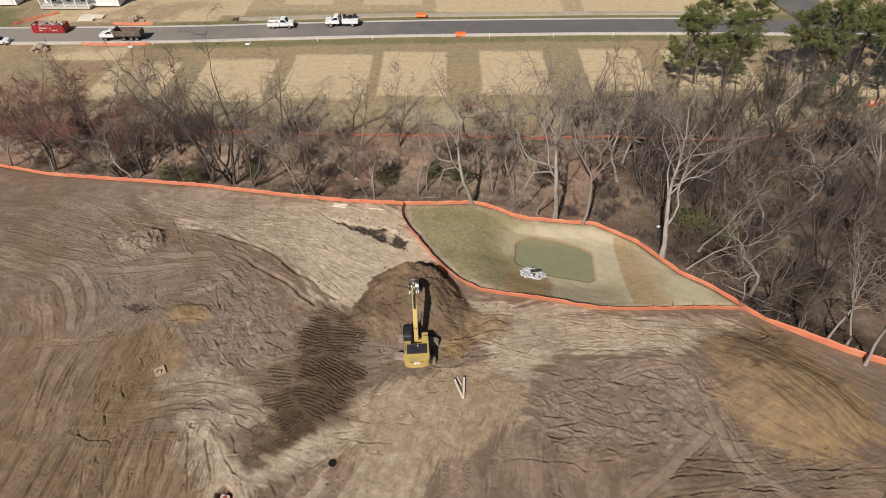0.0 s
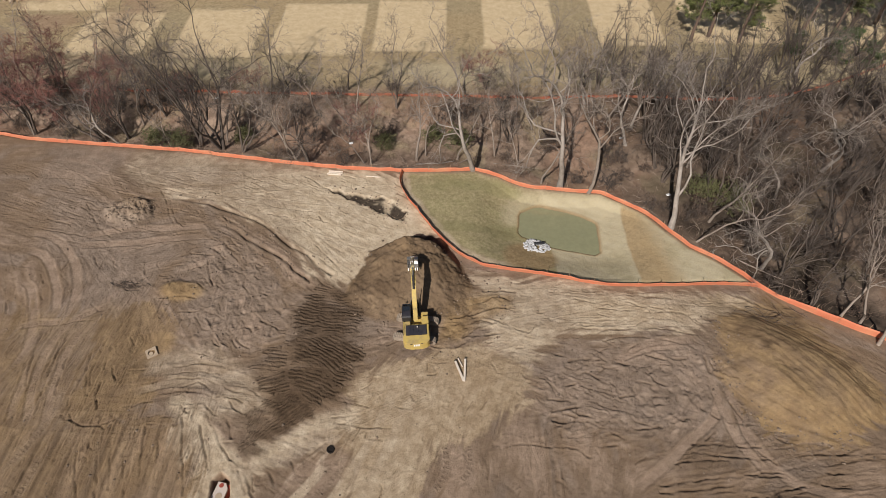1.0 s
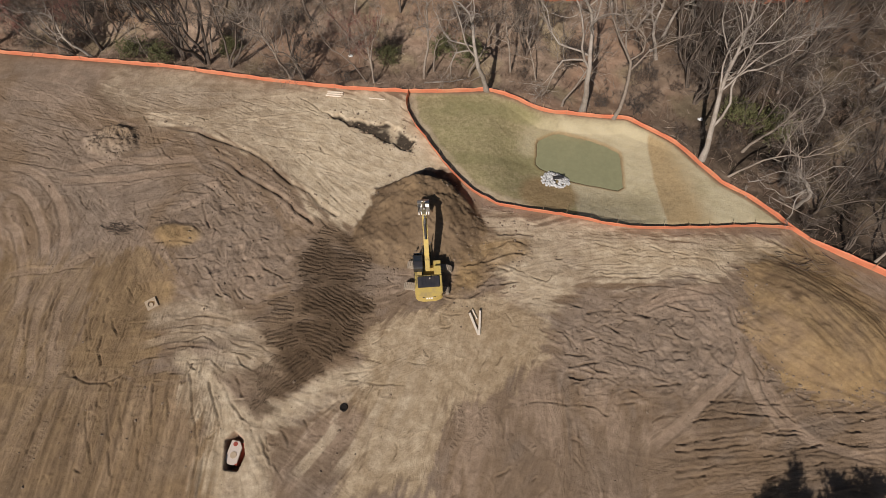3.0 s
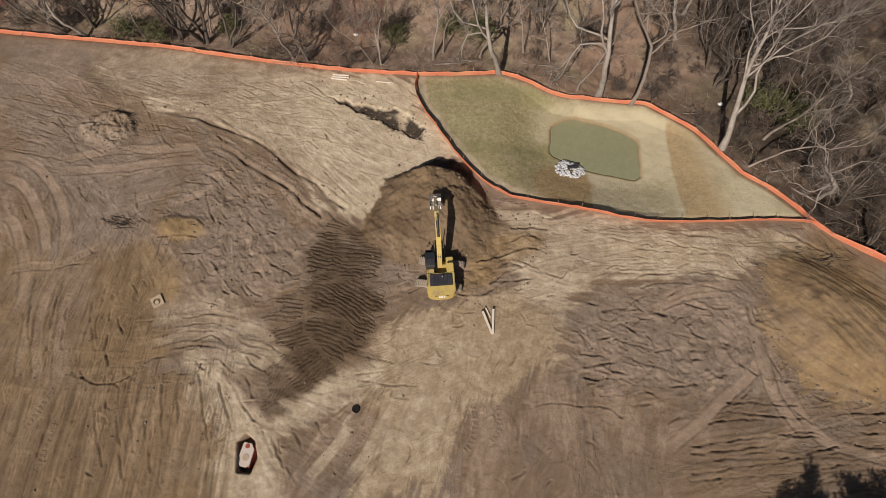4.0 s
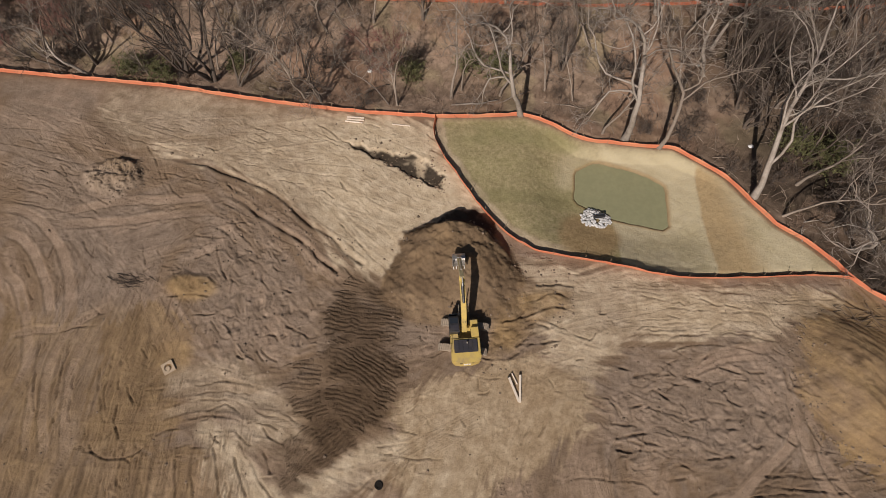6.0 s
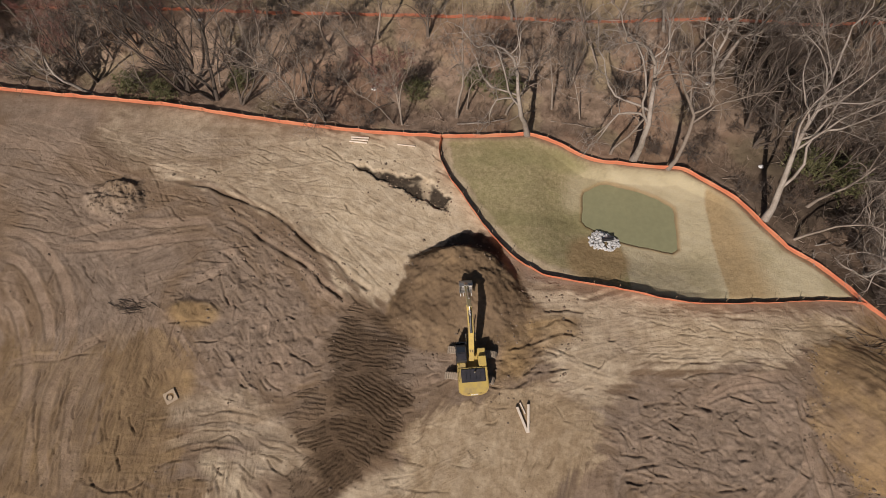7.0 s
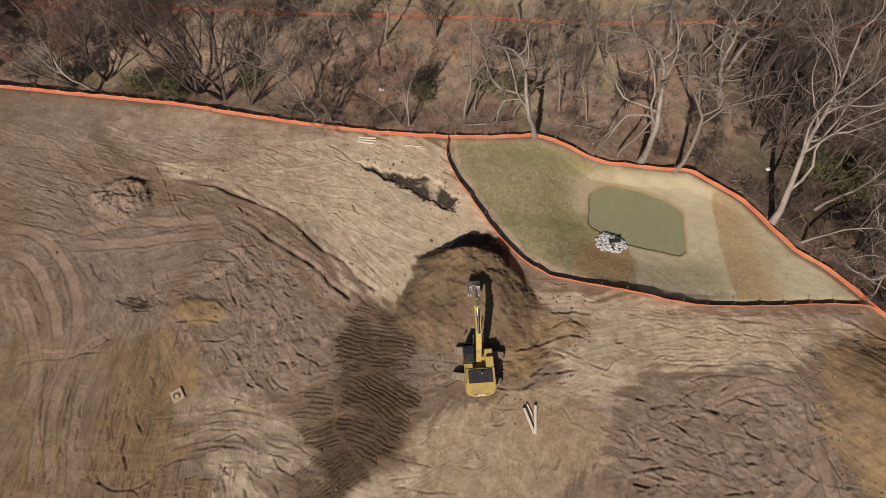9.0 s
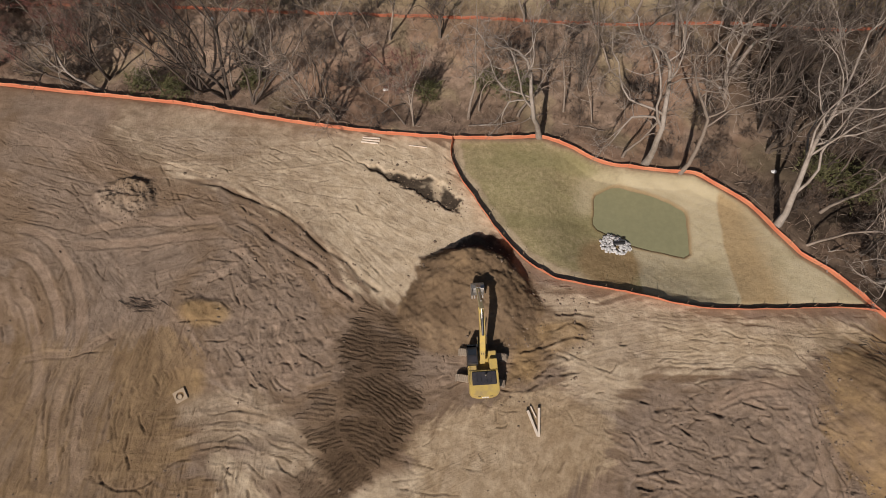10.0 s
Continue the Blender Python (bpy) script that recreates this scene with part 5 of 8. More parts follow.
def build_ground():
    xs = grow_axis(-64, 49, FINE, 2500)
    ya = np.arange(15.5, 63.51, FINE)
    yb = np.arange(63.8, 84, 0.33)
    yc = np.arange(84.6, 150, 0.7)
    yd = [150.0]
    while yd[-1] < 2500:
        yd.append(yd[-1] + min(220, (yd[-1] - 149) * 0.35 + 1))
    y_ = [15.5]
    while y_[-1] > -1500:
        y_.append(y_[-1] - min(200, (15.5 - y_[-1]) * 0.3 + 0.3))
    ys = np.concatenate([np.array(y_[:0:-1]), ya, yb, yc, np.array(yd)])
    X, Y = np.meshgrid(xs, ys)
    Hh, masks = plan(X, Y)
    far = np.maximum(np.abs(X) - 150, 0) + np.maximum(Y - 170, 0) + np.maximum(-20 - Y, 0)
    Hh = Hh / (1 + far * 0.02)
    machine_marks(xs, ys, X, Y, Hh, masks)
    nx, ny = len(xs), len(ys)
    me = bpy.data.meshes.new("ground")
    co = np.stack([X, Y, Hh], -1).reshape(-1, 3).astype(np.float32)
    me.vertices.add(nx * ny)
    me.vertices.foreach_set("co", co.ravel())
    idx = np.arange(nx * ny).reshape(ny, nx)
    quads = np.stack([idx[:-1, :-1], idx[:-1, 1:], idx[1:, 1:], idx[1:, :-1]], -1).reshape(-1, 4)
    me.loops.add(quads.size)
    me.loops.foreach_set("vertex_index", quads.ravel())
    me.polygons.add(len(quads))
    me.polygons.foreach_set("loop_start", np.arange(0, quads.size, 4))
    me.polygons.foreach_set("use_smooth", np.ones(len(quads), bool))
    for name, chans in MASKS.items():
        at = me.color_attributes.new(name, "FLOAT_COLOR", "POINT")
        cols = [masks[c] for c in chans] + [np.ones(X.shape)] * (4 - len(chans))
        at.data.foreach_set("color", np.clip(np.stack(cols, -1), 0, 1).reshape(-1).astype(np.float32))
    at = me.color_attributes.new("lay", "FLOAT_COLOR", "POINT")
    at.data.foreach_set("color", np.stack([masks[k] for k in ("lay_u", "lay_v", "cleat", "scrape")], -1).reshape(-1).astype(np.float32))
    me.materials.append(M_GROUND)
    me.update(calc_edges=True)
    me.validate()
    return tagged(new("ground", me), "graded bare soil with wheel ruts, spoil heap and grassed basin", "ground", kind="structure")


ground = build_ground()

# ---- mesh tools ----
def tubes(paths, sides, cap=True):
    """One mesh's verts and faces for tapered tubes along (points, radii)."""
    verts, faces = [], []
    for pts, rad in paths:
        base = len(verts)
        n = len(pts)
        for i in range(n):
            p = pts[i]
            d = (pts[min(i + 1, n - 1)] - pts[max(i - 1, 0)]).normalized()
            u = d.cross(Vector((0.31, 0.95, 0.11))).normalized()
            v = d.cross(u)
            for k in range(sides):
                a = 2 * math.pi * k / sides
                verts.append(p + (u * math.cos(a) + v * math.sin(a)) * rad[i])
        for i in range(n - 1):
            for k in range(sides):
                a, b = base + i * sides + k, base + i * sides + (k + 1) % sides
                faces.append((a, b, b + sides, a + sides))
        if cap:
            faces.append(tuple(base + (n - 1) * sides + k for k in range(sides)))
    return verts, faces


def part(name, me, parent, label=""):
    ob = new(name, me)
    ob.parent = parent
    if label:
        ob["label"] = label
    return ob


def thing(name, label, category, group="", at=None):
    ob = tagged(new(name), label, category, group)
    if at is not None:
        ob.matrix_basis = at
    return ob


def spikes(paths):
    """Thin three-sided points, one for each (points, radii)."""
    verts, faces = [], []
    for pts, rad in paths:
        b = len(verts)
        d = (pts[-1] - pts[0]).normalized()
        u = d.cross(Vector((0.31, 0.95, 0.11))).normalized()
        v = d.cross(u)
        for k in range(3):
            a = 2 * math.pi * k / 3
            verts.append(pts[0] + (u * math.cos(a) + v * math.sin(a)) * rad[0])
        verts.append(pts[-1])
        faces += [(b, b + 1, b + 3), (b + 1, b + 2, b + 3), (b + 2, b, b + 3)]
    return verts, faces


# ---- bare trees ----
def grow(rnd, height, trunk_r, lean=(0, 0), spread=0.75, fork=0.35, limbs=6, density=0.85, stems=1, crooked=0.34, reach=1.0, splay=0.28):
    """Paths of a leafless tree: trunk and limbs, branches, twigs."""
    wood, mid, fine = [], [], []

    def path(p, d, length, r0, r1, n, wob, lift):
        pts, rad, bend = [p.copy()], [r0], Vector((0, 0, 0))
        for i in range(n):
            bend = bend * 0.45 * (1 if i % 3 else -1.2) + Vector((rnd.gauss(0, wob), rnd.gauss(0, wob), rnd.gauss(0, wob)))
            d = (d + bend + Vector((0, 0, lift))).normalized()
            p = p + d * (length / n)
            pts.append(p.copy())
            rad.append(r0 + (r1 - r0) * (i + 1) / n)
        return pts, rad, d

    def side_dir(d, ang):
        u = d.cross(Vector((rnd.uniform(-1, 1), rnd.uniform(-1, 1), rnd.uniform(-1, 1)))).normalized()
        return (d * math.cos(ang) + u * math.sin(ang)).normalized()

    def at(pts, rad, f):
        k = f * (len(pts) - 1)
        i = min(int(k), len(pts) - 2)
        return pts[i].lerp(pts[i + 1], k - i), rad[i] + (rad[i + 1] - rad[i]) * (k - i)

    def twigs(pts, rad, length, count):
        for _ in range(count):
            p, r = at(pts, rad, rnd.uniform(0.2, 1))
            d = (pts[-1] - pts[0]).normalized()
            q, s, _ = path(p, side_dir(d, rnd.uniform(0.35, 0.9)), length * rnd.uniform(0.45, 1.0), 0.0115, 0.004, 2, 0.36, 0.05)
            fine.append((q, s))

    for st in range(stems):
        d0 = Vector((lean[0] + (rnd.gauss(0, splay) if stems > 1 else rnd.gauss(0, 0.03)), lean[1] + (rnd.gauss(0, splay) if stems > 1 else rnd.gauss(0, 0.03)), 1)).normalized()
        tr = trunk_r * (1 if stems == 1 else rnd.uniform(0.6, 1))
        hh = height * (1 if stems == 1 else rnd.uniform(0.7, 1))
        pts, rad, d = path(Vector((rnd.gauss(0, 0.15 * (stems > 1)), rnd.gauss(0, 0.15 * (stems > 1)), -0.3)), d0, hh * 0.72, tr, tr * 0.28, 8, crooked * 0.45, 0.03)
        rad[0] *= 1.35
        wood.append((pts, rad))
        heads = [(pts[-1], d, tr * 0.28, hh * 0.34)]
        for k in range(max(2, int(limbs / max(1, stems * 0.6)))):
            f = fork + (0.97 - fork) * (k + rnd.random()) / limbs
            p, r = at(pts, rad, min(f, 0.98))
            heads.append((p, side_dir(d0, rnd.uniform(0.45, 0.95) * spread / 0.75), r * (0.66 if reach == 1 else 0.54), hh * (0.50 - 0.27 * f) * rnd.uniform(0.75, 1.2)))
        for p, dd, r, ln in heads:
            lp, lr, ld = path(p, dd, ln * reach, r, r * 0.2, 9, crooked * 0.8, 0.05)
            wood.append((lp, lr))
            for _ in range(int(5 * density) + rnd.randint(0, 2)):
                q, s = at(lp, lr, rnd.uniform(0.22, 0.98))
                bp, br, bd = path(q, side_dir((lp[-1] - lp[0]).normalized(), rnd.uniform(0.4, 0.85)), ln * rnd.uniform(0.3, 0.55), max(s * 0.6, 0.026), 0.012, 3, crooked * 1.1, 0.07)
                mid.append((bp, br))
                for _ in range(int(3 * density) + rnd.randint(0, 1)):
                    q2, s2 = at(bp, br, rnd.uniform(0.25, 0.95))
                    cp, cr, cd = path(q2, side_dir((bp[-1] - bp[0]).normalized(), rnd.uniform(0.4, 0.9)), ln * rnd.uniform(0.18, 0.32), 0.017, 0.008, 2, 0.28, 0.04)
                    mid.append((cp, cr))
                    twigs(cp, cr, max(0.5, ln * 0.17), int(4 * density))
                twigs(bp, br, max(0.6, ln * 0.2), int(4 * density))
    return wood, mid, fine


def make_tree(seed, label, bark, twig, group="trees of the woods", name="bare_tree", limb=None, **kw):
    rnd = random.Random(seed)
    wood, mid, fine = grow(rnd, **kw)
    t = thing(name, label, "tree", group)
    v, f = tubes(wood, 6, False)
    part("trunk", mesh_from("trunk", v, f, [bark]), t)
    v, f = tubes(mid, 3, False)
    part("limbwork", mesh_from("limbwork", v, f, [limb or bark]), t)["kind"] = "stuff"
    v, f = spikes(fine)
    part("crown", mesh_from("crown", v, f, [twig], False), t)["kind"] = "stuff"
    return t


L_GREY = "leafless grey-barked tree with fine bare twigs in the woods"
L_DARK = "leafless dark-barked tree with many crooked stems in the woods"
L_RED = "leafless slender tree with reddish budding twigs in the woods"
L_WHITE = "leafless pale white-barked tree with crooked limbs beside the fence"
KINDS = {
    "tall": make_tree(11, L_GREY, M_BARK, M_TWIG_PALE, height=18, trunk_r=0.21, fork=0.4, limbs=7),
    "tall2": make_tree(12, L_GREY, M_BARK, M_TWIG, height=16, trunk_r=0.18, fork=0.35, limbs=7, spread=0.6),
    "slim": make_tree(13, L_GREY, M_BARK, M_TWIG_PALE, height=13.5, trunk_r=0.12, fork=0.35, limbs=6, spread=0.6, density=0.8),
    "dark": make_tree(14, L_DARK, M_BARK_DARK, M_TWIG, height=13.5, trunk_r=0.19, fork=0.25, limbs=6, stems=3, spread=0.8, crooked=0.3),
    "multi": make_tree(15, L_DARK, M_BARK_DARK, M_TWIG, height=17, trunk_r=0.17, fork=0.4, limbs=7, stems=4, spread=0.5, density=0.8, splay=0.15, crooked=0.28),
    "red": make_tree(16, L_RED, M_BARK, M_TWIG_RED, limb=M_TWIG_RED, height=13, trunk_r=0.12, fork=0.3, limbs=8, spread=0.6, density=1.4),
    "white": make_tree(17, L_WHITE, M_BARK_WHITE, M_TWIG_PALE, height=19, trunk_r=0.36, fork=0.45, limbs=8, spread=0.85, crooked=0.42, density=1.0, reach=1.35),
    "great": make_tree(27, L_WHITE, M_BARK_WHITE, M_TWIG_PALE, height=23, trunk_r=0.37, fork=0.2, limbs=9, spread=0.62, crooked=0.30, density=1.0, reach=1.35),
    "bush": make_tree(18, "leafless many-stemmed shrub with fine brown twigs", M_BARK_DARK, M_TWIG, "shrubs of the woods", "bare_shrub", height=4.5, trunk_r=0.06, fork=0.2, limbs=5, stems=5, spread=0.8, density=0.8),
    "bush_red": make_tree(19, "leafless many-stemmed shrub with dull brown twigs", M_BARK_DARK, M_BRUSH, "shrubs of the woods", "bare_shrub", height=4.0, trunk_r=0.05, fork=0.2, limbs=5, stems=5, spread=0.8, density=0.8),
}
USED = set()


def plant(kind, x, y, size=1.0, turn=0.0, lean_x=0.0, lean_y=0.0, z=None):
    """Set a tree of a kind; lean in degrees towards +x and +y."""
    z = ground_z(x, y) if z is None else z
    m = Matrix.Translation((x, y, z)) @ pose(0, 0, 0, -lean_y, lean_x, 0) @ pose(0, 0, 0, 0, 0, turn)
    src = KINDS[kind]
    if kind not in USED:
        USED.add(kind)
        ob = src
        ob.matrix_basis = m @ Matrix.Scale(size, 4)
        return ob
    ob = copy_thing(src, m)
    ob.scale = (size, size, size)
    return ob


for row in [
    ("great", 27.7, 53.2, 1.0, 90, 7, 4), ("white", 14.7, 60.3, 1.15, 320, 8, 3), ("slim", 30.3, 51.0, 1.15, 250, 34, 10), ("tall2", 33.5, 55.5, 1.0, 20, 12, 4), ("dark", 36.5, 50.5, 0.9, 60, 10, 4), ("dark", 39.5, 47.0, 0.85, 200, 14, 6), ("multi", 35.0, 58.5, 0.9, 90, 6, 4)] + [
    ("white", 3.2, 63.3, 0.95, 320, -1, 2), ("tall", 18.2, 59.1, 1.2, 200, 2, 4), ("tall2", 12.2, 61.0, 0.85, 10, -3, 3),
    ("tall2", -4.7, 66.2, 1.0, 80, 0, 2), ("slim", -10.9, 64.6, 0.95, 20, -4, 0), ("slim", -11.9, 64.8, 0.9, 140, -12, 2),
    ("slim", -19.7, 65.0, 1.1, 210, -6, 2), ("tall2", -21.5, 65.4, 0.9, 300, -14, 4), ("multi", -32.8, 68.3, 1.5, 20, -3, 5)] + [
    ("multi", -36.2, 69.2, 1.4, 100, -10, 5), ("dark", -50.5, 69.8, 1.0, 240, -20, 6), ("white", -47.6, 69.0, 0.6, 330, -16, 6),
    ("multi", -29.5, 67.4, 0.95, 150, 16, 6), ("tall2", 1.0, 66.9, 0.85, 33, 4, 2), ("slim", 6.4, 67.8, 1.1, 75, 0, 0)] + [
    ("dark", 40.6, 41.6, 0.75, 100, 12, 8), ("tall2", 43.2, 40.2, 0.8, 50, 14, 10), ("tall2", 45.0, 39.4, 0.85, 170, 12, 12),
    ("tall", 45.5, 36.5, 0.9, 280, 10, 6), ("dark", -61.5, 71.5, 1.1, 10, -10, 4), ("red", -66.0, 74.5, 1.25, 60, 0, 0), ("red", -59.0, 75.5, 1.1, 160, 0, 0), ("red", -69.0, 72.5, 1.2, 250, 0, 0), ("red", -63.5, 77.5, 1.2, 300, 0, 0), ("red", -72.0, 76.5, 1.2, 20, 0, 0),
]:
    plant(*row)
rnd = random.Random(5)
fill = []
tries = 0
while len(fill) < 145 and tries < 4000:
    tries += 1
    x = rnd.uniform(-84, 68) if len(fill) < 120 else rnd.uniform(12, 68)
    y = rnd.uniform(64.5, 83)
    if x > 14:
        y = rnd.uniform(46 if x > 36 else 82 - (x - 14) * 1.3, 84 + max(0, x - 30) * 0.25)
    d, _, s = line_dist(np.array([x]), np.array([y]), FENCE_LINE)
    dc, _, _ = line_dist(np.array([x]), np.array([y]), CREEK)
    if -24 < x < 14 and rnd.random() < 0.72:
        continue
    if s[0] < 1.6 or dc[0] < 1.3 or any(math.hypot(x - a, y - b) < 2.3 for a, b in fill):
        continue
    fill.append((x, y))
for x, y in fill:
    kind = rnd.choice(["tall", "tall2", "white" if x > 16 else "tall", "slim", "slim", "red", "dark", "multi", "dark"])
    size = rnd.uniform(0.7, 1.0) * (0.62 if kind == "white" else 1) * (0.95 if y > 66 else 1.0) * (1.2 if x > 22 and y > 62 else 1)
    kind = rnd.choice(("dark", "multi", "dark", "tall2", "multi", "dark", "white")) if x > 20 else kind
    size = size * (0.7 if kind == "white" and size > 0.75 else 1)
    kind = rnd.choice((kind, "red")) if x < -44 else "slim" if kind == "red" and x > 8 else kind
    plant(kind, x, y, size, rnd.uniform(0, 360), rnd.gauss(-4 if x > 10 else -2, 5), rnd.gauss(3, 4))
shrubs = 0
while shrubs < 140:
    x, y = rnd.uniform(-80, 62), rnd.uniform(64, 82)
    if shrubs > 60:
        x = rnd.uniform(18, 60) if shrubs < 110 else rnd.uniform(-66, -38)
    if x > 16:
        y = rnd.uniform(40, 76)
    d, _, s = line_dist(np.array([x]), np.array([y]), FENCE_LINE)
    if s[0] < 1.0:
        continue
    plant(rnd.choice(["bush", "bush", "bush_red"]), x, y, rnd.uniform(0.5, 1.1), rnd.uniform(0, 360))
    shrubs += 1

# ---- solid tools ----
def bm_box(bm, c, s, rot=(0, 0, 0), taper=1.0):
    """A box with centre c and size s; taper narrows its top."""
    m = Matrix.Translation(c) @ pose(0, 0, 0, *rot)
    vs = []
    for z in (-0.5, 0.5):
        k = taper if z > 0 else 1.0
        for x, y in ((-0.5, -0.5), (0.5, -0.5), (0.5, 0.5), (-0.5, 0.5)):
            vs.append(bm.verts.new(m @ Vector((x * s[0] * k, y * s[1] * k, z * s[2]))))
    for f in ((3, 2, 1, 0), (4, 5, 6, 7), (0, 1, 5, 4), (1, 2, 6, 5), (2, 3, 7, 6), (3, 0, 4, 7)):
        bm.faces.new([vs[i] for i in f])
    return vs


def bm_cyl(bm, a, b, r0, r1=None, n=12):
    """A round bar from a to b."""
    a, b = Vector(a), Vector(b)
    r1 = r0 if r1 is None else r1
    d = (b - a).normalized()
    u = d.cross(Vector((0, 0, 1)) if abs(d.z) < 0.9 else Vector((1, 0, 0))).normalized()
    v = d.cross(u)
    rings = [[bm.verts.new(p + (u * math.cos(2 * math.pi * k / n) + v * math.sin(2 * math.pi * k / n)) * r) for k in range(n)] for p, r in ((a, r0), (b, r1))]
    for k in range(n):
        bm.faces.new((rings[0][k], rings[0][(k + 1) % n], rings[1][(k + 1) % n], rings[1][k]))
    bm.faces.new(rings[0][::-1])
    bm.faces.new(rings[1])


def bm_ring(bm, c, axis, r_out, r_in, width, n=20):
    """A flat ring (tyre, manhole frame) about an axis 'x', 'y' or 'z'."""
    def at(a, r, w):
        p, q = r * math.cos(a), r * math.sin(a)
        o = {"x": (w, p, q), "y": (p, w, q), "z": (p, q, w)}[axis]
        return bm.verts.new(Vector(c) + Vector(o))
    prof = ((r_in, -0.5), (r_out * 0.94, -0.5), (r_out, -0.3), (r_out, 0.3), (r_out * 0.94, 0.5), (r_in, 0.5))
    rows = [[at(2 * math.pi * k / n, r, w * width) for r, w in prof] for k in range(n)]
    for k in range(n):
        a, b = rows[k], rows[(k + 1) % n]
        for i in range(len(prof)):
            j = (i + 1) % len(prof)
            bm.faces.new((a[i], a[j], b[j], b[i]))


def bm_profile(bm, pts, x0, x1, inset=0.0):
    """A side outline of (y, z) points drawn out from x0 to x1."""
    a = [bm.verts.new((x0, y, z)) for y, z in pts]
    b = [bm.verts.new((x1, y, z)) for y, z in pts]
    n = len(pts)
    for i in range(n):
        bm.faces.new((a[i], a[(i + 1) % n], b[(i + 1) % n], b[i]))
    bm.faces.new(a[::-1])
    bm.faces.new(b)


def finish(bm, name, mat, bevel=0.0, smooth=False):
    bmesh.ops.recalc_face_normals(bm, faces=bm.faces)
    if bevel:
        bmesh.ops.bevel(bm, geom=list(bm.edges), offset=bevel, segments=2, affect="EDGES", clamp_overlap=True)
    me = bpy.data.meshes.new(name)
    bm.to_mesh(me)
    bm.free()
    me.materials.append(mat)
    if smooth:
        me.polygons.foreach_set("use_smooth", np.ones(len(me.polygons), bool))
    return me


def solid(name, mat, parent, fill, label="", bevel=0.0, smooth=False):
    """One part of a thing: fill(bm) draws it."""
    bm = bmesh.new()
    fill(bm)
    return part(name, finish(bm, name, mat, bevel, smooth), parent, label)


def ribbon(name, line, width, z_up, mat, label, category, thick=0.15):
    """A strip of paving along a line, laid on the ground as a slab."""
    P = np.array(line)
    d = np.gradient(P, axis=0)
    d /= np.linalg.norm(d, axis=1)[:, None]
    nrm = np.stack([-d[:, 1], d[:, 0]], 1)
    v, f = [], []
    for p, q in zip(P, nrm):
        for s, z in ((-0.5, -thick), (-0.5, z_up), (0.5, z_up), (0.5, -thick)):
            v.append((p[0] + q[0] * s * width, p[1] + q[1] * s * width, z))
    for i in range(len(P) - 1):
        for k in range(4):
            f.append((i * 4 + k, i * 4 + (k + 1) % 4, (i + 1) * 4 + (k + 1) % 4, (i + 1) * 4 + k))
    f += [(0, 1, 2, 3), tuple(len(v) - k for k in (1, 2, 3, 4))]
    bm = bmesh.new()
    vs = [bm.verts.new(p) for p in v]
    for q in f:
        bm.faces.new([vs[i] for i in q])
    return tagged(new(name, finish(bm, name, mat)), label, category, kind="structure")

# ---- clods of soil ----
def make_clods():
    """Loose lumps of soil where the ground is broken: each one a small uneven eight-sided stone of earth."""
    rnd = random.Random(14)
    spots = [(rnd.uniform(-62, 47), rnd.uniform(16, 62)) for _ in range(5200)]
    for line, n, wide in ((RUT_A, 120, 0.7), (RUT_B, 180, 0.9), ([(-42.5, 53.5), (-41, 55.4), (-39, 55.2), (-38.4, 53.2), (-40.4, 52.6)], 260, 0.7), (MOUND_R[5:] + MOUND_R[:1], 420, 0.9), (PILE, 150, 0.9), (SEEP, 160, 0.9), (CHURN, 160, 1.2)):
        for _ in range(n):
            k = rnd.randrange(len(line) - 1)
            f = rnd.random()
            spots.append((line[k][0] * (1 - f) + line[k + 1][0] * f + rnd.gauss(0, wide), line[k][1] * (1 - f) + line[k + 1][1] * f + rnd.gauss(0, wide)))
    X, Y = np.array([p[0] for p in spots]), np.array([p[1] for p in spots])
    Z, m = plan(X, Y)
    verts, faces = [], []
    for i, (x, y, z, site, b, c) in enumerate(zip(X, Y, Z, m["site"], m["broken"], m["calm"])):
        if i < 5200 and (site < 0.6 or rnd.random() > 0.12 + 0.7 * b - 0.1 * c):
            continue
        r = 0.05 + 0.13 * rnd.random() ** 3
        o, a = len(verts), rnd.uniform(0, 6.28)
        for k in range(5):
            q = a + k * 1.2566
            verts.append((x + r * rnd.uniform(0.7, 1.3) * math.cos(q), y + r * rnd.uniform(0.7, 1.3) * math.sin(q), z + r * rnd.uniform(-0.2, 0.35)))
        verts.append((x + rnd.gauss(0, 0.2) * r, y + rnd.gauss(0, 0.2) * r, z + r * rnd.uniform(0.6, 1.0)))
        verts.append((x, y, z - r))
        for k in range(5):
            faces += [(o + k, o + (k + 1) % 5, o + 5), (o + (k + 1) % 5, o + k, o + 6)]
    tagged(new("soil_clods", mesh_from("soil_clods", verts, faces, [M_CLOD], False)), "loose brown clods of soil scattered over the broken ground", "soil", kind="stuff")


make_clods()

# ---- water ----
def sheet(name, pts, z, mat, label, category):
    bm = bmesh.new()
    low = [bm.verts.new((x, y, z - 0.02)) for x, y in pts]
    top = [bm.verts.new((x, y, z)) for x, y in pts]
    for i in range(len(pts)):
        j = (i + 1) % len(pts)
        bm.faces.new((low[i], low[j], top[j], top[i]))
    bm.faces.new(top)
    bm.faces.new(low[::-1])
    return tagged(new(name, finish(bm, name, mat)), label, category, kind="structure")


cx, cy = sum(p[0] for p in POND) / len(POND), sum(p[1] for p in POND) / len(POND)
sheet("water", [(cx + (x - cx) * 1.18, cy + (y - cy) * 1.18) for x, y in POND], WATER_Z, M_WATER, "still olive-green muddy pond water in the basin", "water")

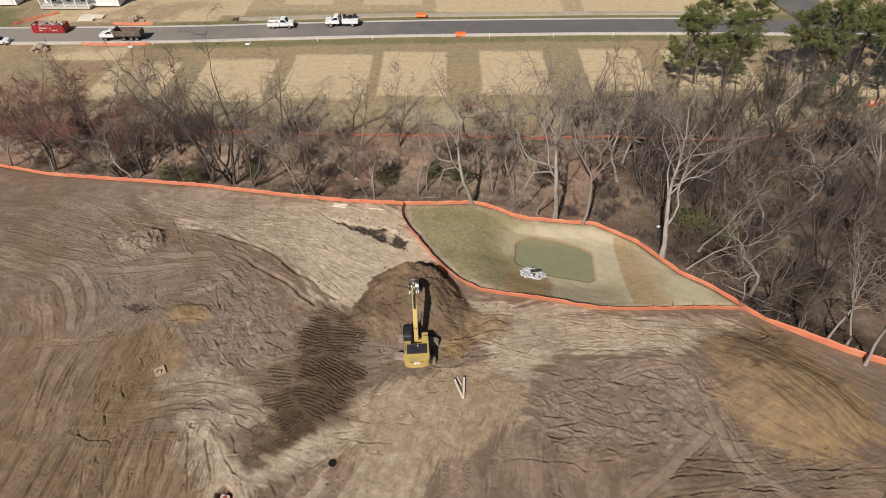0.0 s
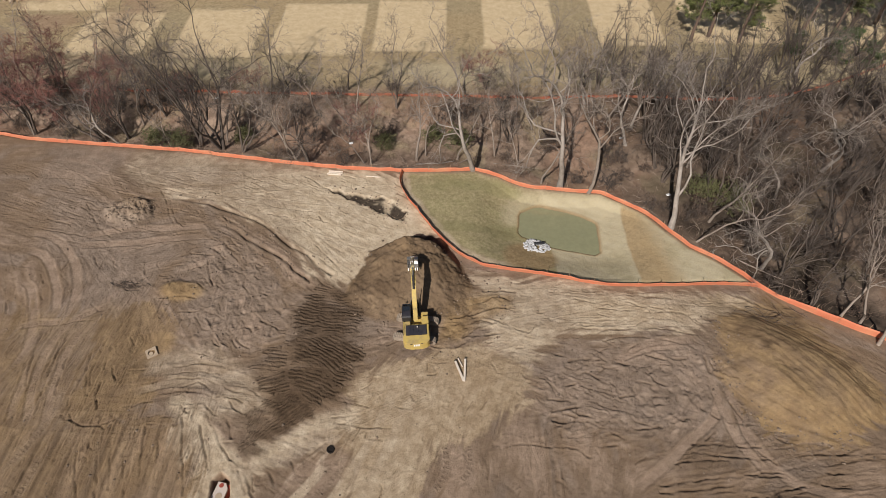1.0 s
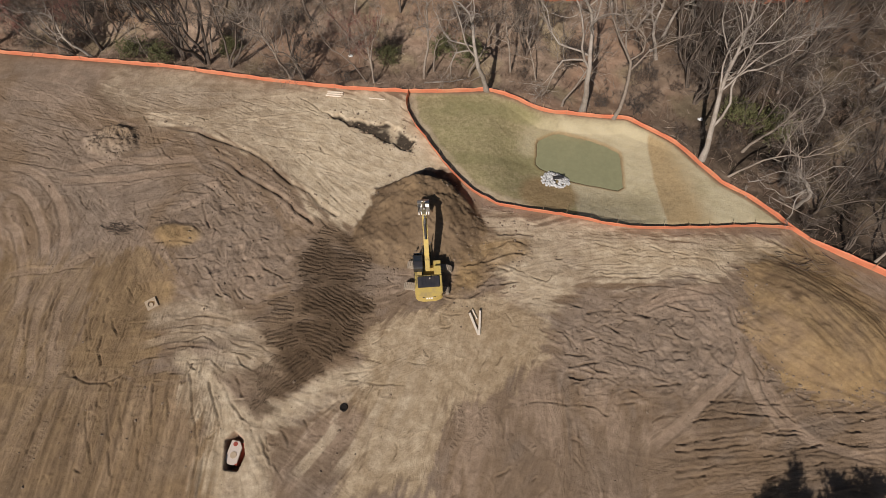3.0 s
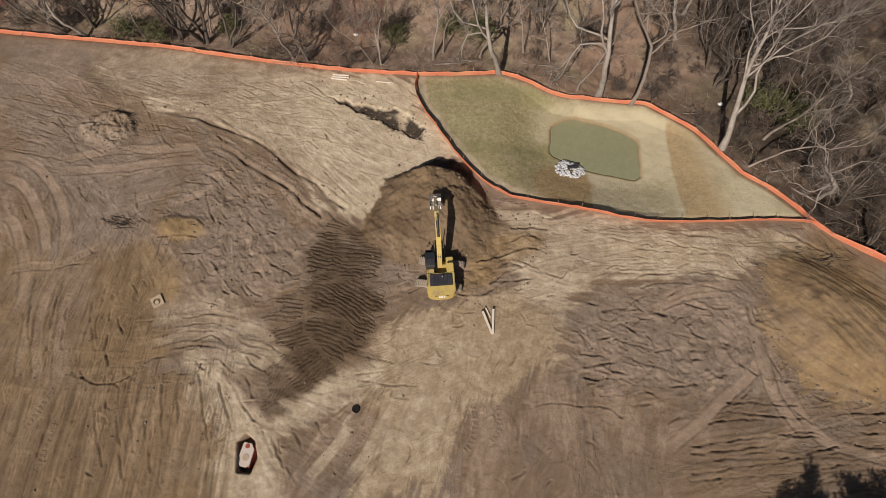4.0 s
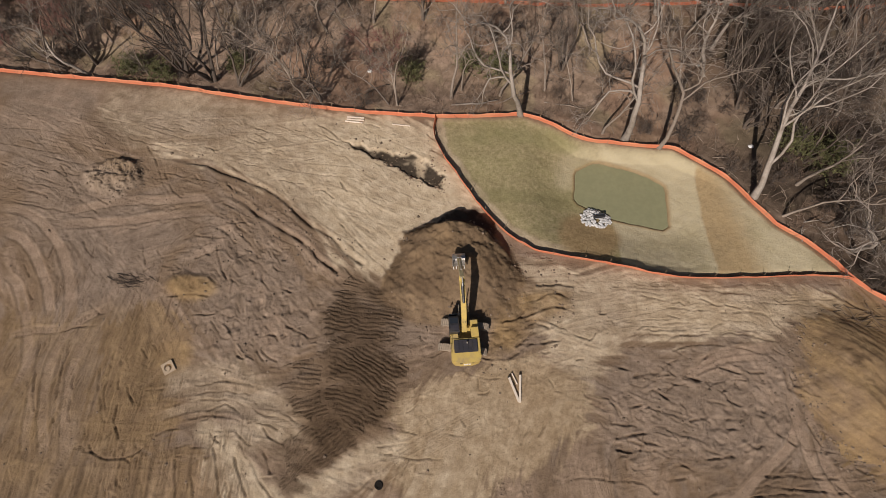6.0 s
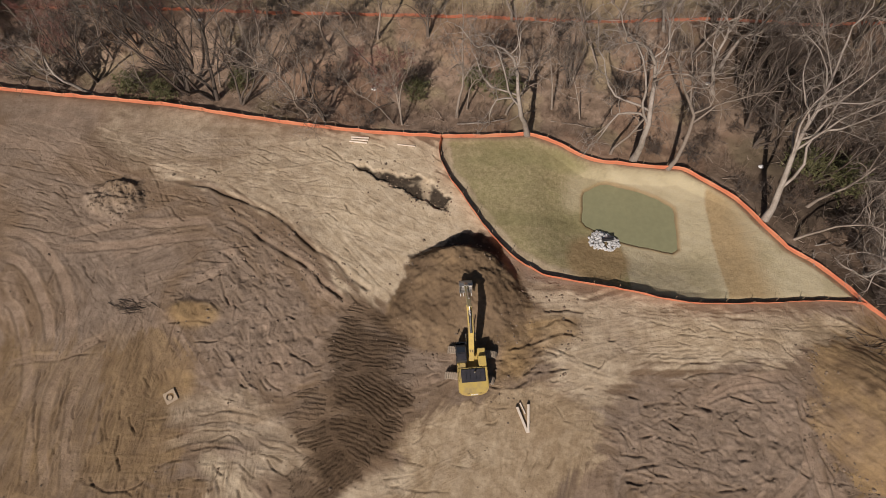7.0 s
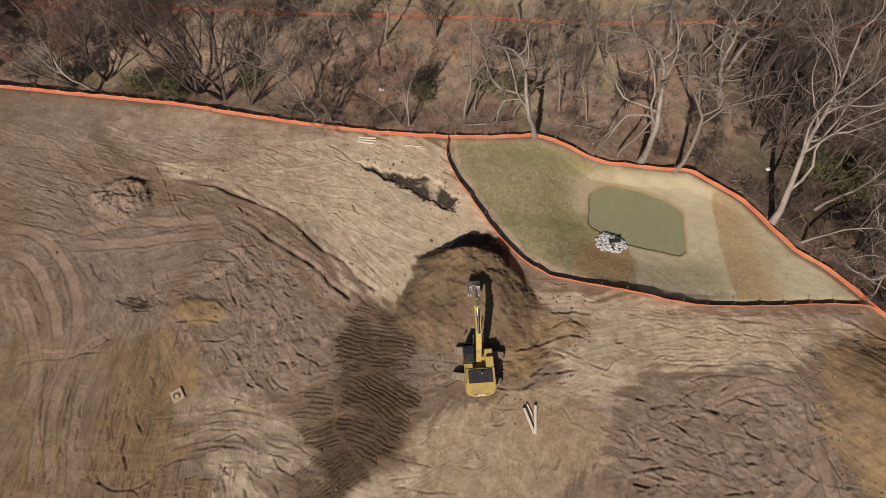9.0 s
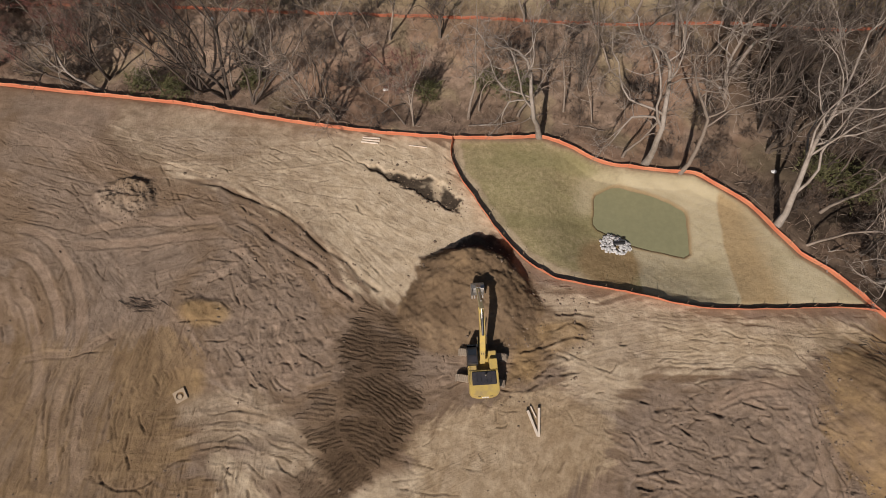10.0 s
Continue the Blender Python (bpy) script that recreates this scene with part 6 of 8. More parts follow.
# ---- orange silt fences ----
def make_fence(name, line, label, height=0.9, spacing=2.4, lean=0.10, seed=1, tall_from=None, mat=None):
    rnd = random.Random(seed)
    line = smooth_line(line, 0.6)
    P = np.array(line)
    zs = plan(P[:, 0], P[:, 1])[0]
    f = thing(name, label, "fence", at=Matrix.Identity(4))
    post = None
    run, last = 0.0, -99.0
    verts, faces = [], []
    h_at = lambda x: height * (1 + 0.55 * float(sstep(np.array(x), tall_from, tall_from + 4))) if tall_from is not None else height
    phase = rnd.uniform(0, 6)
    for i, (x, y) in enumerate(line):
        if i:
            run += math.hypot(x - line[i - 1][0], y - line[i - 1][1])
        hh = h_at(x)
        d = P[min(i + 1, len(P) - 1)] - P[max(i - 1, 0)]
        d = d / np.linalg.norm(d)
        nx, ny = -d[1], d[0]
        if run - last >= spacing:
            last = run
            if post is None:
                bm = bmesh.new()
                bm_box(bm, (0, 0, 0.42), (0.045, 0.045, 1.34), taper=0.85)
                post = finish(bm, "post", M_STAKE)
            ob = part("post", post, f)
            ob.matrix_basis = Matrix.Translation((x + nx * 0.05, y + ny * 0.05, zs[i])) @ pose(0, 0, 0, rnd.gauss(0, 4), rnd.gauss(0, 4), rnd.uniform(0, 90)) @ Matrix.Diagonal((1, 1, hh / height, 1))
        sag = 0.10 * math.sin(math.pi * min(1, (run - last) / spacing)) * rnd.uniform(0.6, 1.4)
        bulge = 0.05 * math.sin(run * 1.7 + phase) + rnd.gauss(0, 0.03)
        for k, fz in enumerate((-0.06, 0.3, 0.62, 1.0)):
            off = lean * fz + bulge * (1 - abs(fz - 0.5))
            top = hh * fz - (sag if fz == 1.0 else 0)
            for t in (0, 0.012):
                verts.append((x + nx * (off + t), y + ny * (off + t), zs[i] + top))
    for i in range(len(line) - 1):
        a, b = i * 8, (i + 1) * 8
        for k in range(3):
            faces.append((a + 2 * k, b + 2 * k, b + 2 * k + 2, a + 2 * k + 2))
            faces.append((a + 2 * k + 1, a + 2 * k + 3, b + 2 * k + 3, b + 2 * k + 1))
        faces.append((a + 6, b + 6, b + 7, a + 7))
    part("fabric", mesh_from("fabric", verts, faces, [mat or M_ORANGE]), f)
    return f


make_fence("silt_fence", FENCE_LINE[1:], "orange fabric silt fence on wooden stakes along the woods", 0.66, seed=3, lean=0.02, tall_from=36.5)
make_fence("silt_fence", FRONT_LINE, "orange fabric silt fence round the grassed basin", 0.80, seed=4, lean=-0.14)
make_fence("silt_fence", [(-72, 81.5), (-60, 81.0), (-48, 81.3), (-38, 81.0), (-26, 80.6), (-7, 80.3), (9, 79.6), (27, 80.1), (42, 79.4), (56, 82), (74, 90.5), (84, 93)],
           "faded orange silt fence behind the woods", 0.45, seed=6, mat=M_ORANGE_FADED)


# ---- riprap outlet by the pond ----
def make_riprap():
    rnd = random.Random(21)
    t = thing("riprap_outlet", "heap of pale grey riprap stones at the pond edge", "stones", at=Matrix.Identity(4))
    shapes = []
    for k in range(6):
        bm = bmesh.new()
        bmesh.ops.create_icosphere(bm, subdivisions=1, radius=0.5)
        for v in bm.verts:
            v.co = Vector((v.co.x * rnd.uniform(0.75, 1.2), v.co.y * rnd.uniform(0.7, 1.1), v.co.z * rnd.uniform(0.5, 0.8)))
        shapes.append(finish(bm, "stone", M_ROCK))
    pts = []
    for k in range(190):
        a, r = rnd.uniform(0, 2 * math.pi), math.sqrt(rnd.random())
        pts.append((10.9 + 1.7 * r * math.cos(a), 51.1 + 1.25 * r * math.sin(a), r))
    zz = plan(np.array([p[0] for p in pts]), np.array([p[1] for p in pts]))[0]
    for (x, y, r), z in zip(pts, zz):
        s = rnd.uniform(0.22, 0.48)
        ob = part("stone", rnd.choice(shapes), t)
        ob.matrix_basis = Matrix.Translation((x, y, max(z, WATER_Z - 0.3) + 0.45 * (1 - r) + 0.08)) @ pose(0, 0, 0, rnd.uniform(-30, 30), rnd.uniform(-30, 30), rnd.uniform(0, 360)) @ Matrix.Scale(s, 4)
    solid("pipe", M_BLACK, t, lambda bm: bm_cyl(bm, (10.5, 50.95, -1.25), (11.7, 51.1, -1.28), 0.17, n=14), "black corrugated outlet pipe")


make_riprap()

# ---- the excavator ----
def make_excavator(at):
    ex = thing("excavator", "yellow tracked excavator with raised boom beside the dark spoil heap", "excavator", at=at)
    # undercarriage, turned under the body
    uc = solid("car_body", M_BLACK, ex, lambda bm: (bm_box(bm, (0, 0, 0.62), (1.9, 1.7, 0.5)), bm_box(bm, (0, 0, 0.9), (1.3, 1.3, 0.25))), bevel=0.04)
    uc.matrix_basis = pose(0, 0, 0, 0, 0, -101)
    for sx in (-1, 1):
        def belt(bm, sx=sx):
            pts = []
            for k in range(13):
                a = math.pi / 2 + math.pi * k / 12
                pts.append((-1.8 + 0.43 * math.cos(a), 0.45 + 0.43 * math.sin(a)))
            for k in range(13):
                a = -math.pi / 2 + math.pi * k / 12
                pts.append((1.8 + 0.43 * math.cos(a), 0.45 + 0.43 * math.sin(a)))
            bm_profile(bm, pts, sx * 1.19 - 0.22, sx * 1.19 + 0.22)
        tr = solid("track", M_TRACK, ex, belt, "muddy crawler track")
        tr.matrix_basis = pose(0, 0, 0, 0, 0, -101)
        bm = bmesh.new()
        bm_box(bm, (0, 0, 0), (0.6, 0.165, 0.035))
        bm_box(bm, (0, 0.05, 0.03), (0.6, 0.03, 0.04))
        shoe = finish(bm, "track_shoe", M_TRACK)
        total = 2 * 3.6 + 2 * math.pi * 0.45
        for k in range(49):
            s = total * k / 49
            if s < 3.6:
                y, z, a = -1.8 + s, 0.90, 0
            elif s < 3.6 + math.pi * 0.45:
                q = (s - 3.6) / 0.45
                y, z, a = 1.8 + 0.45 * math.sin(q), 0.45 + 0.45 * math.cos(q), -q
            elif s < 7.2 + math.pi * 0.45:
                y, z, a = 1.8 - (s - 3.6 - math.pi * 0.45), 0.0, math.pi
            else:
                q = (s - 7.2 - math.pi * 0.45) / 0.45
                y, z, a = -1.8 - 0.45 * math.sin(q), 0.45 - 0.45 * math.cos(q), math.pi - q
            ob = part("track_shoe", shoe, tr)
            ob.matrix_basis = pose(sx * 1.19, y, z, math.degrees(a), 0, 0)
        for y in (-1.2, -0.4, 0.4, 1.2):
            solid("roller", M_TRACK, tr, lambda bm, y=y: bm_cyl(bm, (sx * 1.19 + sx * 0.2, y, 0.2), (sx * 1.19 + sx * 0.27, y, 0.2), 0.13))
    solid("slew_ring", M_BLACK, ex, lambda bm: bm_cyl(bm, (0, 0, 0.95), (0, 0, 1.15), 0.62, n=24))
    # upper structure: facing +y
    solid("deck", M_YELLOW, ex, lambda bm: (bm_box(bm, (0, -0.75, 1.2), (2.62, 3.5, 0.18)), bm_box(bm, (0.95, 0.9, 1.2), (0.75, 0.9, 0.18))), bevel=0.02)

    def weight(bm):
        pts = [(-1.32, -1.75), (1.32, -1.75), (1.36, -2.3), (1.15, -2.68), (0.6, -2.84), (-0.6, -2.84), (-1.15, -2.68), (-1.36, -2.3)]
        a = [bm.verts.new((x, y, 1.12)) for x, y in pts]
        b = [bm.verts.new((x, y * 0.99, 2.22)) for x, y in pts]
        bm.faces.new(a[::-1])
        bm.faces.new(b)
        for i in range(8):
            bm.faces.new((a[i], a[(i + 1) % 8], b[(i + 1) % 8], b[i]))
    cw = solid("counterweight", M_YELLOW, ex, weight, bevel=0.06)
    solid("logo_bar", M_WHITE, cw, lambda bm: [bm_box(bm, (x, -2.80, 2.0), (0.17, 0.12, 0.26), (-12, 0, 0)) for x in (-0.22, 0.0, 0.22)], "white block mark")
    for x in (-0.52, 0.52):
        solid("vent_grille", M_BLACK, cw, lambda bm, x=x: bm_box(bm, (x, -2.74, 2.16), (0.24, 0.14, 0.06)), "black recess")
    body = solid("engine_housing", M_YELLOW, ex, lambda bm: bm_box(bm, (0, -1.15, 1.75), (2.66, 1.35, 1.0)), bevel=0.05)
    solid("hood", M_HOOD, body, lambda bm: bm_box(bm, (0.02, -1.22, 2.30), (2.15, 1.16, 0.16)), "black engine hood", bevel=0.04)
    for x in (-0.62, -0.25, 0.25, 0.62):
        solid("hood_rib", M_BLACK, body, lambda bm, x=x: bm_box(bm, (x, -1.18, 2.392), (0.05, 0.8, 0.025)), "raised rib")
    solid("exhaust", M_STEEL, body, lambda bm: (bm_cyl(bm, (0.15, -0.95, 2.3), (0.15, -0.95, 2.62), 0.06), bm_cyl(bm, (0.15, -0.95, 2.62), (0.15, -1.05, 2.72), 0.06)), "short exhaust stack")
    solid("tank", M_YELLOW, ex, lambda bm: (bm_box(bm, (0.98, 0.05, 1.72), (0.72, 0.95, 0.9)), bm_box(bm, (0.98, 0.95, 1.5), (0.7, 0.75, 0.42))), "yellow fuel tank and step", bevel=0.04)
    solid("pump_cover", M_YELLOW, ex, lambda bm: bm_box(bm, (-0.95, -0.25, 1.7), (0.76, 0.5, 0.85)), bevel=0.04)

    def cab_body(bm):
        bm_profile(bm, [(-0.02, 1.2), (1.62, 1.2), (1.70, 1.75), (1.50, 2.86), (1.30, 2.98), (0.10, 2.98), (-0.02, 2.86)], -1.36, -0.44)
    cab = solid("cab", M_BLACK, ex, cab_body, "black cab with dark glass", bevel=0.035)
    solid("windscreen", M_GLASS, cab, lambda bm: bm_box(bm, (-0.9, 1.615, 2.22), (0.78, 0.02, 1.12), (-10.5, 0, 0)), "tinted windscreen")
    solid("roof_window", M_GLASS, cab, lambda bm: bm_box(bm, (-0.9, 1.02, 2.985), (0.72, 0.5, 0.02)), "tinted roof window")
    solid("roof_panel", M_HOOD, cab, lambda bm: bm_box(bm, (-0.9, 0.40, 2.99), (0.76, 0.52, 0.03)), "dark roof panel")
    for x in (-1.365, -0.435):
        solid("side_window", M_GLASS, cab, lambda bm, x=x: bm_box(bm, (x, 0.8, 2.3), (0.02, 1.15, 0.85)), "tinted side window")
    solid("mirror", M_BLACK, cab, lambda bm: (bm_cyl(bm, (-1.36, 1.55, 2.3), (-1.62, 1.75, 2.45), 0.018, n=6), bm_box(bm, (-1.64, 1.76, 2.45), (0.05, 0.2, 0.32))), "side mirror")
    for pts in (((-1.3, -0.3), (-1.3, -1.7)), ((1.3, 0.45), (1.3, -0.5))):
        def rail(bm, pts=pts):
            (x0, y0), (x1, y1) = pts
            bm_cyl(bm, (x0, y0, 2.55), (x1, y1, 2.55), 0.02, n=6)
            for f in (0, 0.5, 1):
                bm_cyl(bm, (x0, y0 + (y1 - y0) * f, 2.1), (x0, y0 + (y1 - y0) * f, 2.55), 0.018, n=6)
        solid("handrail", M_BLACK, ex, rail, "black handrail")

    # arm in the plane x = 0.02: boom, stick, bucket
    foot, knee, tip = Vector((0.02, 0.35, 1.75)), Vector((0.02, 2.55, 4.75)), Vector((0.02, 4.45, 5.45))
    wrist = Vector((0.02, 6.75, 4.15))

    def boom(bm):
        mids = [(foot, 0.26), (foot.lerp(knee, 0.5) + Vector((0, -0.12, 0.15)), 0.36), (knee + Vector((0, -0.05, 0.05)), 0.42), (knee.lerp(tip, 0.5) + Vector((0, 0, 0.05)), 0.32), (tip, 0.2)]
        up, low = [], []
        for i, (p, w) in enumerate(mids):
            d = (mids[min(i + 1, 4)][0] - mids[max(i - 1, 0)][0]).normalized()
            nn = Vector((0, -d.z, d.y))
            up.append(p + nn * w)
            low.append(p - nn * w)
        bm_profile(bm, [(p.y, p.z) for p in up + low[::-1]], -0.21, 0.25)
    bo = solid("boom", M_YELLOW, ex, boom, "yellow curved boom", bevel=0.03)
    for x in (-0.40, 0.44):
        a, b = Vector((x, 0.95, 1.55)), Vector((x, 2.2, 3.9))
        solid("cylinder", M_BLACK, bo, lambda bm: bm_cyl(bm, a, a.lerp(b, 0.6), 0.10), "black hydraulic cylinder")
        solid("piston_rod", M_CHROME, bo, lambda bm: bm_cyl(bm, a.lerp(b, 0.6), b, 0.05), "bright piston rod")
    a, b = Vector((0.02, 2.0, 5.05)), Vector((0.02, 4.2, 6.0))
    solid("cylinder", M_BLACK, bo, lambda bm: bm_cyl(bm, a, a.lerp(b, 0.62), 0.11), "black hydraulic cylinder")
    solid("piston_rod", M_CHROME, bo, lambda bm: bm_cyl(bm, a.lerp(b, 0.62), b, 0.055), "bright piston rod")
    for y, z in ((1.2, 3.35), (3.3, 5.5)):
        solid("hose", M_BLACK, bo, lambda bm: (bm_cyl(bm, (-0.1, y - 0.5, z - 0.2), (-0.1, y + 0.5, z + 0.35), 0.025, n=6), bm_cyl(bm, (0.1, y - 0.5, z - 0.2), (0.1, y + 0.5, z + 0.35), 0.025, n=6)), "hydraulic hoses")

    def stick(bm):
        d = (wrist - tip).normalized()
        nn = Vector((0, -d.z, d.y))
        back = tip - d * 0.75 + nn * 0.55
        pts = [back, tip + nn * 0.42 + d * 0.5, wrist + nn * 0.13, wrist - nn * 0.13, tip - nn * 0.22, tip - d * 0.3 - nn * 0.1]
        bm_profile(bm, [(p.y, p.z) for p in pts], -0.16, 0.20)
    st = solid("stick", M_STICK, ex, stick, "dusty pale yellow dipper stick", bevel=0.025)
    d = (wrist - tip).normalized()
    nn = Vector((0, -d.z, d.y))
    a, b = tip + nn * 0.62 + d * 0.1, wrist + nn * 0.35 - d * 0.55
    solid("cylinder", M_STEEL, st, lambda bm: bm_cyl(bm, a, a.lerp(b, 0.65), 0.09), "bucket cylinder")
    solid("piston_rod", M_CHROME, st, lambda bm: bm_cyl(bm, a.lerp(b, 0.65), b, 0.045), "bright piston rod")
    solid("link", M_STEEL, st, lambda bm: (bm_cyl(bm, (0.02 - 0.2, b.y, b.z), (0.02 + 0.2, b.y, b.z), 0.06), bm_box(bm, ((0.02), (b.y + wrist.y) / 2 + 0.05, (b.z + wrist.z) / 2), (0.3, 0.12, 0.6), (35, 0, 0))), "steel bucket link", bevel=0.01)

    # curled bucket: a curved shell with side plates and teeth
    def shell(bm):
        c = wrist + Vector((0, -0.15, -0.62))
        outer, inner = [], []
        for k in range(9):
            a = radians(95 - 215 * k / 8)
            r = 0.66
            outer.append((c.y + r * math.cos(a), c.z + r * math.sin(a) * 1.05))
            inner.append((c.y + (r - 0.06) * math.cos(a), c.z + (r - 0.06) * math.sin(a) * 1.05))
        bm_profile(bm, outer + inner[::-1], -0.56, 0.60)
        for x0, x1 in ((-0.58, -0.53), (0.57, 0.62)):
            bm_profile(bm, outer, x0, x1)
    bk = solid("bucket", M_STEEL, ex, shell, "worn steel digging bucket", bevel=0.012)
    for k in range(5):
        x = -0.48 + 0.25 * k
        solid("tooth", M_STEEL, bk, lambda bm: bm_box(bm, (x, wrist.y - 0.62, wrist.z - 1.26), (0.1, 0.34, 0.09), (38, 0, 0), 0.8), "steel tooth")
    return ex


EXC_Z = ground_z(-3.45, 37.3)
make_excavator(pose(-3.45, 37.3, EXC_Z - 0.02, 2, 0, 5))

# ---- small things on the site ----
def make_boards_v():
    rows = [((0.72, 33.6), (1.55, 31.4)), ((1.75, 33.85), (1.62, 31.35)), ((1.0, 34.0), (1.45, 33.0))]
    for k, (a, b) in enumerate(rows):
        a, b = Vector((*a, 0)), Vector((*b, 0))
        mid = (a + b) / 2
        z = ground_z(mid.x, mid.y)
        ln = (b - a).length
        w = 0.2 if k < 2 else 0.1
        t = thing("timber_post", "pale sawn timber post lying on bare soil", "timber", "timbers on the soil")
        solid("beam", M_BOARD, t, lambda bm: bm_box(bm, (0, 0, 0), (w, ln, w), (0, 0, 0)), bevel=0.015)
        solid("end_cap", M_CAST, t, lambda bm: bm_box(bm, (0, -ln / 2 - 0.03, 0), (w * 1.05, 0.07, w * 1.05)), "dark end")
        t.matrix_basis = Matrix.Translation((mid.x, mid.y, z + w / 2 + 0.10)) @ pose(0, 0, 0, 0, 0, math.degrees(math.atan2(b.y - a.y, b.x - a.x)) - 90 + (180 if a.y > b.y else 0) + 180)


make_boards_v()


def make_stack(x, y, n, ln, w, h, gap, turn, label, name="timber_stack"):
    z = ground_z(x, y)
    t = thing(name, label, "timber", at=pose(x, y, z + 0.08, 0, 0, turn))
    bm = bmesh.new()
    bm_box(bm, (0, 0, 0), (ln, w, h))
    board = finish(bm, "board", M_BOARD, 0.01)
    rnd = random.Random(n)
    for k in range(n):
        ob = part("board", board, t)
        ob.matrix_basis = pose(rnd.uniform(-0.15, 0.15), (k - (n - 1) / 2) * (w + gap), h / 2, 0, 0, rnd.gauss(0, 2.5))
    for sx in (-0.35, 0.35):
        solid("bearer", M_STAKE, t, lambda bm: bm_box(bm, (sx * ln, 0, -0.05), (0.1, n * (w + gap), 0.1)))


make_stack(-15.5, 62.15, 3, 1.95, 0.14, 0.12, 0.17, -4, "pale timber posts laid side by side near the fence")
make_stack(-10.2, 61.5, 1, 2.0, 0.09, 0.1, 0.0, -9, "single pale board lying on the soil", "loose_board")


def make_manhole(x, y):
    z = ground_z(x, y)
    t = thing("manhole", "dark iron manhole ring flush with pale soil", "manhole", at=pose(x, y, z + 0.03) @ Matrix.Scale(0.85, 4))
    solid("frame", M_CAST, t, lambda bm: bm_ring(bm, (0, 0, 0), "z", 0.42, 0.30, 0.16, 28))
    solid("cover", M_CAST, t, lambda bm: bm_cyl(bm, (0, 0, -0.06), (0, 0, 0.0), 0.295, n=28))
    solid("collar", M_CAST, t, lambda bm: bm_ring(bm, (0, 0, -0.14), "z", 0.46, 0.4, 0.2, 28), "dark iron collar")


make_manhole(-10.8, 24.3)


def make_inlet_box():
    t = thing("inlet_box", "brick storm inlet with white slab top in a red clay pit", "inlet box", at=pose(-20.15, 20.3, -1.5, 0, 0, -12))
    for c, s in (((-0.52, 0, 0.55), (0.16, 1.9, 1.1)), ((0.52, 0, 0.55), (0.16, 1.9, 1.1)), ((0, -0.87, 0.55), (0.88, 0.16, 1.1)), ((0, 0.87, 0.55), (0.88, 0.16, 1.1))):
        solid("brick_wall", M_CLAY_RED, t, lambda bm: bm_box(bm, c, s), "red brick wall", bevel=0.01)

    def slab(bm):
        pts = [(-0.55, 1.0), (0.2, 1.0), (0.55, 0.55), (0.58, -0.75), (0.3, -1.0), (-0.2, -1.0), (-0.58, -0.55)]
        a = [bm.verts.new((x, y, 1.1)) for x, y in pts]
        b = [bm.verts.new((x, y, 1.28)) for x, y in pts]
        bm.faces.new(a[::-1])
        bm.faces.new(b)
        for i in range(len(pts)):
            j = (i + 1) % len(pts)
            bm.faces.new((a[i], a[j], b[j], b[i]))
    sl = solid("slab", M_BOX_TOP, t, slab, "white slab top", bevel=0.015)
    solid("lid_ring", M_CONCRETE, sl, lambda bm: bm_ring(bm, (0.05, -0.2, 1.29), "z", 0.30, 0.05, 0.05, 24), "grey round lid")
    solid("lid", M_CONCRETE, sl, lambda bm: bm_cyl(bm, (0.05, -0.2, 1.26), (0.05, -0.2, 1.30), 0.26, n=24), "grey round lid")
    solid("red_cap", M_CLAY_RED, sl, lambda bm: bm_cyl(bm, (-0.12, 0.72, 1.26), (-0.12, 0.72, 1.31), 0.2, n=16), "red cap")


make_inlet_box()


def make_small_inlet():
    z = ground_z(-30.8, 34.2)
    t = thing("concrete_riser", "square concrete drain slab with a round opening half full of soil", "drain riser", at=pose(-30.8, 34.2, z, 2, -3, 33) @ Matrix.Scale(0.88, 4))
    slab = bmesh.new()
    n = 24
    rings = []
    for zz in (-0.35, 0.16):
        for r_in in (True, False):
            vs = []
            for k in range(n):
                q = math.pi / 4 + 2 * math.pi * k / n
                c, sn = math.cos(q), math.sin(q)
                r = 0.40 if r_in else 0.62 / max(abs(c), abs(sn))
                vs.append(slab.verts.new((c * r, sn * r, zz)))
            rings.append(vs)
    low_in, low_out, top_in, top_out = rings
    for k in range(n):
        j = (k + 1) % n
        slab.faces.new((top_in[k], top_out[k], top_out[j], top_in[j]))
        slab.faces.new((low_out[k], low_out[j], top_out[j], top_out[k]))
        slab.faces.new((low_in[j], low_in[k], top_in[k], top_in[j]))
        slab.faces.new((low_in[k], low_in[j], low_out[j], low_out[k]))
    part("slab", finish(slab, "slab", M_CONCRETE, 0.012), t, "pale square concrete slab")
    solid("opening", M_CAST, t, lambda bm: bm_cyl(bm, (0, 0, -0.30), (0, 0, -0.24), 0.39, n=24), "dark opening")
    solid("soil_fill", M_CONCRETE, t, lambda bm: bm_cyl(bm, (-0.08, -0.07, -0.2), (-0.10, -0.09, 0.10), 0.30, 0.24, 20), "soil that fills most of the opening")


make_small_inlet()


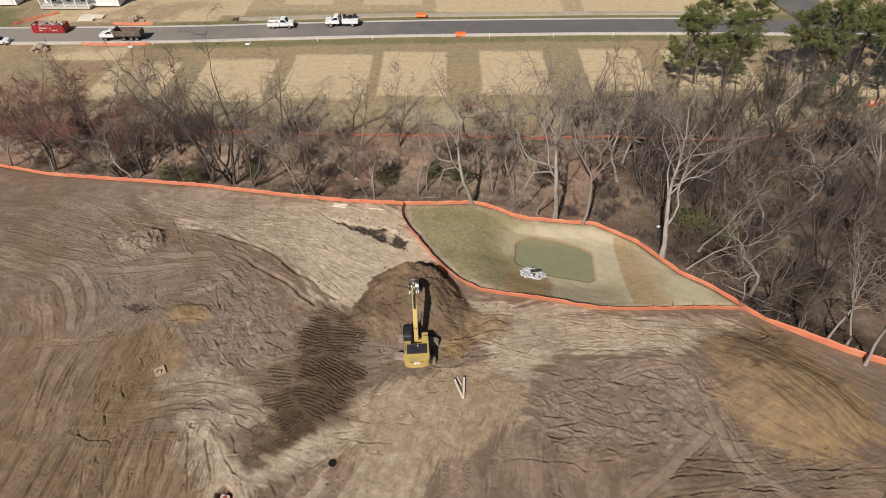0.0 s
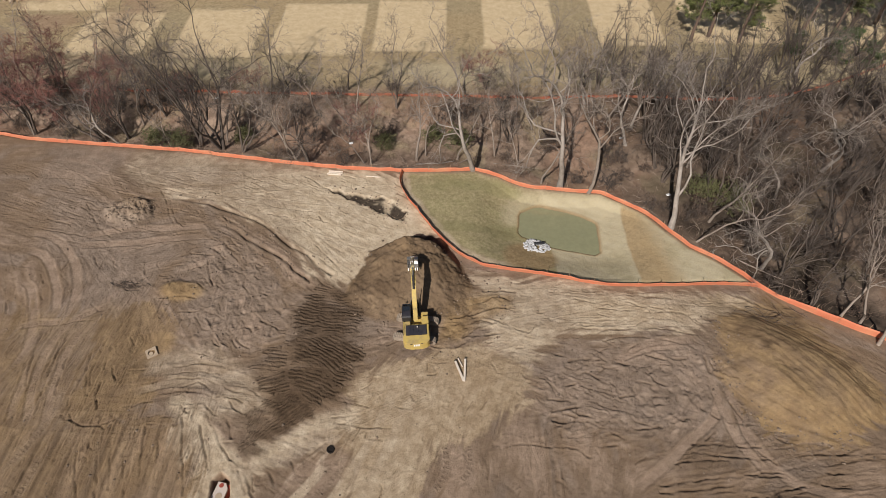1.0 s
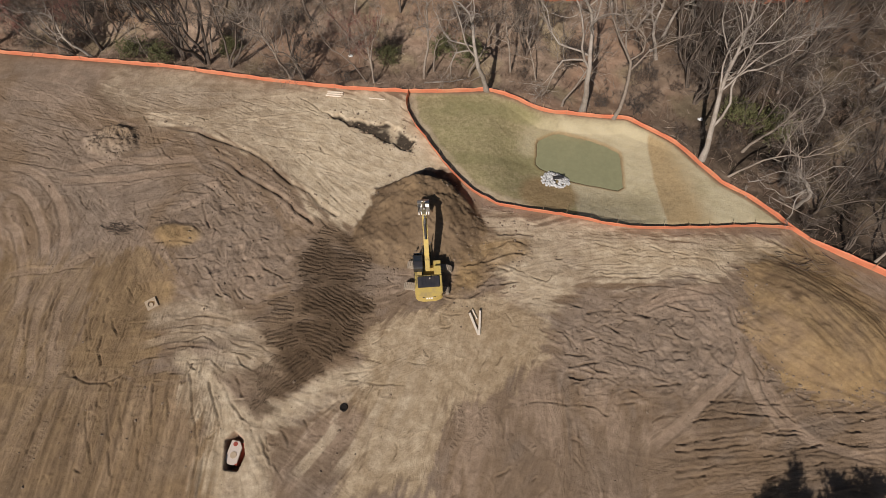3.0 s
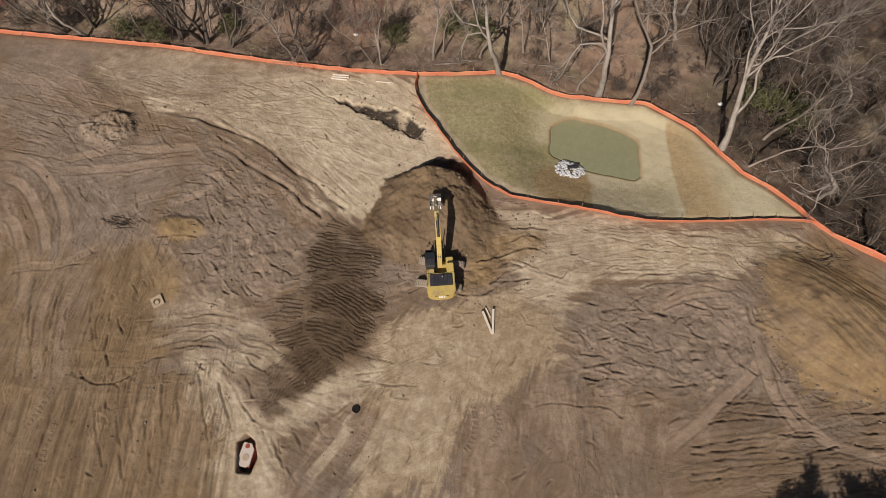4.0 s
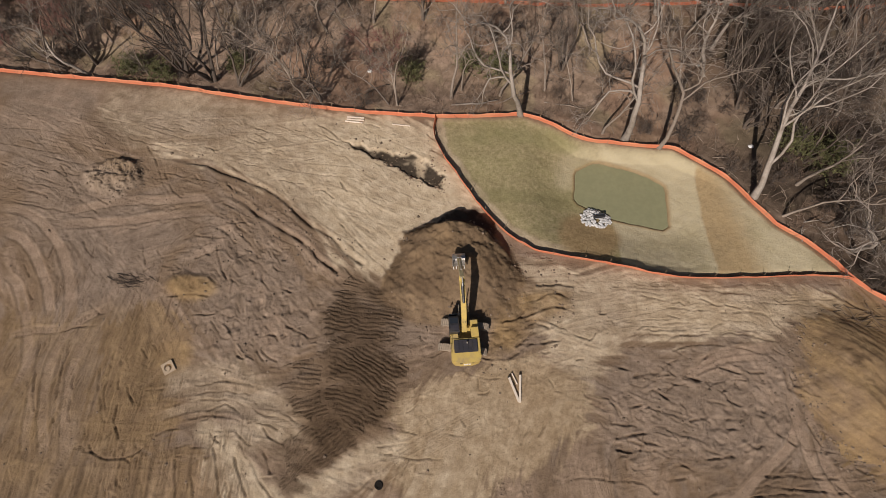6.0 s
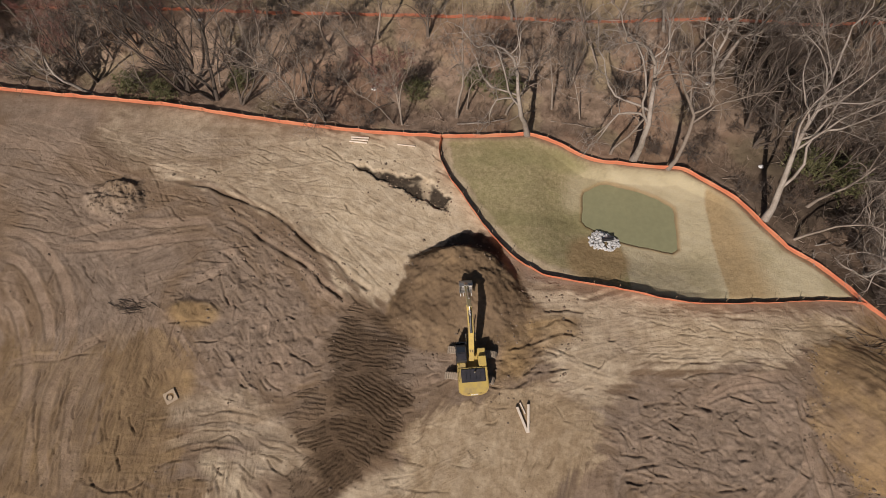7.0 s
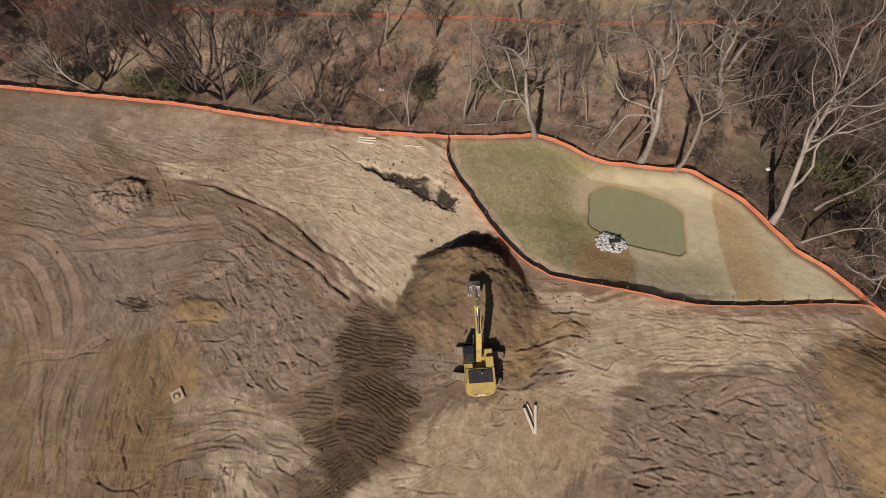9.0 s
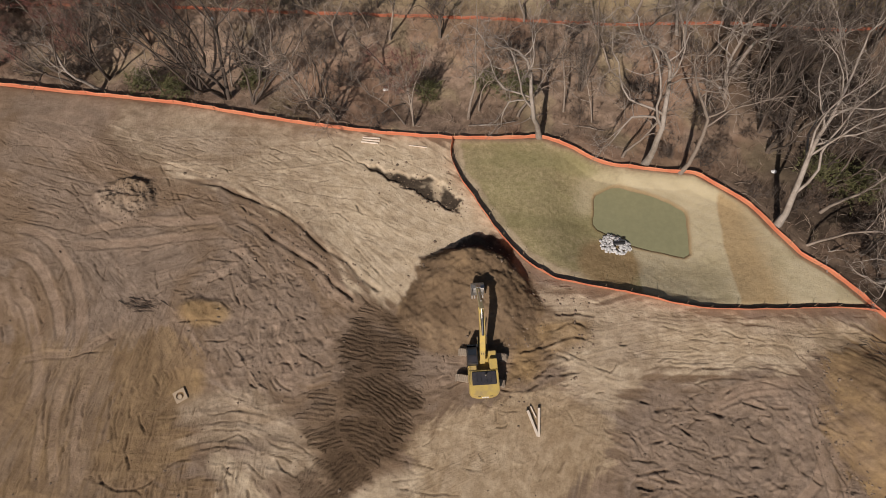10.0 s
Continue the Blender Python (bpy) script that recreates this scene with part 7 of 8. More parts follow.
def make_brush_pile(x, y, n, ln, label, name="brush_pile", wide=2.4, turn=-10):
    rnd = random.Random(n)
    paths = []
    for _ in range(n):
        a = radians(rnd.gauss(turn, 28))
        c = Vector((rnd.gauss(0, wide * 0.4), rnd.gauss(0, wide * 0.14), rnd.uniform(0.03, 0.3)))
        L = ln * rnd.uniform(0.3, 1)
        q = [c + Vector((math.cos(a), math.sin(a), rnd.gauss(0, 0.1))) * (L * (k / 3 - 0.5)) + Vector((rnd.gauss(0, 0.05), rnd.gauss(0, 0.05), 0)) for k in range(4)]
        r = rnd.uniform(0.015, 0.05)
        paths.append((q, [r, r * 0.9, r * 0.7, r * 0.4]))
    v, f = tubes(paths, 4)
    ob = tagged(new(name, mesh_from(name, v, f, [M_STICKS])), label, "brushwood", kind="stuff")
    ob.matrix_basis = pose(x, y, ground_z(x, y))


make_brush_pile(-35.9, 42.6, 30, 2.4, "loose pile of dark broken branches on bare soil")
make_brush_pile(34.8, 39.7, 40, 2.2, "dark roots and broken branches along the fill heap", wide=6, turn=-20)

# ---- the street beyond the woods ----
ROAD_MID = smooth_line([(-240, 118.0), (-150, 118.0), (-100, 118.2), (-60, 119.2), (-36, 120.8), (-12, 122.2), (20, 123.3), (46, 123.8), (80, 123.4), (150, 121.5), (260, 119)], 6)


def shifted(line, off):
    P = np.array(line)
    d = np.gradient(P, axis=0)
    d /= np.linalg.norm(d, axis=1)[:, None]
    return [tuple(p) for p in P + np.stack([-d[:, 1], d[:, 0]], 1) * off]


ROAD_Z = 0.30
ribbon("road", ROAD_MID, 7.0, ROAD_Z, M_ROAD_DUSTY, "grey asphalt street with tan tracked soil", "road", 0.6)
ribbon("side_road", [(82, 127.1), (80, 140), (77, 160), (72, 200)], 11, ROAD_Z + 0.004, M_ASPHALT, "dark asphalt side street", "road", 0.6)
ribbon("kerb_near", shifted(ROAD_MID, -3.75), 0.5, ROAD_Z + 0.12, M_KERB, "pale concrete kerb of the street", "kerb", 0.6)
ribbon("kerb_far", [p for p in shifted(ROAD_MID, 3.75) if p[0] < 75], 0.5, ROAD_Z + 0.12, M_KERB, "pale concrete kerb of the street", "kerb", 0.6)
ribbon("kerb_corner", [p for p in shifted(ROAD_MID, 3.75) if p[0] > 89], 0.5, ROAD_Z + 0.12, M_KERB, "pale concrete kerb of the street", "kerb", 0.6)
ribbon("pavement", [p for p in shifted(ROAD_MID, 7.2) if -48 < p[0] < 72], 1.4, ROAD_Z + 0.06, M_PATH, "pale concrete footpath beside the street", "pavement", 0.6)


def road_y(x):
    k = min(range(len(ROAD_MID)), key=lambda i: abs(ROAD_MID[i][0] - x))
    return ROAD_MID[k][1]




def wheel(parent, x, y, r=0.4, w=0.26):
    ty = solid("tyre", M_TYRE, parent, lambda bm: bm_ring(bm, (0, 0, 0), "y", r, r * 0.55, w), "black tyre")
    ty.matrix_basis = pose(x, y, r)
    solid("rim", M_RIM, ty, lambda bm: bm_cyl(bm, (0, -w * 0.35, 0), (0, w * 0.35, 0), r * 0.56), "grey wheel rim")
    return ty


def side_profile(bm, pts, y0, y1):
    """A side outline of (x, z) points drawn out from y0 to y1."""
    a = [bm.verts.new((x, y0, z)) for x, z in pts]
    b = [bm.verts.new((x, y1, z)) for x, z in pts]
    n = len(pts)
    for i in range(n):
        bm.faces.new((a[i], a[(i + 1) % n], b[(i + 1) % n], b[i]))
    bm.faces.new(a[::-1])
    bm.faces.new(b)


def make_cab(t, x0, scale=1.0, hood=1.35, width=1.95, base=0.55):
    """Hood and cab of a truck whose nose is at x0, heading to +x."""
    w = width / 2
    cab = solid("cab", M_WHITE, t, lambda bm: side_profile(bm, [(x0, base), (x0, base + 0.55), (x0 - 0.1, base + 0.68), (x0 - hood, base + 0.8), (x0 - hood - 0.55, base + 1.45), (x0 - hood - 1.5, base + 1.5), (x0 - hood - 1.75, base + 0.85), (x0 - hood - 1.75, base)], -w, w), "white cab", bevel=0.05)
    solid("windscreen", M_GLASS, cab, lambda bm: bm_box(bm, (x0 - hood - 0.26, 0, base + 1.15), (0.03, width * 0.84, 0.72), (0, -40, 0)), "dark windscreen")
    for s in (-1, 1):
        solid("side_window", M_GLASS, cab, lambda bm: side_profile(bm, [(x0 - hood - 0.30, base + 0.86), (x0 - hood - 0.68, base + 1.36), (x0 - hood - 1.42, base + 1.38), (x0 - hood - 1.5, base + 0.86)], s * (w + 0.006) - 0.006, s * (w + 0.006) + 0.006), "dark side window")
        solid("headlight", M_CHROME, cab, lambda bm: bm_box(bm, (x0 + 0.005, s * w * 0.76, base + 0.42), (0.04, 0.3, 0.18)), "headlight")
        solid("mirror", M_BLACK, cab, lambda bm: bm_box(bm, (x0 - hood - 0.35, s * (w + 0.16), base + 0.98), (0.1, 0.22, 0.28)), "black side mirror")
    solid("grille", M_BLACK, cab, lambda bm: bm_box(bm, (x0 + 0.01, 0, base + 0.38), (0.04, width * 0.5, 0.34)), "black grille")
    solid("bumper", M_BLACK, cab, lambda bm: bm_box(bm, (x0 + 0.08, 0, base - 0.02), (0.18, width, 0.22)), "black bumper", bevel=0.02)
    return cab


def make_pickup(at):
    t = thing("pickup_truck", "white utility pickup truck parked on the street", "truck", at=at)
    make_cab(t, 2.8, hood=1.2)
    solid("chassis", M_BLACK, t, lambda bm: bm_box(bm, (-0.2, 0, 0.52), (5.4, 1.3, 0.2)))
    bed = solid("bed", M_WHITE, t, lambda bm: (bm_box(bm, (-1.55, 0, 0.62), (2.5, 1.98, 0.12)), bm_box(bm, (-1.55, -0.86, 0.95), (2.5, 0.28, 0.62)), bm_box(bm, (-1.55, 0.86, 0.95), (2.5, 0.28, 0.62)), bm_box(bm, (-2.76, 0, 0.92), (0.08, 1.9, 0.5))), "white service bed", bevel=0.025)
    for s in (-1, 1):
        for k in range(3):
            solid("locker_door", M_WHITE, bed, lambda bm: bm_box(bm, (-2.35 + 0.8 * k, s * 1.0, 0.96), (0.7, 0.02, 0.46)), "toolbox door")
    solid("rack", M_WHITE, t, lambda bm: [bm_cyl(bm, (x, s * 0.85, 1.25), (x, s * 0.85, 1.75), 0.03, n=6) for x in (-0.5, -2.6) for s in (-1, 1)] + [bm_cyl(bm, (-0.5, s * 0.85, 1.75), (-2.6, s * 0.85, 1.75), 0.03, n=6) for s in (-1, 1)], "white ladder rack")
    solid("load", M_DEBRIS, t, lambda bm: (bm_box(bm, (-1.0, 0.1, 0.95), (0.7, 0.6, 0.5)), bm_box(bm, (-2.0, -0.1, 0.9), (0.8, 0.7, 0.4), (0, 0, 20))), "tools in the bed", bevel=0.03)
    for x in (1.85, -1.75):
        for s in (-1, 1):
            wheel(t, x, s * 0.86)


def make_service_truck(at):
    t = thing("service_truck", "white service truck with toolbox body and hoses on the street", "truck", at=at)
    make_cab(t, 3.6, hood=1.3, width=2.2, base=0.75)
    solid("chassis", M_BLACK, t, lambda bm: bm_box(bm, (-0.3, 0, 0.68), (7.0, 1.3, 0.22)))
    body = solid("body", M_WHITE, t, lambda bm: (bm_box(bm, (-1.75, 0, 1.25), (3.5, 2.3, 0.95))), "white toolbox body", bevel=0.03)
    for s in (-1, 1):
        for k in range(4):
            solid("locker_door", M_WHITE, body, lambda bm: bm_box(bm, (-3.05 + 0.87 * k, s * 1.16, 1.28), (0.78, 0.02, 0.78)), "toolbox door")
    for x, sz in ((-0.6, (0.7, 1.0, 0.6)), (-1.7, (0.9, 1.2, 0.45)), (-2.8, (0.8, 0.9, 0.65))):
        solid("equipment", M_BLACK, body, lambda bm: bm_box(bm, (x, 0.1, 1.73 + sz[2] / 2), sz), "dark machine on top", bevel=0.04)
    solid("crane_post", M_BLACK, body, lambda bm: (bm_cyl(bm, (0.25, -0.5, 0.9), (0.25, -0.5, 2.5), 0.08), bm_cyl(bm, (0.25, 0.5, 0.9), (0.25, 0.5, 2.4), 0.08)), "dark posts behind the cab")
    for x in (2.5, -2.2):
        for s in (-1, 1):
            wheel(t, x, s * 0.95, 0.48, 0.3)


def make_dump_truck(at):
    t = thing("dump_truck", "white-cab dump truck with muddy open tipper body", "truck", at=at)
    make_cab(t, 4.9, hood=1.6, width=2.3, base=0.95)
    solid("chassis", M_BLACK, t, lambda bm: bm_box(bm, (0, 0, 0.85), (9.4, 1.2, 0.28)))

    def tipper(bm):
        bm_box(bm, (-1.9, 0, 1.25), (5.8, 2.4, 0.12))
        for s in (-1, 1):
            bm_box(bm, (-1.9, s * 1.16, 1.85), (5.8, 0.08, 1.2))
        bm_box(bm, (0.98, 0, 2.0), (0.08, 2.4, 1.6))
        bm_box(bm, (-4.78, 0, 1.85), (0.08, 2.4, 1.2))
    tb = solid("tipper_body", M_TIPPER, t, tipper, "muddy grey-brown tipper body", bevel=0.015)
    for s in (-1, 1):
        for k in range(6):
            solid("side_rib", M_TIPPER, tb, lambda bm: bm_box(bm, (-4.4 + k * 1.0, s * 1.23, 1.85), (0.12, 0.08, 1.15)), "upright rib")
    solid("load", M_CLAY_RED, tb, lambda bm: bm_box(bm, (-1.9, 0, 1.5), (5.6, 2.2, 0.4), taper=0.6), "brown soil in the body")
    solid("stack", M_CHROME, t, lambda bm: [bm_cyl(bm, (1.35, s * 1.0, 1.2), (1.35, s * 1.0, 3.2), 0.09) for s in (-1, 1)], "chrome exhaust stacks")
    for x in (3.7, -0.6, -2.3, -3.6):
        for s in (-1, 1):
            wheel(t, x, s * 1.0, 0.52, 0.4)


def make_car(at):
    t = thing("parked_car", "silver-white saloon car parked beside the street", "car", at=at)
    body = solid("body", M_WHITE, t, lambda bm: side_profile(bm, [(-2.3, 0.35), (-2.3, 0.85), (-1.7, 0.98), (-1.0, 1.42), (0.3, 1.45), (1.1, 0.98), (2.1, 0.85), (2.3, 0.6), (2.3, 0.35)], -0.88, 0.88), "pale body", bevel=0.05)
    for s in (-1, 1):
        solid("side_window", M_GLASS, body, lambda bm: side_profile(bm, [(-1.35, 1.0), (-0.9, 1.34), (0.22, 1.36), (0.85, 1.0)], s * 0.886 - 0.006, s * 0.886 + 0.006), "dark side window")
    solid("windscreen", M_GLASS, body, lambda bm: bm_box(bm, (0.72, 0, 1.22), (0.03, 1.5, 0.86), (0, -59, 0)), "dark windscreen")
    solid("rear_window", M_GLASS, body, lambda bm: bm_box(bm, (-1.36, 0, 1.21), (0.03, 1.5, 0.76), (0, 57, 0)), "dark rear window")
    for x in (1.45, -1.4):
        for s in (-1, 1):
            wheel(t, x, s * 0.8, 0.33, 0.22)


def make_dumpster(at):
    t = thing("dumpster", "red steel roll-off dumpster full of building debris", "dumpster", at=at)

    def shell(bm):
        bm_box(bm, (0, 0, 0.2), (6.9, 2.4, 0.1))
        for s in (-1, 1):
            bm_box(bm, (0, s * 1.17, 1.0), (6.9, 0.08, 1.6))
            bm_box(bm, (s * 3.42, 0, 1.0), (0.08, 2.4, 1.6))
    sh = solid("shell", M_RED, t, shell, bevel=0.01)
    for s in (-1, 1):
        for k in range(10):
            solid("rib", M_RED, sh, lambda bm: bm_box(bm, (-3.1 + k * 0.69, s * 1.25, 0.98), (0.1, 0.09, 1.5)), "upright rib")
    for x, z in ((-1.5, 1.25), (-1.05, 1.25), (-0.6, 1.25), (-0.15, 1.25), (-1.7, 0.75), (-1.3, 0.75), (0.9, 0.75), (1.35, 0.75), (1.8, 0.75)):
        solid("sign_bar", M_WHITE, sh, lambda bm: bm_box(bm, (x, -1.30, z), (0.28, 0.02, 0.2)), "white bar of a sign")
    rnd = random.Random(3)

    def junk(bm):
        for _ in range(60):
            bm_box(bm, (rnd.uniform(-3.1, 3.1), rnd.uniform(-0.95, 0.95), rnd.uniform(1.2, 1.95)), (rnd.uniform(0.3, 1.4), rnd.uniform(0.1, 0.6), rnd.uniform(0.05, 0.4)), (rnd.uniform(-25, 25), rnd.uniform(-25, 25), rnd.uniform(0, 180)))
    ob = solid("debris", M_DEBRIS, t, junk, "mixed pale building debris")
    ob["kind"] = "stuff"


make_dumpster(pose(-86.2, 120.3, ROAD_Z, 0, 0, 0))
make_dump_truck(pose(-69.0, 116.3, ROAD_Z, 0, 0, 181) @ Matrix.Scale(0.9, 4))
make_pickup(pose(-37.0, 122.6, ROAD_Z, 0, 0, 3))
make_service_truck(pose(-23.8, 123.6, ROAD_Z, 0, 0, 182))
make_car(pose(-94.5, 114.3, 0.15, 0, 0, 12))


# ---- houses ----
def make_house(at, wide, deep, garage, label):
    t = thing("house", label, "house", at=at)
    walls = solid("wall", M_SIDING, t, lambda bm: bm_box(bm, (0, deep / 2, 3.0), (wide, deep, 6.0)), "white clapboard walls")
    for k in range(1, 24):
        solid("clapboard", M_SIDING, walls, lambda bm: bm_box(bm, (0, -0.015, 0.25 * k), (wide + 0.02, 0.03, 0.025)))
    roof = solid("roof", M_ROOF, t, lambda bm: bm_profile(bm, [(-0.6, 5.9), (deep + 0.6, 5.9), (deep + 0.6, 6.05), (deep / 2, 9.2), (-0.6, 6.05)], -wide / 2 - 0.4, wide / 2 + 0.4), "grey shingle roof")
    for x in (-wide * 0.3, 0.0, wide * 0.3):
        for z in (1.55, 4.4):
            w = solid("window", M_WHITE, t, lambda bm: bm_box(bm, (x, -0.03, z), (1.15, 0.1, 1.6)), "white-framed sash window")
            solid("pane", M_GLASS, w, lambda bm: bm_box(bm, (x, -0.09, z + 0.36), (0.95, 0.02, 0.62)), "dark pane")
            solid("pane", M_GLASS, w, lambda bm: bm_box(bm, (x, -0.09, z - 0.36), (0.95, 0.02, 0.62)), "dark pane")
    if garage:
        g = solid("garage", M_SIDING, t, lambda bm: bm_box(bm, (wide / 2 + 3.1, deep / 2 - 0.6, 2.0), (6.2, deep, 4.0)), "white garage wing")
        solid("garage_door", M_WHITE, g, lambda bm: bm_box(bm, (wide / 2 + 3.1, -0.65, 1.2), (4.8, 0.08, 2.3)), "white garage door", bevel=0.02)
        solid("garage_roof", M_ROOF, g, lambda bm: bm_profile(bm, [(-1.1, 3.9), (deep - 0.2, 3.9), (deep / 2 - 0.6, 6.2)], wide / 2, wide / 2 + 6.5), "grey shingle roof")
    po = solid("porch_floor", M_KERB, t, lambda bm: bm_box(bm, (0, -1.2, 0.25), (wide, 2.4, 0.5)), "pale porch floor", bevel=0.02)
    solid("porch_roof", M_ROOF, t, lambda bm: bm_profile(bm, [(-2.7, 2.75), (0.0, 2.75), (0.0, 3.6), (-2.7, 2.95)], -wide / 2 - 0.2, wide / 2 + 0.2), "grey porch roof")
    for k in range(5):
        solid("porch_post", M_WHITE, po, lambda bm: bm_box(bm, (-wide / 2 + 0.2 + k * (wide - 0.4) / 4, -2.2, 1.62), (0.2, 0.2, 2.26)), "white porch post")
    for k in range(4):
        x = -wide / 2 + 0.2 + (k + 0.5) * (wide - 0.4) / 4
        if k != 1:
            solid("railing", M_WHITE, po, lambda bm: [bm_box(bm, (x, -2.2, z), ((wide - 0.4) / 4 - 0.2, 0.06, 0.07)) for z in (0.7, 1.35)] + [bm_box(bm, (x + (j - 3.5) * 0.25, -2.2, 1.02), (0.04, 0.04, 0.62)) for j in range(8)], "white railing")


make_house(pose(-89.6, 135.2, 0.2), 11.5, 9, True, "new white clapboard house with a front porch and garage")
make_house(pose(-114, 135.8, 0.2), 11, 9, True, "white clapboard house at the end of the street")
make_stack(-81.5, 128.6, 5, 5.2, 0.3, 0.25, 0.08, 3, "pale lumber stacked in front of the new house", "lumber_stack")
make_stack(-82.0, 126.9, 4, 3.4, 0.3, 0.22, 0.06, 2, "pale lumber stacked in front of the new house", "lumber_stack")


# ---- odds and ends along the street ----
def make_barrel(x, y, z=0.0):
    t = thing("traffic_barrel", "orange plastic traffic barrel lying by the street", "barrel", "traffic barrels", at=pose(x, y, z))
    solid("drum", M_ORANGE_PLASTIC, t, lambda bm: (bm_cyl(bm, (0, 0, 0.05), (0, 0, 1.0), 0.3, 0.24, 16), bm_cyl(bm, (0, 0, 0), (0, 0, 0.07), 0.36, n=16)))
    for z0 in (0.35, 0.65):
        solid("stripe", M_WHITE, t, lambda bm: bm_ring(bm, (0, 0, z0 + 0.06), "z", 0.30, 0.26, 0.12, 16), "white reflective stripe")


def make_barrier(x, y, z, turn, ln=2.0):
    t = thing("orange_barrier", "orange plastic barrier section by the street", "barrier", "orange barriers", at=pose(x, y, z, 0, 0, turn))
    solid("body", M_ORANGE_PLASTIC, t, lambda bm: bm_profile(bm, [(-0.28, 0), (0.28, 0), (0.2, 0.25), (0.09, 0.45), (0.09, 0.85), (-0.09, 0.85), (-0.09, 0.45), (-0.2, 0.25)], -ln / 2, ln / 2), bevel=0.02)


make_barrier(-6.9, 128.2, 0.4, 2, 2.4)
make_barrier(1.9, 118.9, 0.1, 4, 2.2)
make_barrier(75.0, 118.8, 0.2, -4, 3.0)
make_barrel(73.6, 90.8, 0.1)
make_barrel(75.0, 91.2, 0.1)
make_fence("low_orange_fence", [(-77, 114.2), (-70, 114.0), (-63, 114.4)], "low orange fabric strip along the street kerb", 0.6, seed=8)
make_fence("low_orange_fence", [(-75, 124.6), (-69, 124.4), (-66, 124.6)], "low orange fabric strip along the street kerb", 0.6, seed=9)
make_fence("low_orange_fence", [(-97, 124.0), (-95, 126.5), (-90, 130.6)], "low orange fabric strip beside the lawn", 0.6, seed=10)
bm = bmesh.new()
bm_box(bm, (0, 0, 0.5), (0.09, 0.09, 1.1))
stake = finish(bm, "stake", M_WHITE)
for k, x in enumerate((-62, -42, -28, -16.5, -1.8, 8, 21.5, 34, 45.5, 57)):
    t = thing("marker_stake", "thin white lot marker stake in the verge", "stake", "marker stakes", at=pose(x, road_y(x) - 5.2, 0.1, 3, -4, 0))
    part("stake", stake, t)
for x, y, s in ((-42.4, 114.6, 0.8), (-66.5, 113.2, 0.9), (-14.5, 70.3, 0.5), (-36.3, 79.6, 0.55), (29.5, 60.5, 0.5), (24.8, 71.1, 0.45)):
    rnd = random.Random(int(x * 10))
    bm = bmesh.new()
    bmesh.ops.create_icosphere(bm, subdivisions=2, radius=0.5)
    for v in bm.verts:
        v.co = Vector((v.co.x, v.co.y * 0.7, v.co.z * 0.35)) * rnd.uniform(0.8, 1.15)
    ob = tagged(new("plastic_litter", finish(bm, "plastic_litter", M_TRASH)), "crumpled white plastic litter lying on the ground", "litter", "litter")
    ob.matrix_basis = pose(x, y, max(ground_z(x, y), -2.7) + 0.12) @ Matrix.Scale(s * 1.3, 4)
make_brush_pile(-47.5, 127.0, 60, 3.0, "brown brush pile beside the street", wide=2.4)


def make_rubble(x, y, label):
    rnd = random.Random(int(x))
    t = thing("rubble_heap", label, "rubble", at=pose(x, y, ground_z(x, y)))
    for k in range(26):
        bm = bmesh.new()
        bmesh.ops.create_icosphere(bm, subdivisions=1, radius=rnd.uniform(0.25, 0.6))
        for v in bm.verts:
            v.co *= rnd.uniform(0.75, 1.2)
        ob = part("chunk", finish(bm, "chunk", M_CONCRETE), t)
        r = rnd.random()
        a = rnd.uniform(0, 6.28)
        ob.matrix_basis = pose(2.0 * r * math.cos(a), 1.5 * r * math.sin(a), 0.9 * (1 - r) + 0.1)


make_rubble(-71.0, 127.0, "heap of grey concrete rubble beside the street")
make_rubble(-84.5, 112.0, "heap of pale broken concrete and soil")

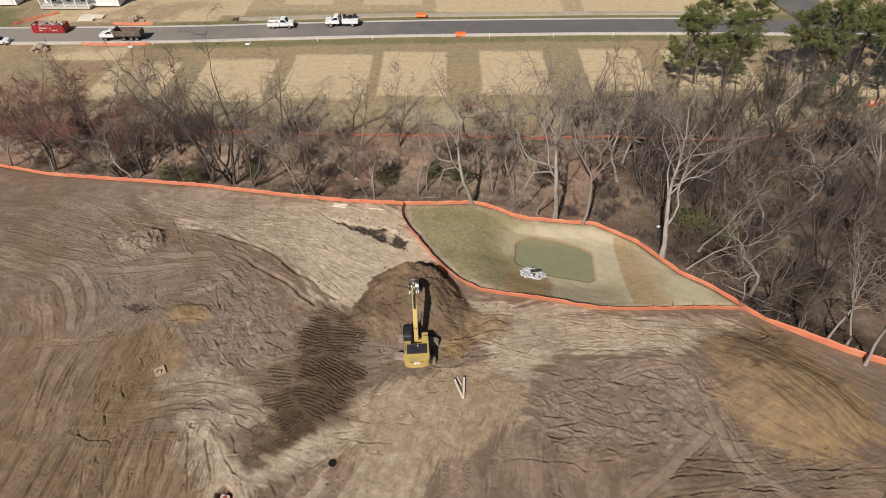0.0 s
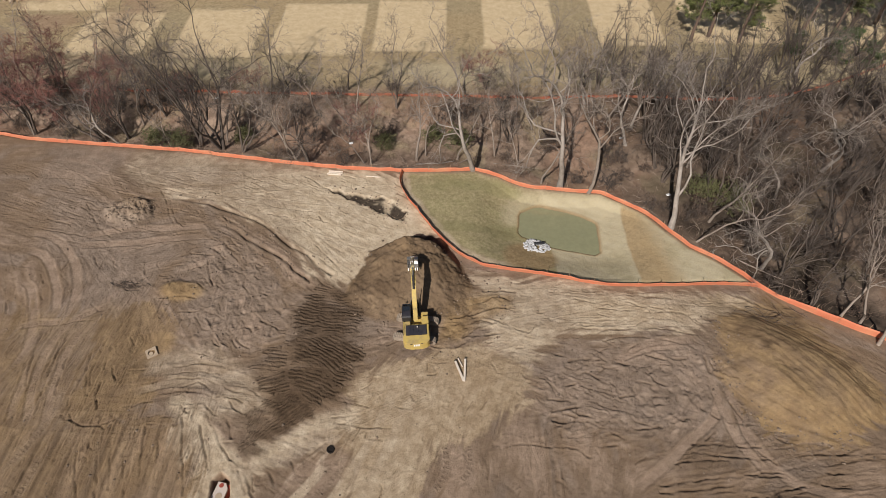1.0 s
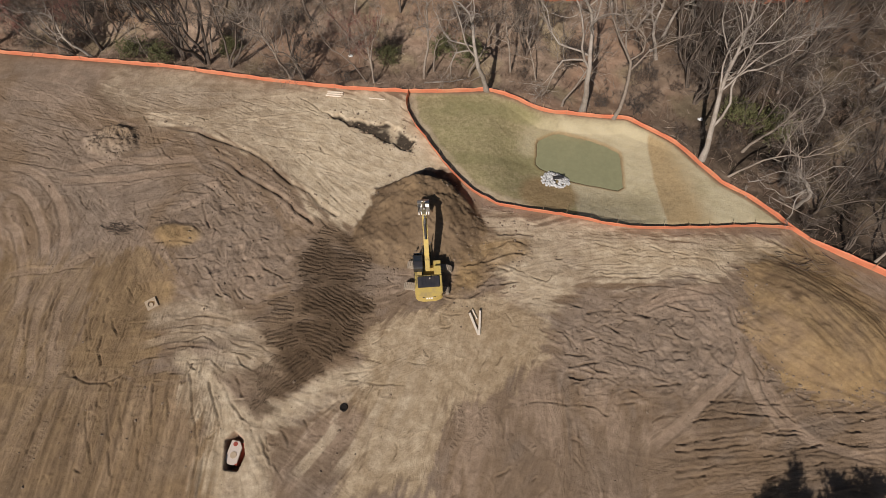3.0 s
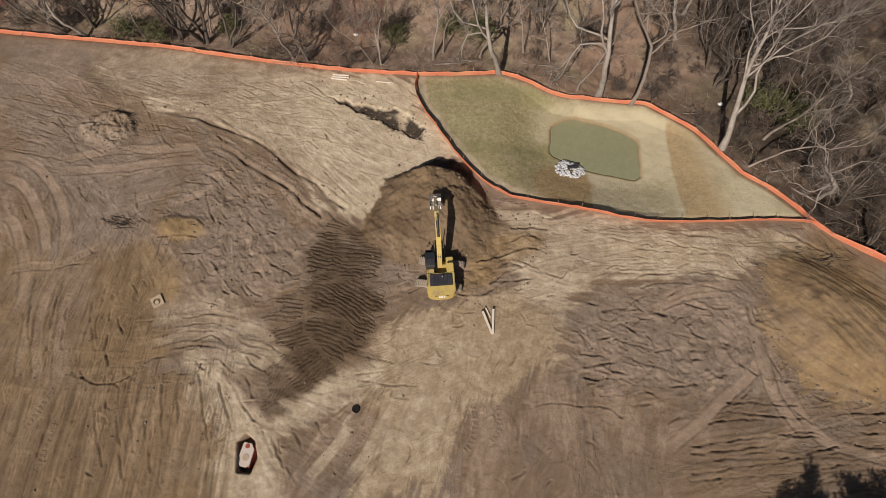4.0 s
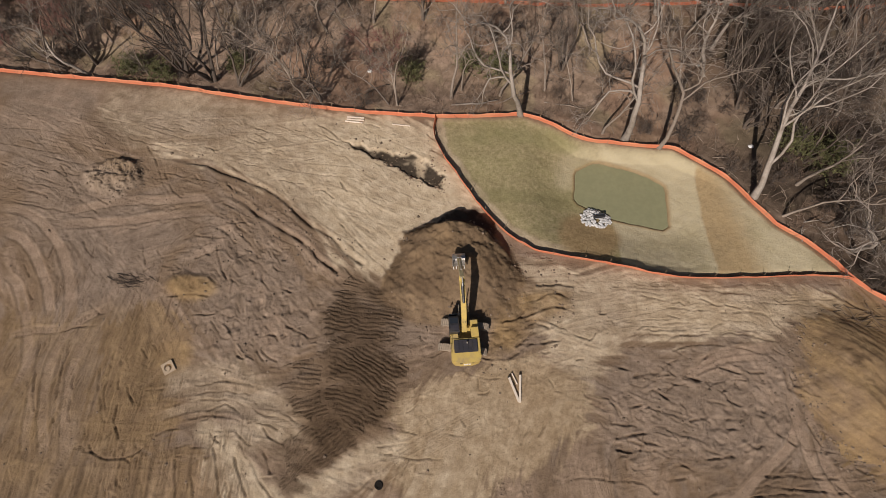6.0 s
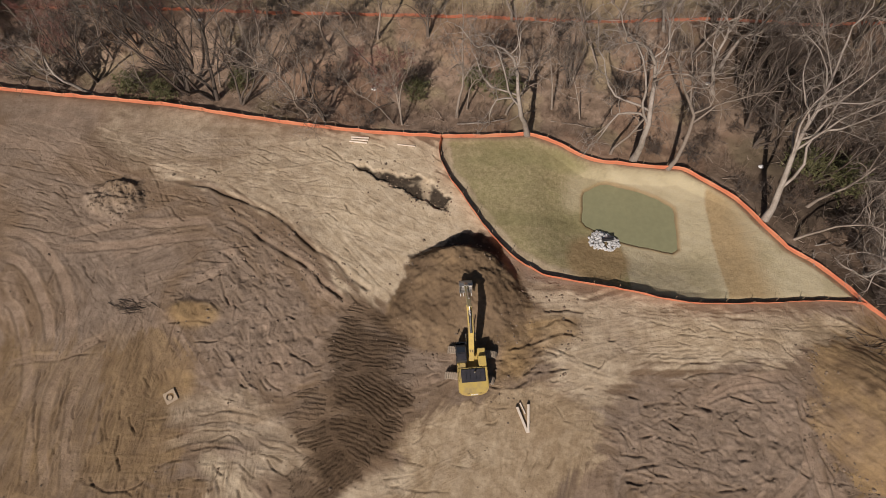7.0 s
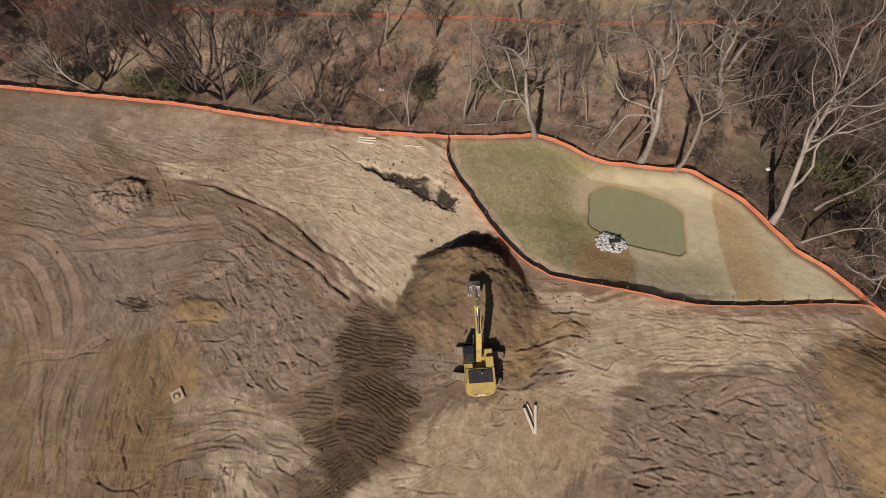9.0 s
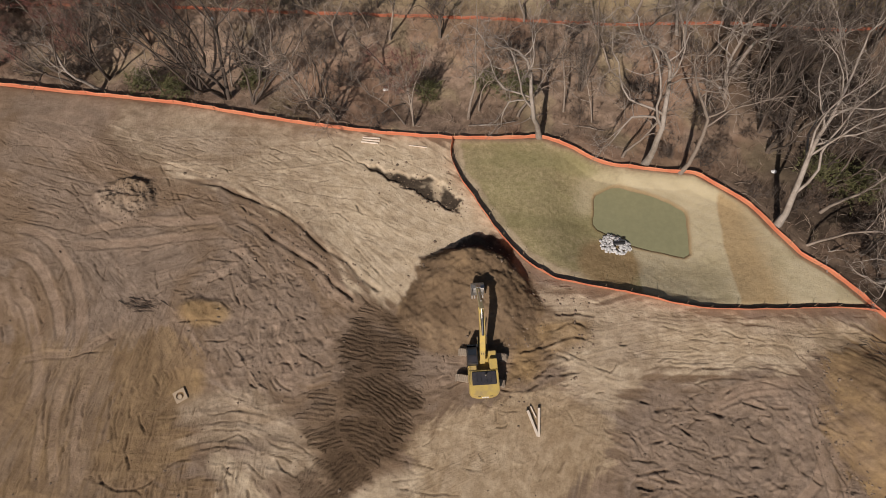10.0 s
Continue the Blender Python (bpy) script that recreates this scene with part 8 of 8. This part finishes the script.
# ---- pines and undergrowth ----
def make_pine(seed, height, label, lean=0.0, crown_from=0.45, radius=3.4, mat=None, name="pine_tree", leaf=0.5, blade=0.03):
    rnd = random.Random(seed)
    t = thing(name, label, "tree", "pines")
    pts = [Vector((lean * (k / 8) ** 1.5 + rnd.gauss(0, 0.06), rnd.gauss(0, 0.06), -0.3 + height * k / 8)) for k in range(9)]
    r0 = height * 0.016
    wood = [(pts, [r0 * (1.15 - k / 8) + 0.02 for k in range(9)])]
    tri_v, tri_f = [], []

    def tuft(p, size):
        for _ in range(17 if height > 4 else 11):
            d = Vector((rnd.gauss(0, 1), rnd.gauss(0, 1), rnd.gauss(0.45, 0.8))).normalized()
            u = d.cross(Vector((rnd.uniform(-1, 1), rnd.uniform(-1, 1), 0.3))).normalized()
            n = len(tri_v)
            L = size * rnd.uniform(0.6, 1.2)
            q = p + d * L
            tri_v.extend((p - u * blade, p + u * blade, q + u * blade * 0.7, q - u * blade * 0.7))
            tri_f.append((n, n + 1, n + 2, n + 3))

    def at(f):
        k = f * 8
        i = min(int(k), 7)
        return pts[i].lerp(pts[i + 1], k - i)
    n_b = int(height * 2.6) if height > 4 else 26
    for k in range(n_b):
        f = crown_from + (0.99 - crown_from) * (k + rnd.random()) / n_b
        g = (f - crown_from) / (1 - crown_from)
        L = radius * (0.55 + 0.5 * math.sin(math.pi * min(1, g * 1.1 + 0.12))) * rnd.uniform(0.6, 1.1) * (1 - 0.55 * g ** 3)
        a = rnd.uniform(0, 6.283)
        p = at(f)
        d = Vector((math.cos(a), math.sin(a), rnd.uniform(0.05, 0.45)))
        q = [p + d * (L * s) + Vector((rnd.gauss(0, 0.06), rnd.gauss(0, 0.06), 0.22 * L * s * s)) for s in (0, 0.35, 0.7, 1)]
        wood.append((q, [0.055, 0.04, 0.028, 0.015]))
        for s in (0.45, 0.62, 0.78, 0.9, 1.0, 1.0):
            c = q[0].lerp(q[3], s) + Vector((rnd.gauss(0, 0.3), rnd.gauss(0, 0.3), rnd.gauss(0.1, 0.2)))
            tuft(c, leaf)
            for _ in range(2):
                e = c + Vector((rnd.gauss(0, 0.36), rnd.gauss(0, 0.36), rnd.gauss(0.08, 0.16)))
                tuft(e, leaf * 0.9)
    v, f = tubes(wood, 6)
    part("trunk", mesh_from("trunk", v, f, [M_PINE_BARK]), t)
    ob = part("needles", mesh_from("needles", tri_v, tri_f, [mat or M_NEEDLES], False), t)
    ob["kind"] = "stuff"
    return t


L_PINE = "tall green pine with tufted crown at the wood's edge"
P1 = make_pine(31, 15, L_PINE, 0.5, 0.22, 4.3)
P2 = make_pine(32, 18, L_PINE, 0.8, 0.35, 4.2)
P3 = make_pine(33, 18, L_PINE, 2.0, 0.55, 3.4)
P4 = make_pine(34, 6, "low dark evergreen under the pines", 0.0, 0.08, 2.6, M_EVERGREEN, "evergreen_tree")
P6 = make_pine(36, 2.4, "low olive-green shrub at the foot of the trees", 0.0, 0.05, 1.5, M_OLIVE, "green_shrub", 0.2, 0.022)
P5 = make_pine(35, 13, "narrow green pine beside the site", 0.0, 0.2, 2.2)
for src, spots in ((P1, ((41.5, 97, 0, 1.0), (45.0, 98.5, 120, 1.15), (49.5, 96.5, 240, 0.95), (54, 103, 60, 1.0))), (P2, ((64, 95, 30, 1.0), (69, 99, 200, 1.05), (76, 103, 90, 1.1), (84, 104, 300, 1.0))),
                   (P3, ((59.2, 96, 0, 0.85), (71, 92.5, 0, 1.0), (73.5, 87.5, 20, 0.95), (80, 96, 340, 1.0))), (P4, ((63.5, 90, 0, 1.0), (67, 88, 130, 0.8), (57, 92, 60, 0.7)))) + (
                  (P6, ((-38.5, 68.6, 0, 1.0), (-42.5, 69.6, 80, 1.1), (-30.2, 70.5, 160, 0.9), (1.0, 70.4, 20, 1.2), (-2.6, 71.0, 110, 1.0), (-9.5, 69.5, 200, 0.9), (33.5, 60.2, 40, 1.3), (37, 58, 200, 1.4))),
                   (P5, ((23.6, 5.6, 0, 1.0), (27.4, 5.6, 80, 1.0), (21.0, 4.3, 160, 1.0), (30.2, 6.2, 240, 0.98), (25.4, 4.4, 300, 0.95)))):
    for k, (x, y, turn, size) in enumerate(spots):
        m = pose(x, y, ground_z(x, y), 0, 0, turn if src is not P3 else 0)
        ob = src if k == 0 else copy_thing(src, m)
        ob.matrix_basis = m
        ob.scale = (size, size, size)


def make_underbrush():
    """Brown stems and dead stalks that cover the floor of the woods."""
    rnd = random.Random(8)
    xs, ys = [], []
    while len(xs) < 2600:
        x = rnd.uniform(-84, 66)
        y = rnd.uniform(40 if x > 18 else 63, 82.5)
        xs.append(x)
        ys.append(y)
    X, Y = np.array(xs), np.array(ys)
    d, _, s = line_dist(X, Y, FENCE_LINE)
    dc, _, _ = line_dist(X, Y, CREEK)
    Z = plan(X, Y)[0]
    paths = []
    for x, y, z, sd, cc in zip(X, Y, Z, s, dc):
        if sd < 0.5 or cc < 1.2 or sd > 30:
            continue
        for _ in range(rnd.randint(3, 8)):
            p = Vector((x + rnd.gauss(0, 0.4), y + rnd.gauss(0, 0.4), z - 0.05))
            d = Vector((rnd.gauss(0, 0.45), rnd.gauss(0, 0.45), 1)).normalized()
            L = rnd.uniform(0.5, 2.2)
            mid = p + d * L * 0.5
            end = mid + (d + Vector((rnd.gauss(0, 0.4), rnd.gauss(0, 0.4), -0.1))).normalized() * L * 0.5
            paths.append(([p, mid, end], [0.016, 0.012, 0.006]))
    v, f = tubes(paths, 3)
    tagged(new("underbrush", mesh_from("underbrush", v, f, [M_BRUSH], False)), "tangle of brown dead stalks and saplings under the trees", "undergrowth", kind="stuff")


make_underbrush()


def make_fallen_branches():
    """Pale dead branches strewn over the leaf litter."""
    rnd = random.Random(31)
    P = [(rnd.uniform(-84, 66), rnd.uniform(42, 82)) for _ in range(1700)]
    X, Y = np.array([p[0] for p in P]), np.array([p[1] for p in P])
    _, _, s = line_dist(X, Y, FENCE_LINE)
    Z = plan(X, Y)[0]
    paths = []
    for x, y, z, sd in zip(X, Y, Z, s):
        if sd < 0.6 or sd > 26:
            continue
        a, ln = rnd.uniform(0, math.pi), rnd.uniform(0.6, 2.8)
        p, pts = Vector((x, y, z + 0.05)), []
        for k in range(4):
            pts.append(p.copy())
            a += rnd.gauss(0, 0.35)
            p = p + Vector((math.cos(a), math.sin(a), rnd.gauss(0.04, 0.10))) * ln / 3
        r = rnd.uniform(0.015, 0.05)
        paths.append((pts, [r, r * 0.9, r * 0.7, r * 0.35]))
    v, f = tubes(paths, 4)
    tagged(new("fallen_branches", mesh_from("fallen_branches", v, f, [M_DEADWOOD], False)), "pale dead branches strewn over leaf litter in the woods", "branches", kind="stuff")


make_fallen_branches()


def make_log(x, y, ln, r, turn, mat):
    rnd = random.Random(int(x * 7 + y))
    a = radians(turn)
    pts = [Vector((math.cos(a), math.sin(a), 0)) * (ln * (k / 5 - 0.5)) + Vector((rnd.gauss(0, 0.08), rnd.gauss(0, 0.08), rnd.gauss(0.05, 0.05))) for k in range(6)]
    paths = [(pts, [r * (1 - 0.12 * k) for k in range(6)])]
    for k in (2, 3, 4):
        q = pts[k]
        e = q + Vector((rnd.gauss(0, 0.5), rnd.gauss(0, 0.5), rnd.uniform(0.2, 0.6)))
        paths.append(([q, q.lerp(e, 0.5), e], [r * 0.35, r * 0.25, r * 0.12]))
    v, f = tubes(paths, 7)
    t = thing("fallen_log", "weathered fallen log lying in leaf litter", "log", "fallen logs", at=pose(x, y, max(ground_z(x, y), -2.6) + r * 0.6))
    part("stem", mesh_from("stem", v, f, [mat]), t)


for row in ((-2.0, 65.2, 5.5, 0.12, 8, M_BARK_WHITE), (1.8, 66.0, 6, 0.10, 25, M_BARK), (-24, 66.4, 4, 0.10, -20, M_BARK), (-14, 67.2, 4.5, 0.09, 35, M_BARK_DARK), (33, 50.5, 3.5, 0.09, 10, M_BARK_WHITE),
            (36.5, 47, 6, 0.11, -35, M_BARK), (38.5, 45.2, 5, 0.10, -30, M_BARK_DARK), (8.5, 65.5, 5, 0.09, -10, M_BARK), (31.6, 48.9, 2.2, 0.07, 75, M_BARK_WHITE)):
    make_log(*row)
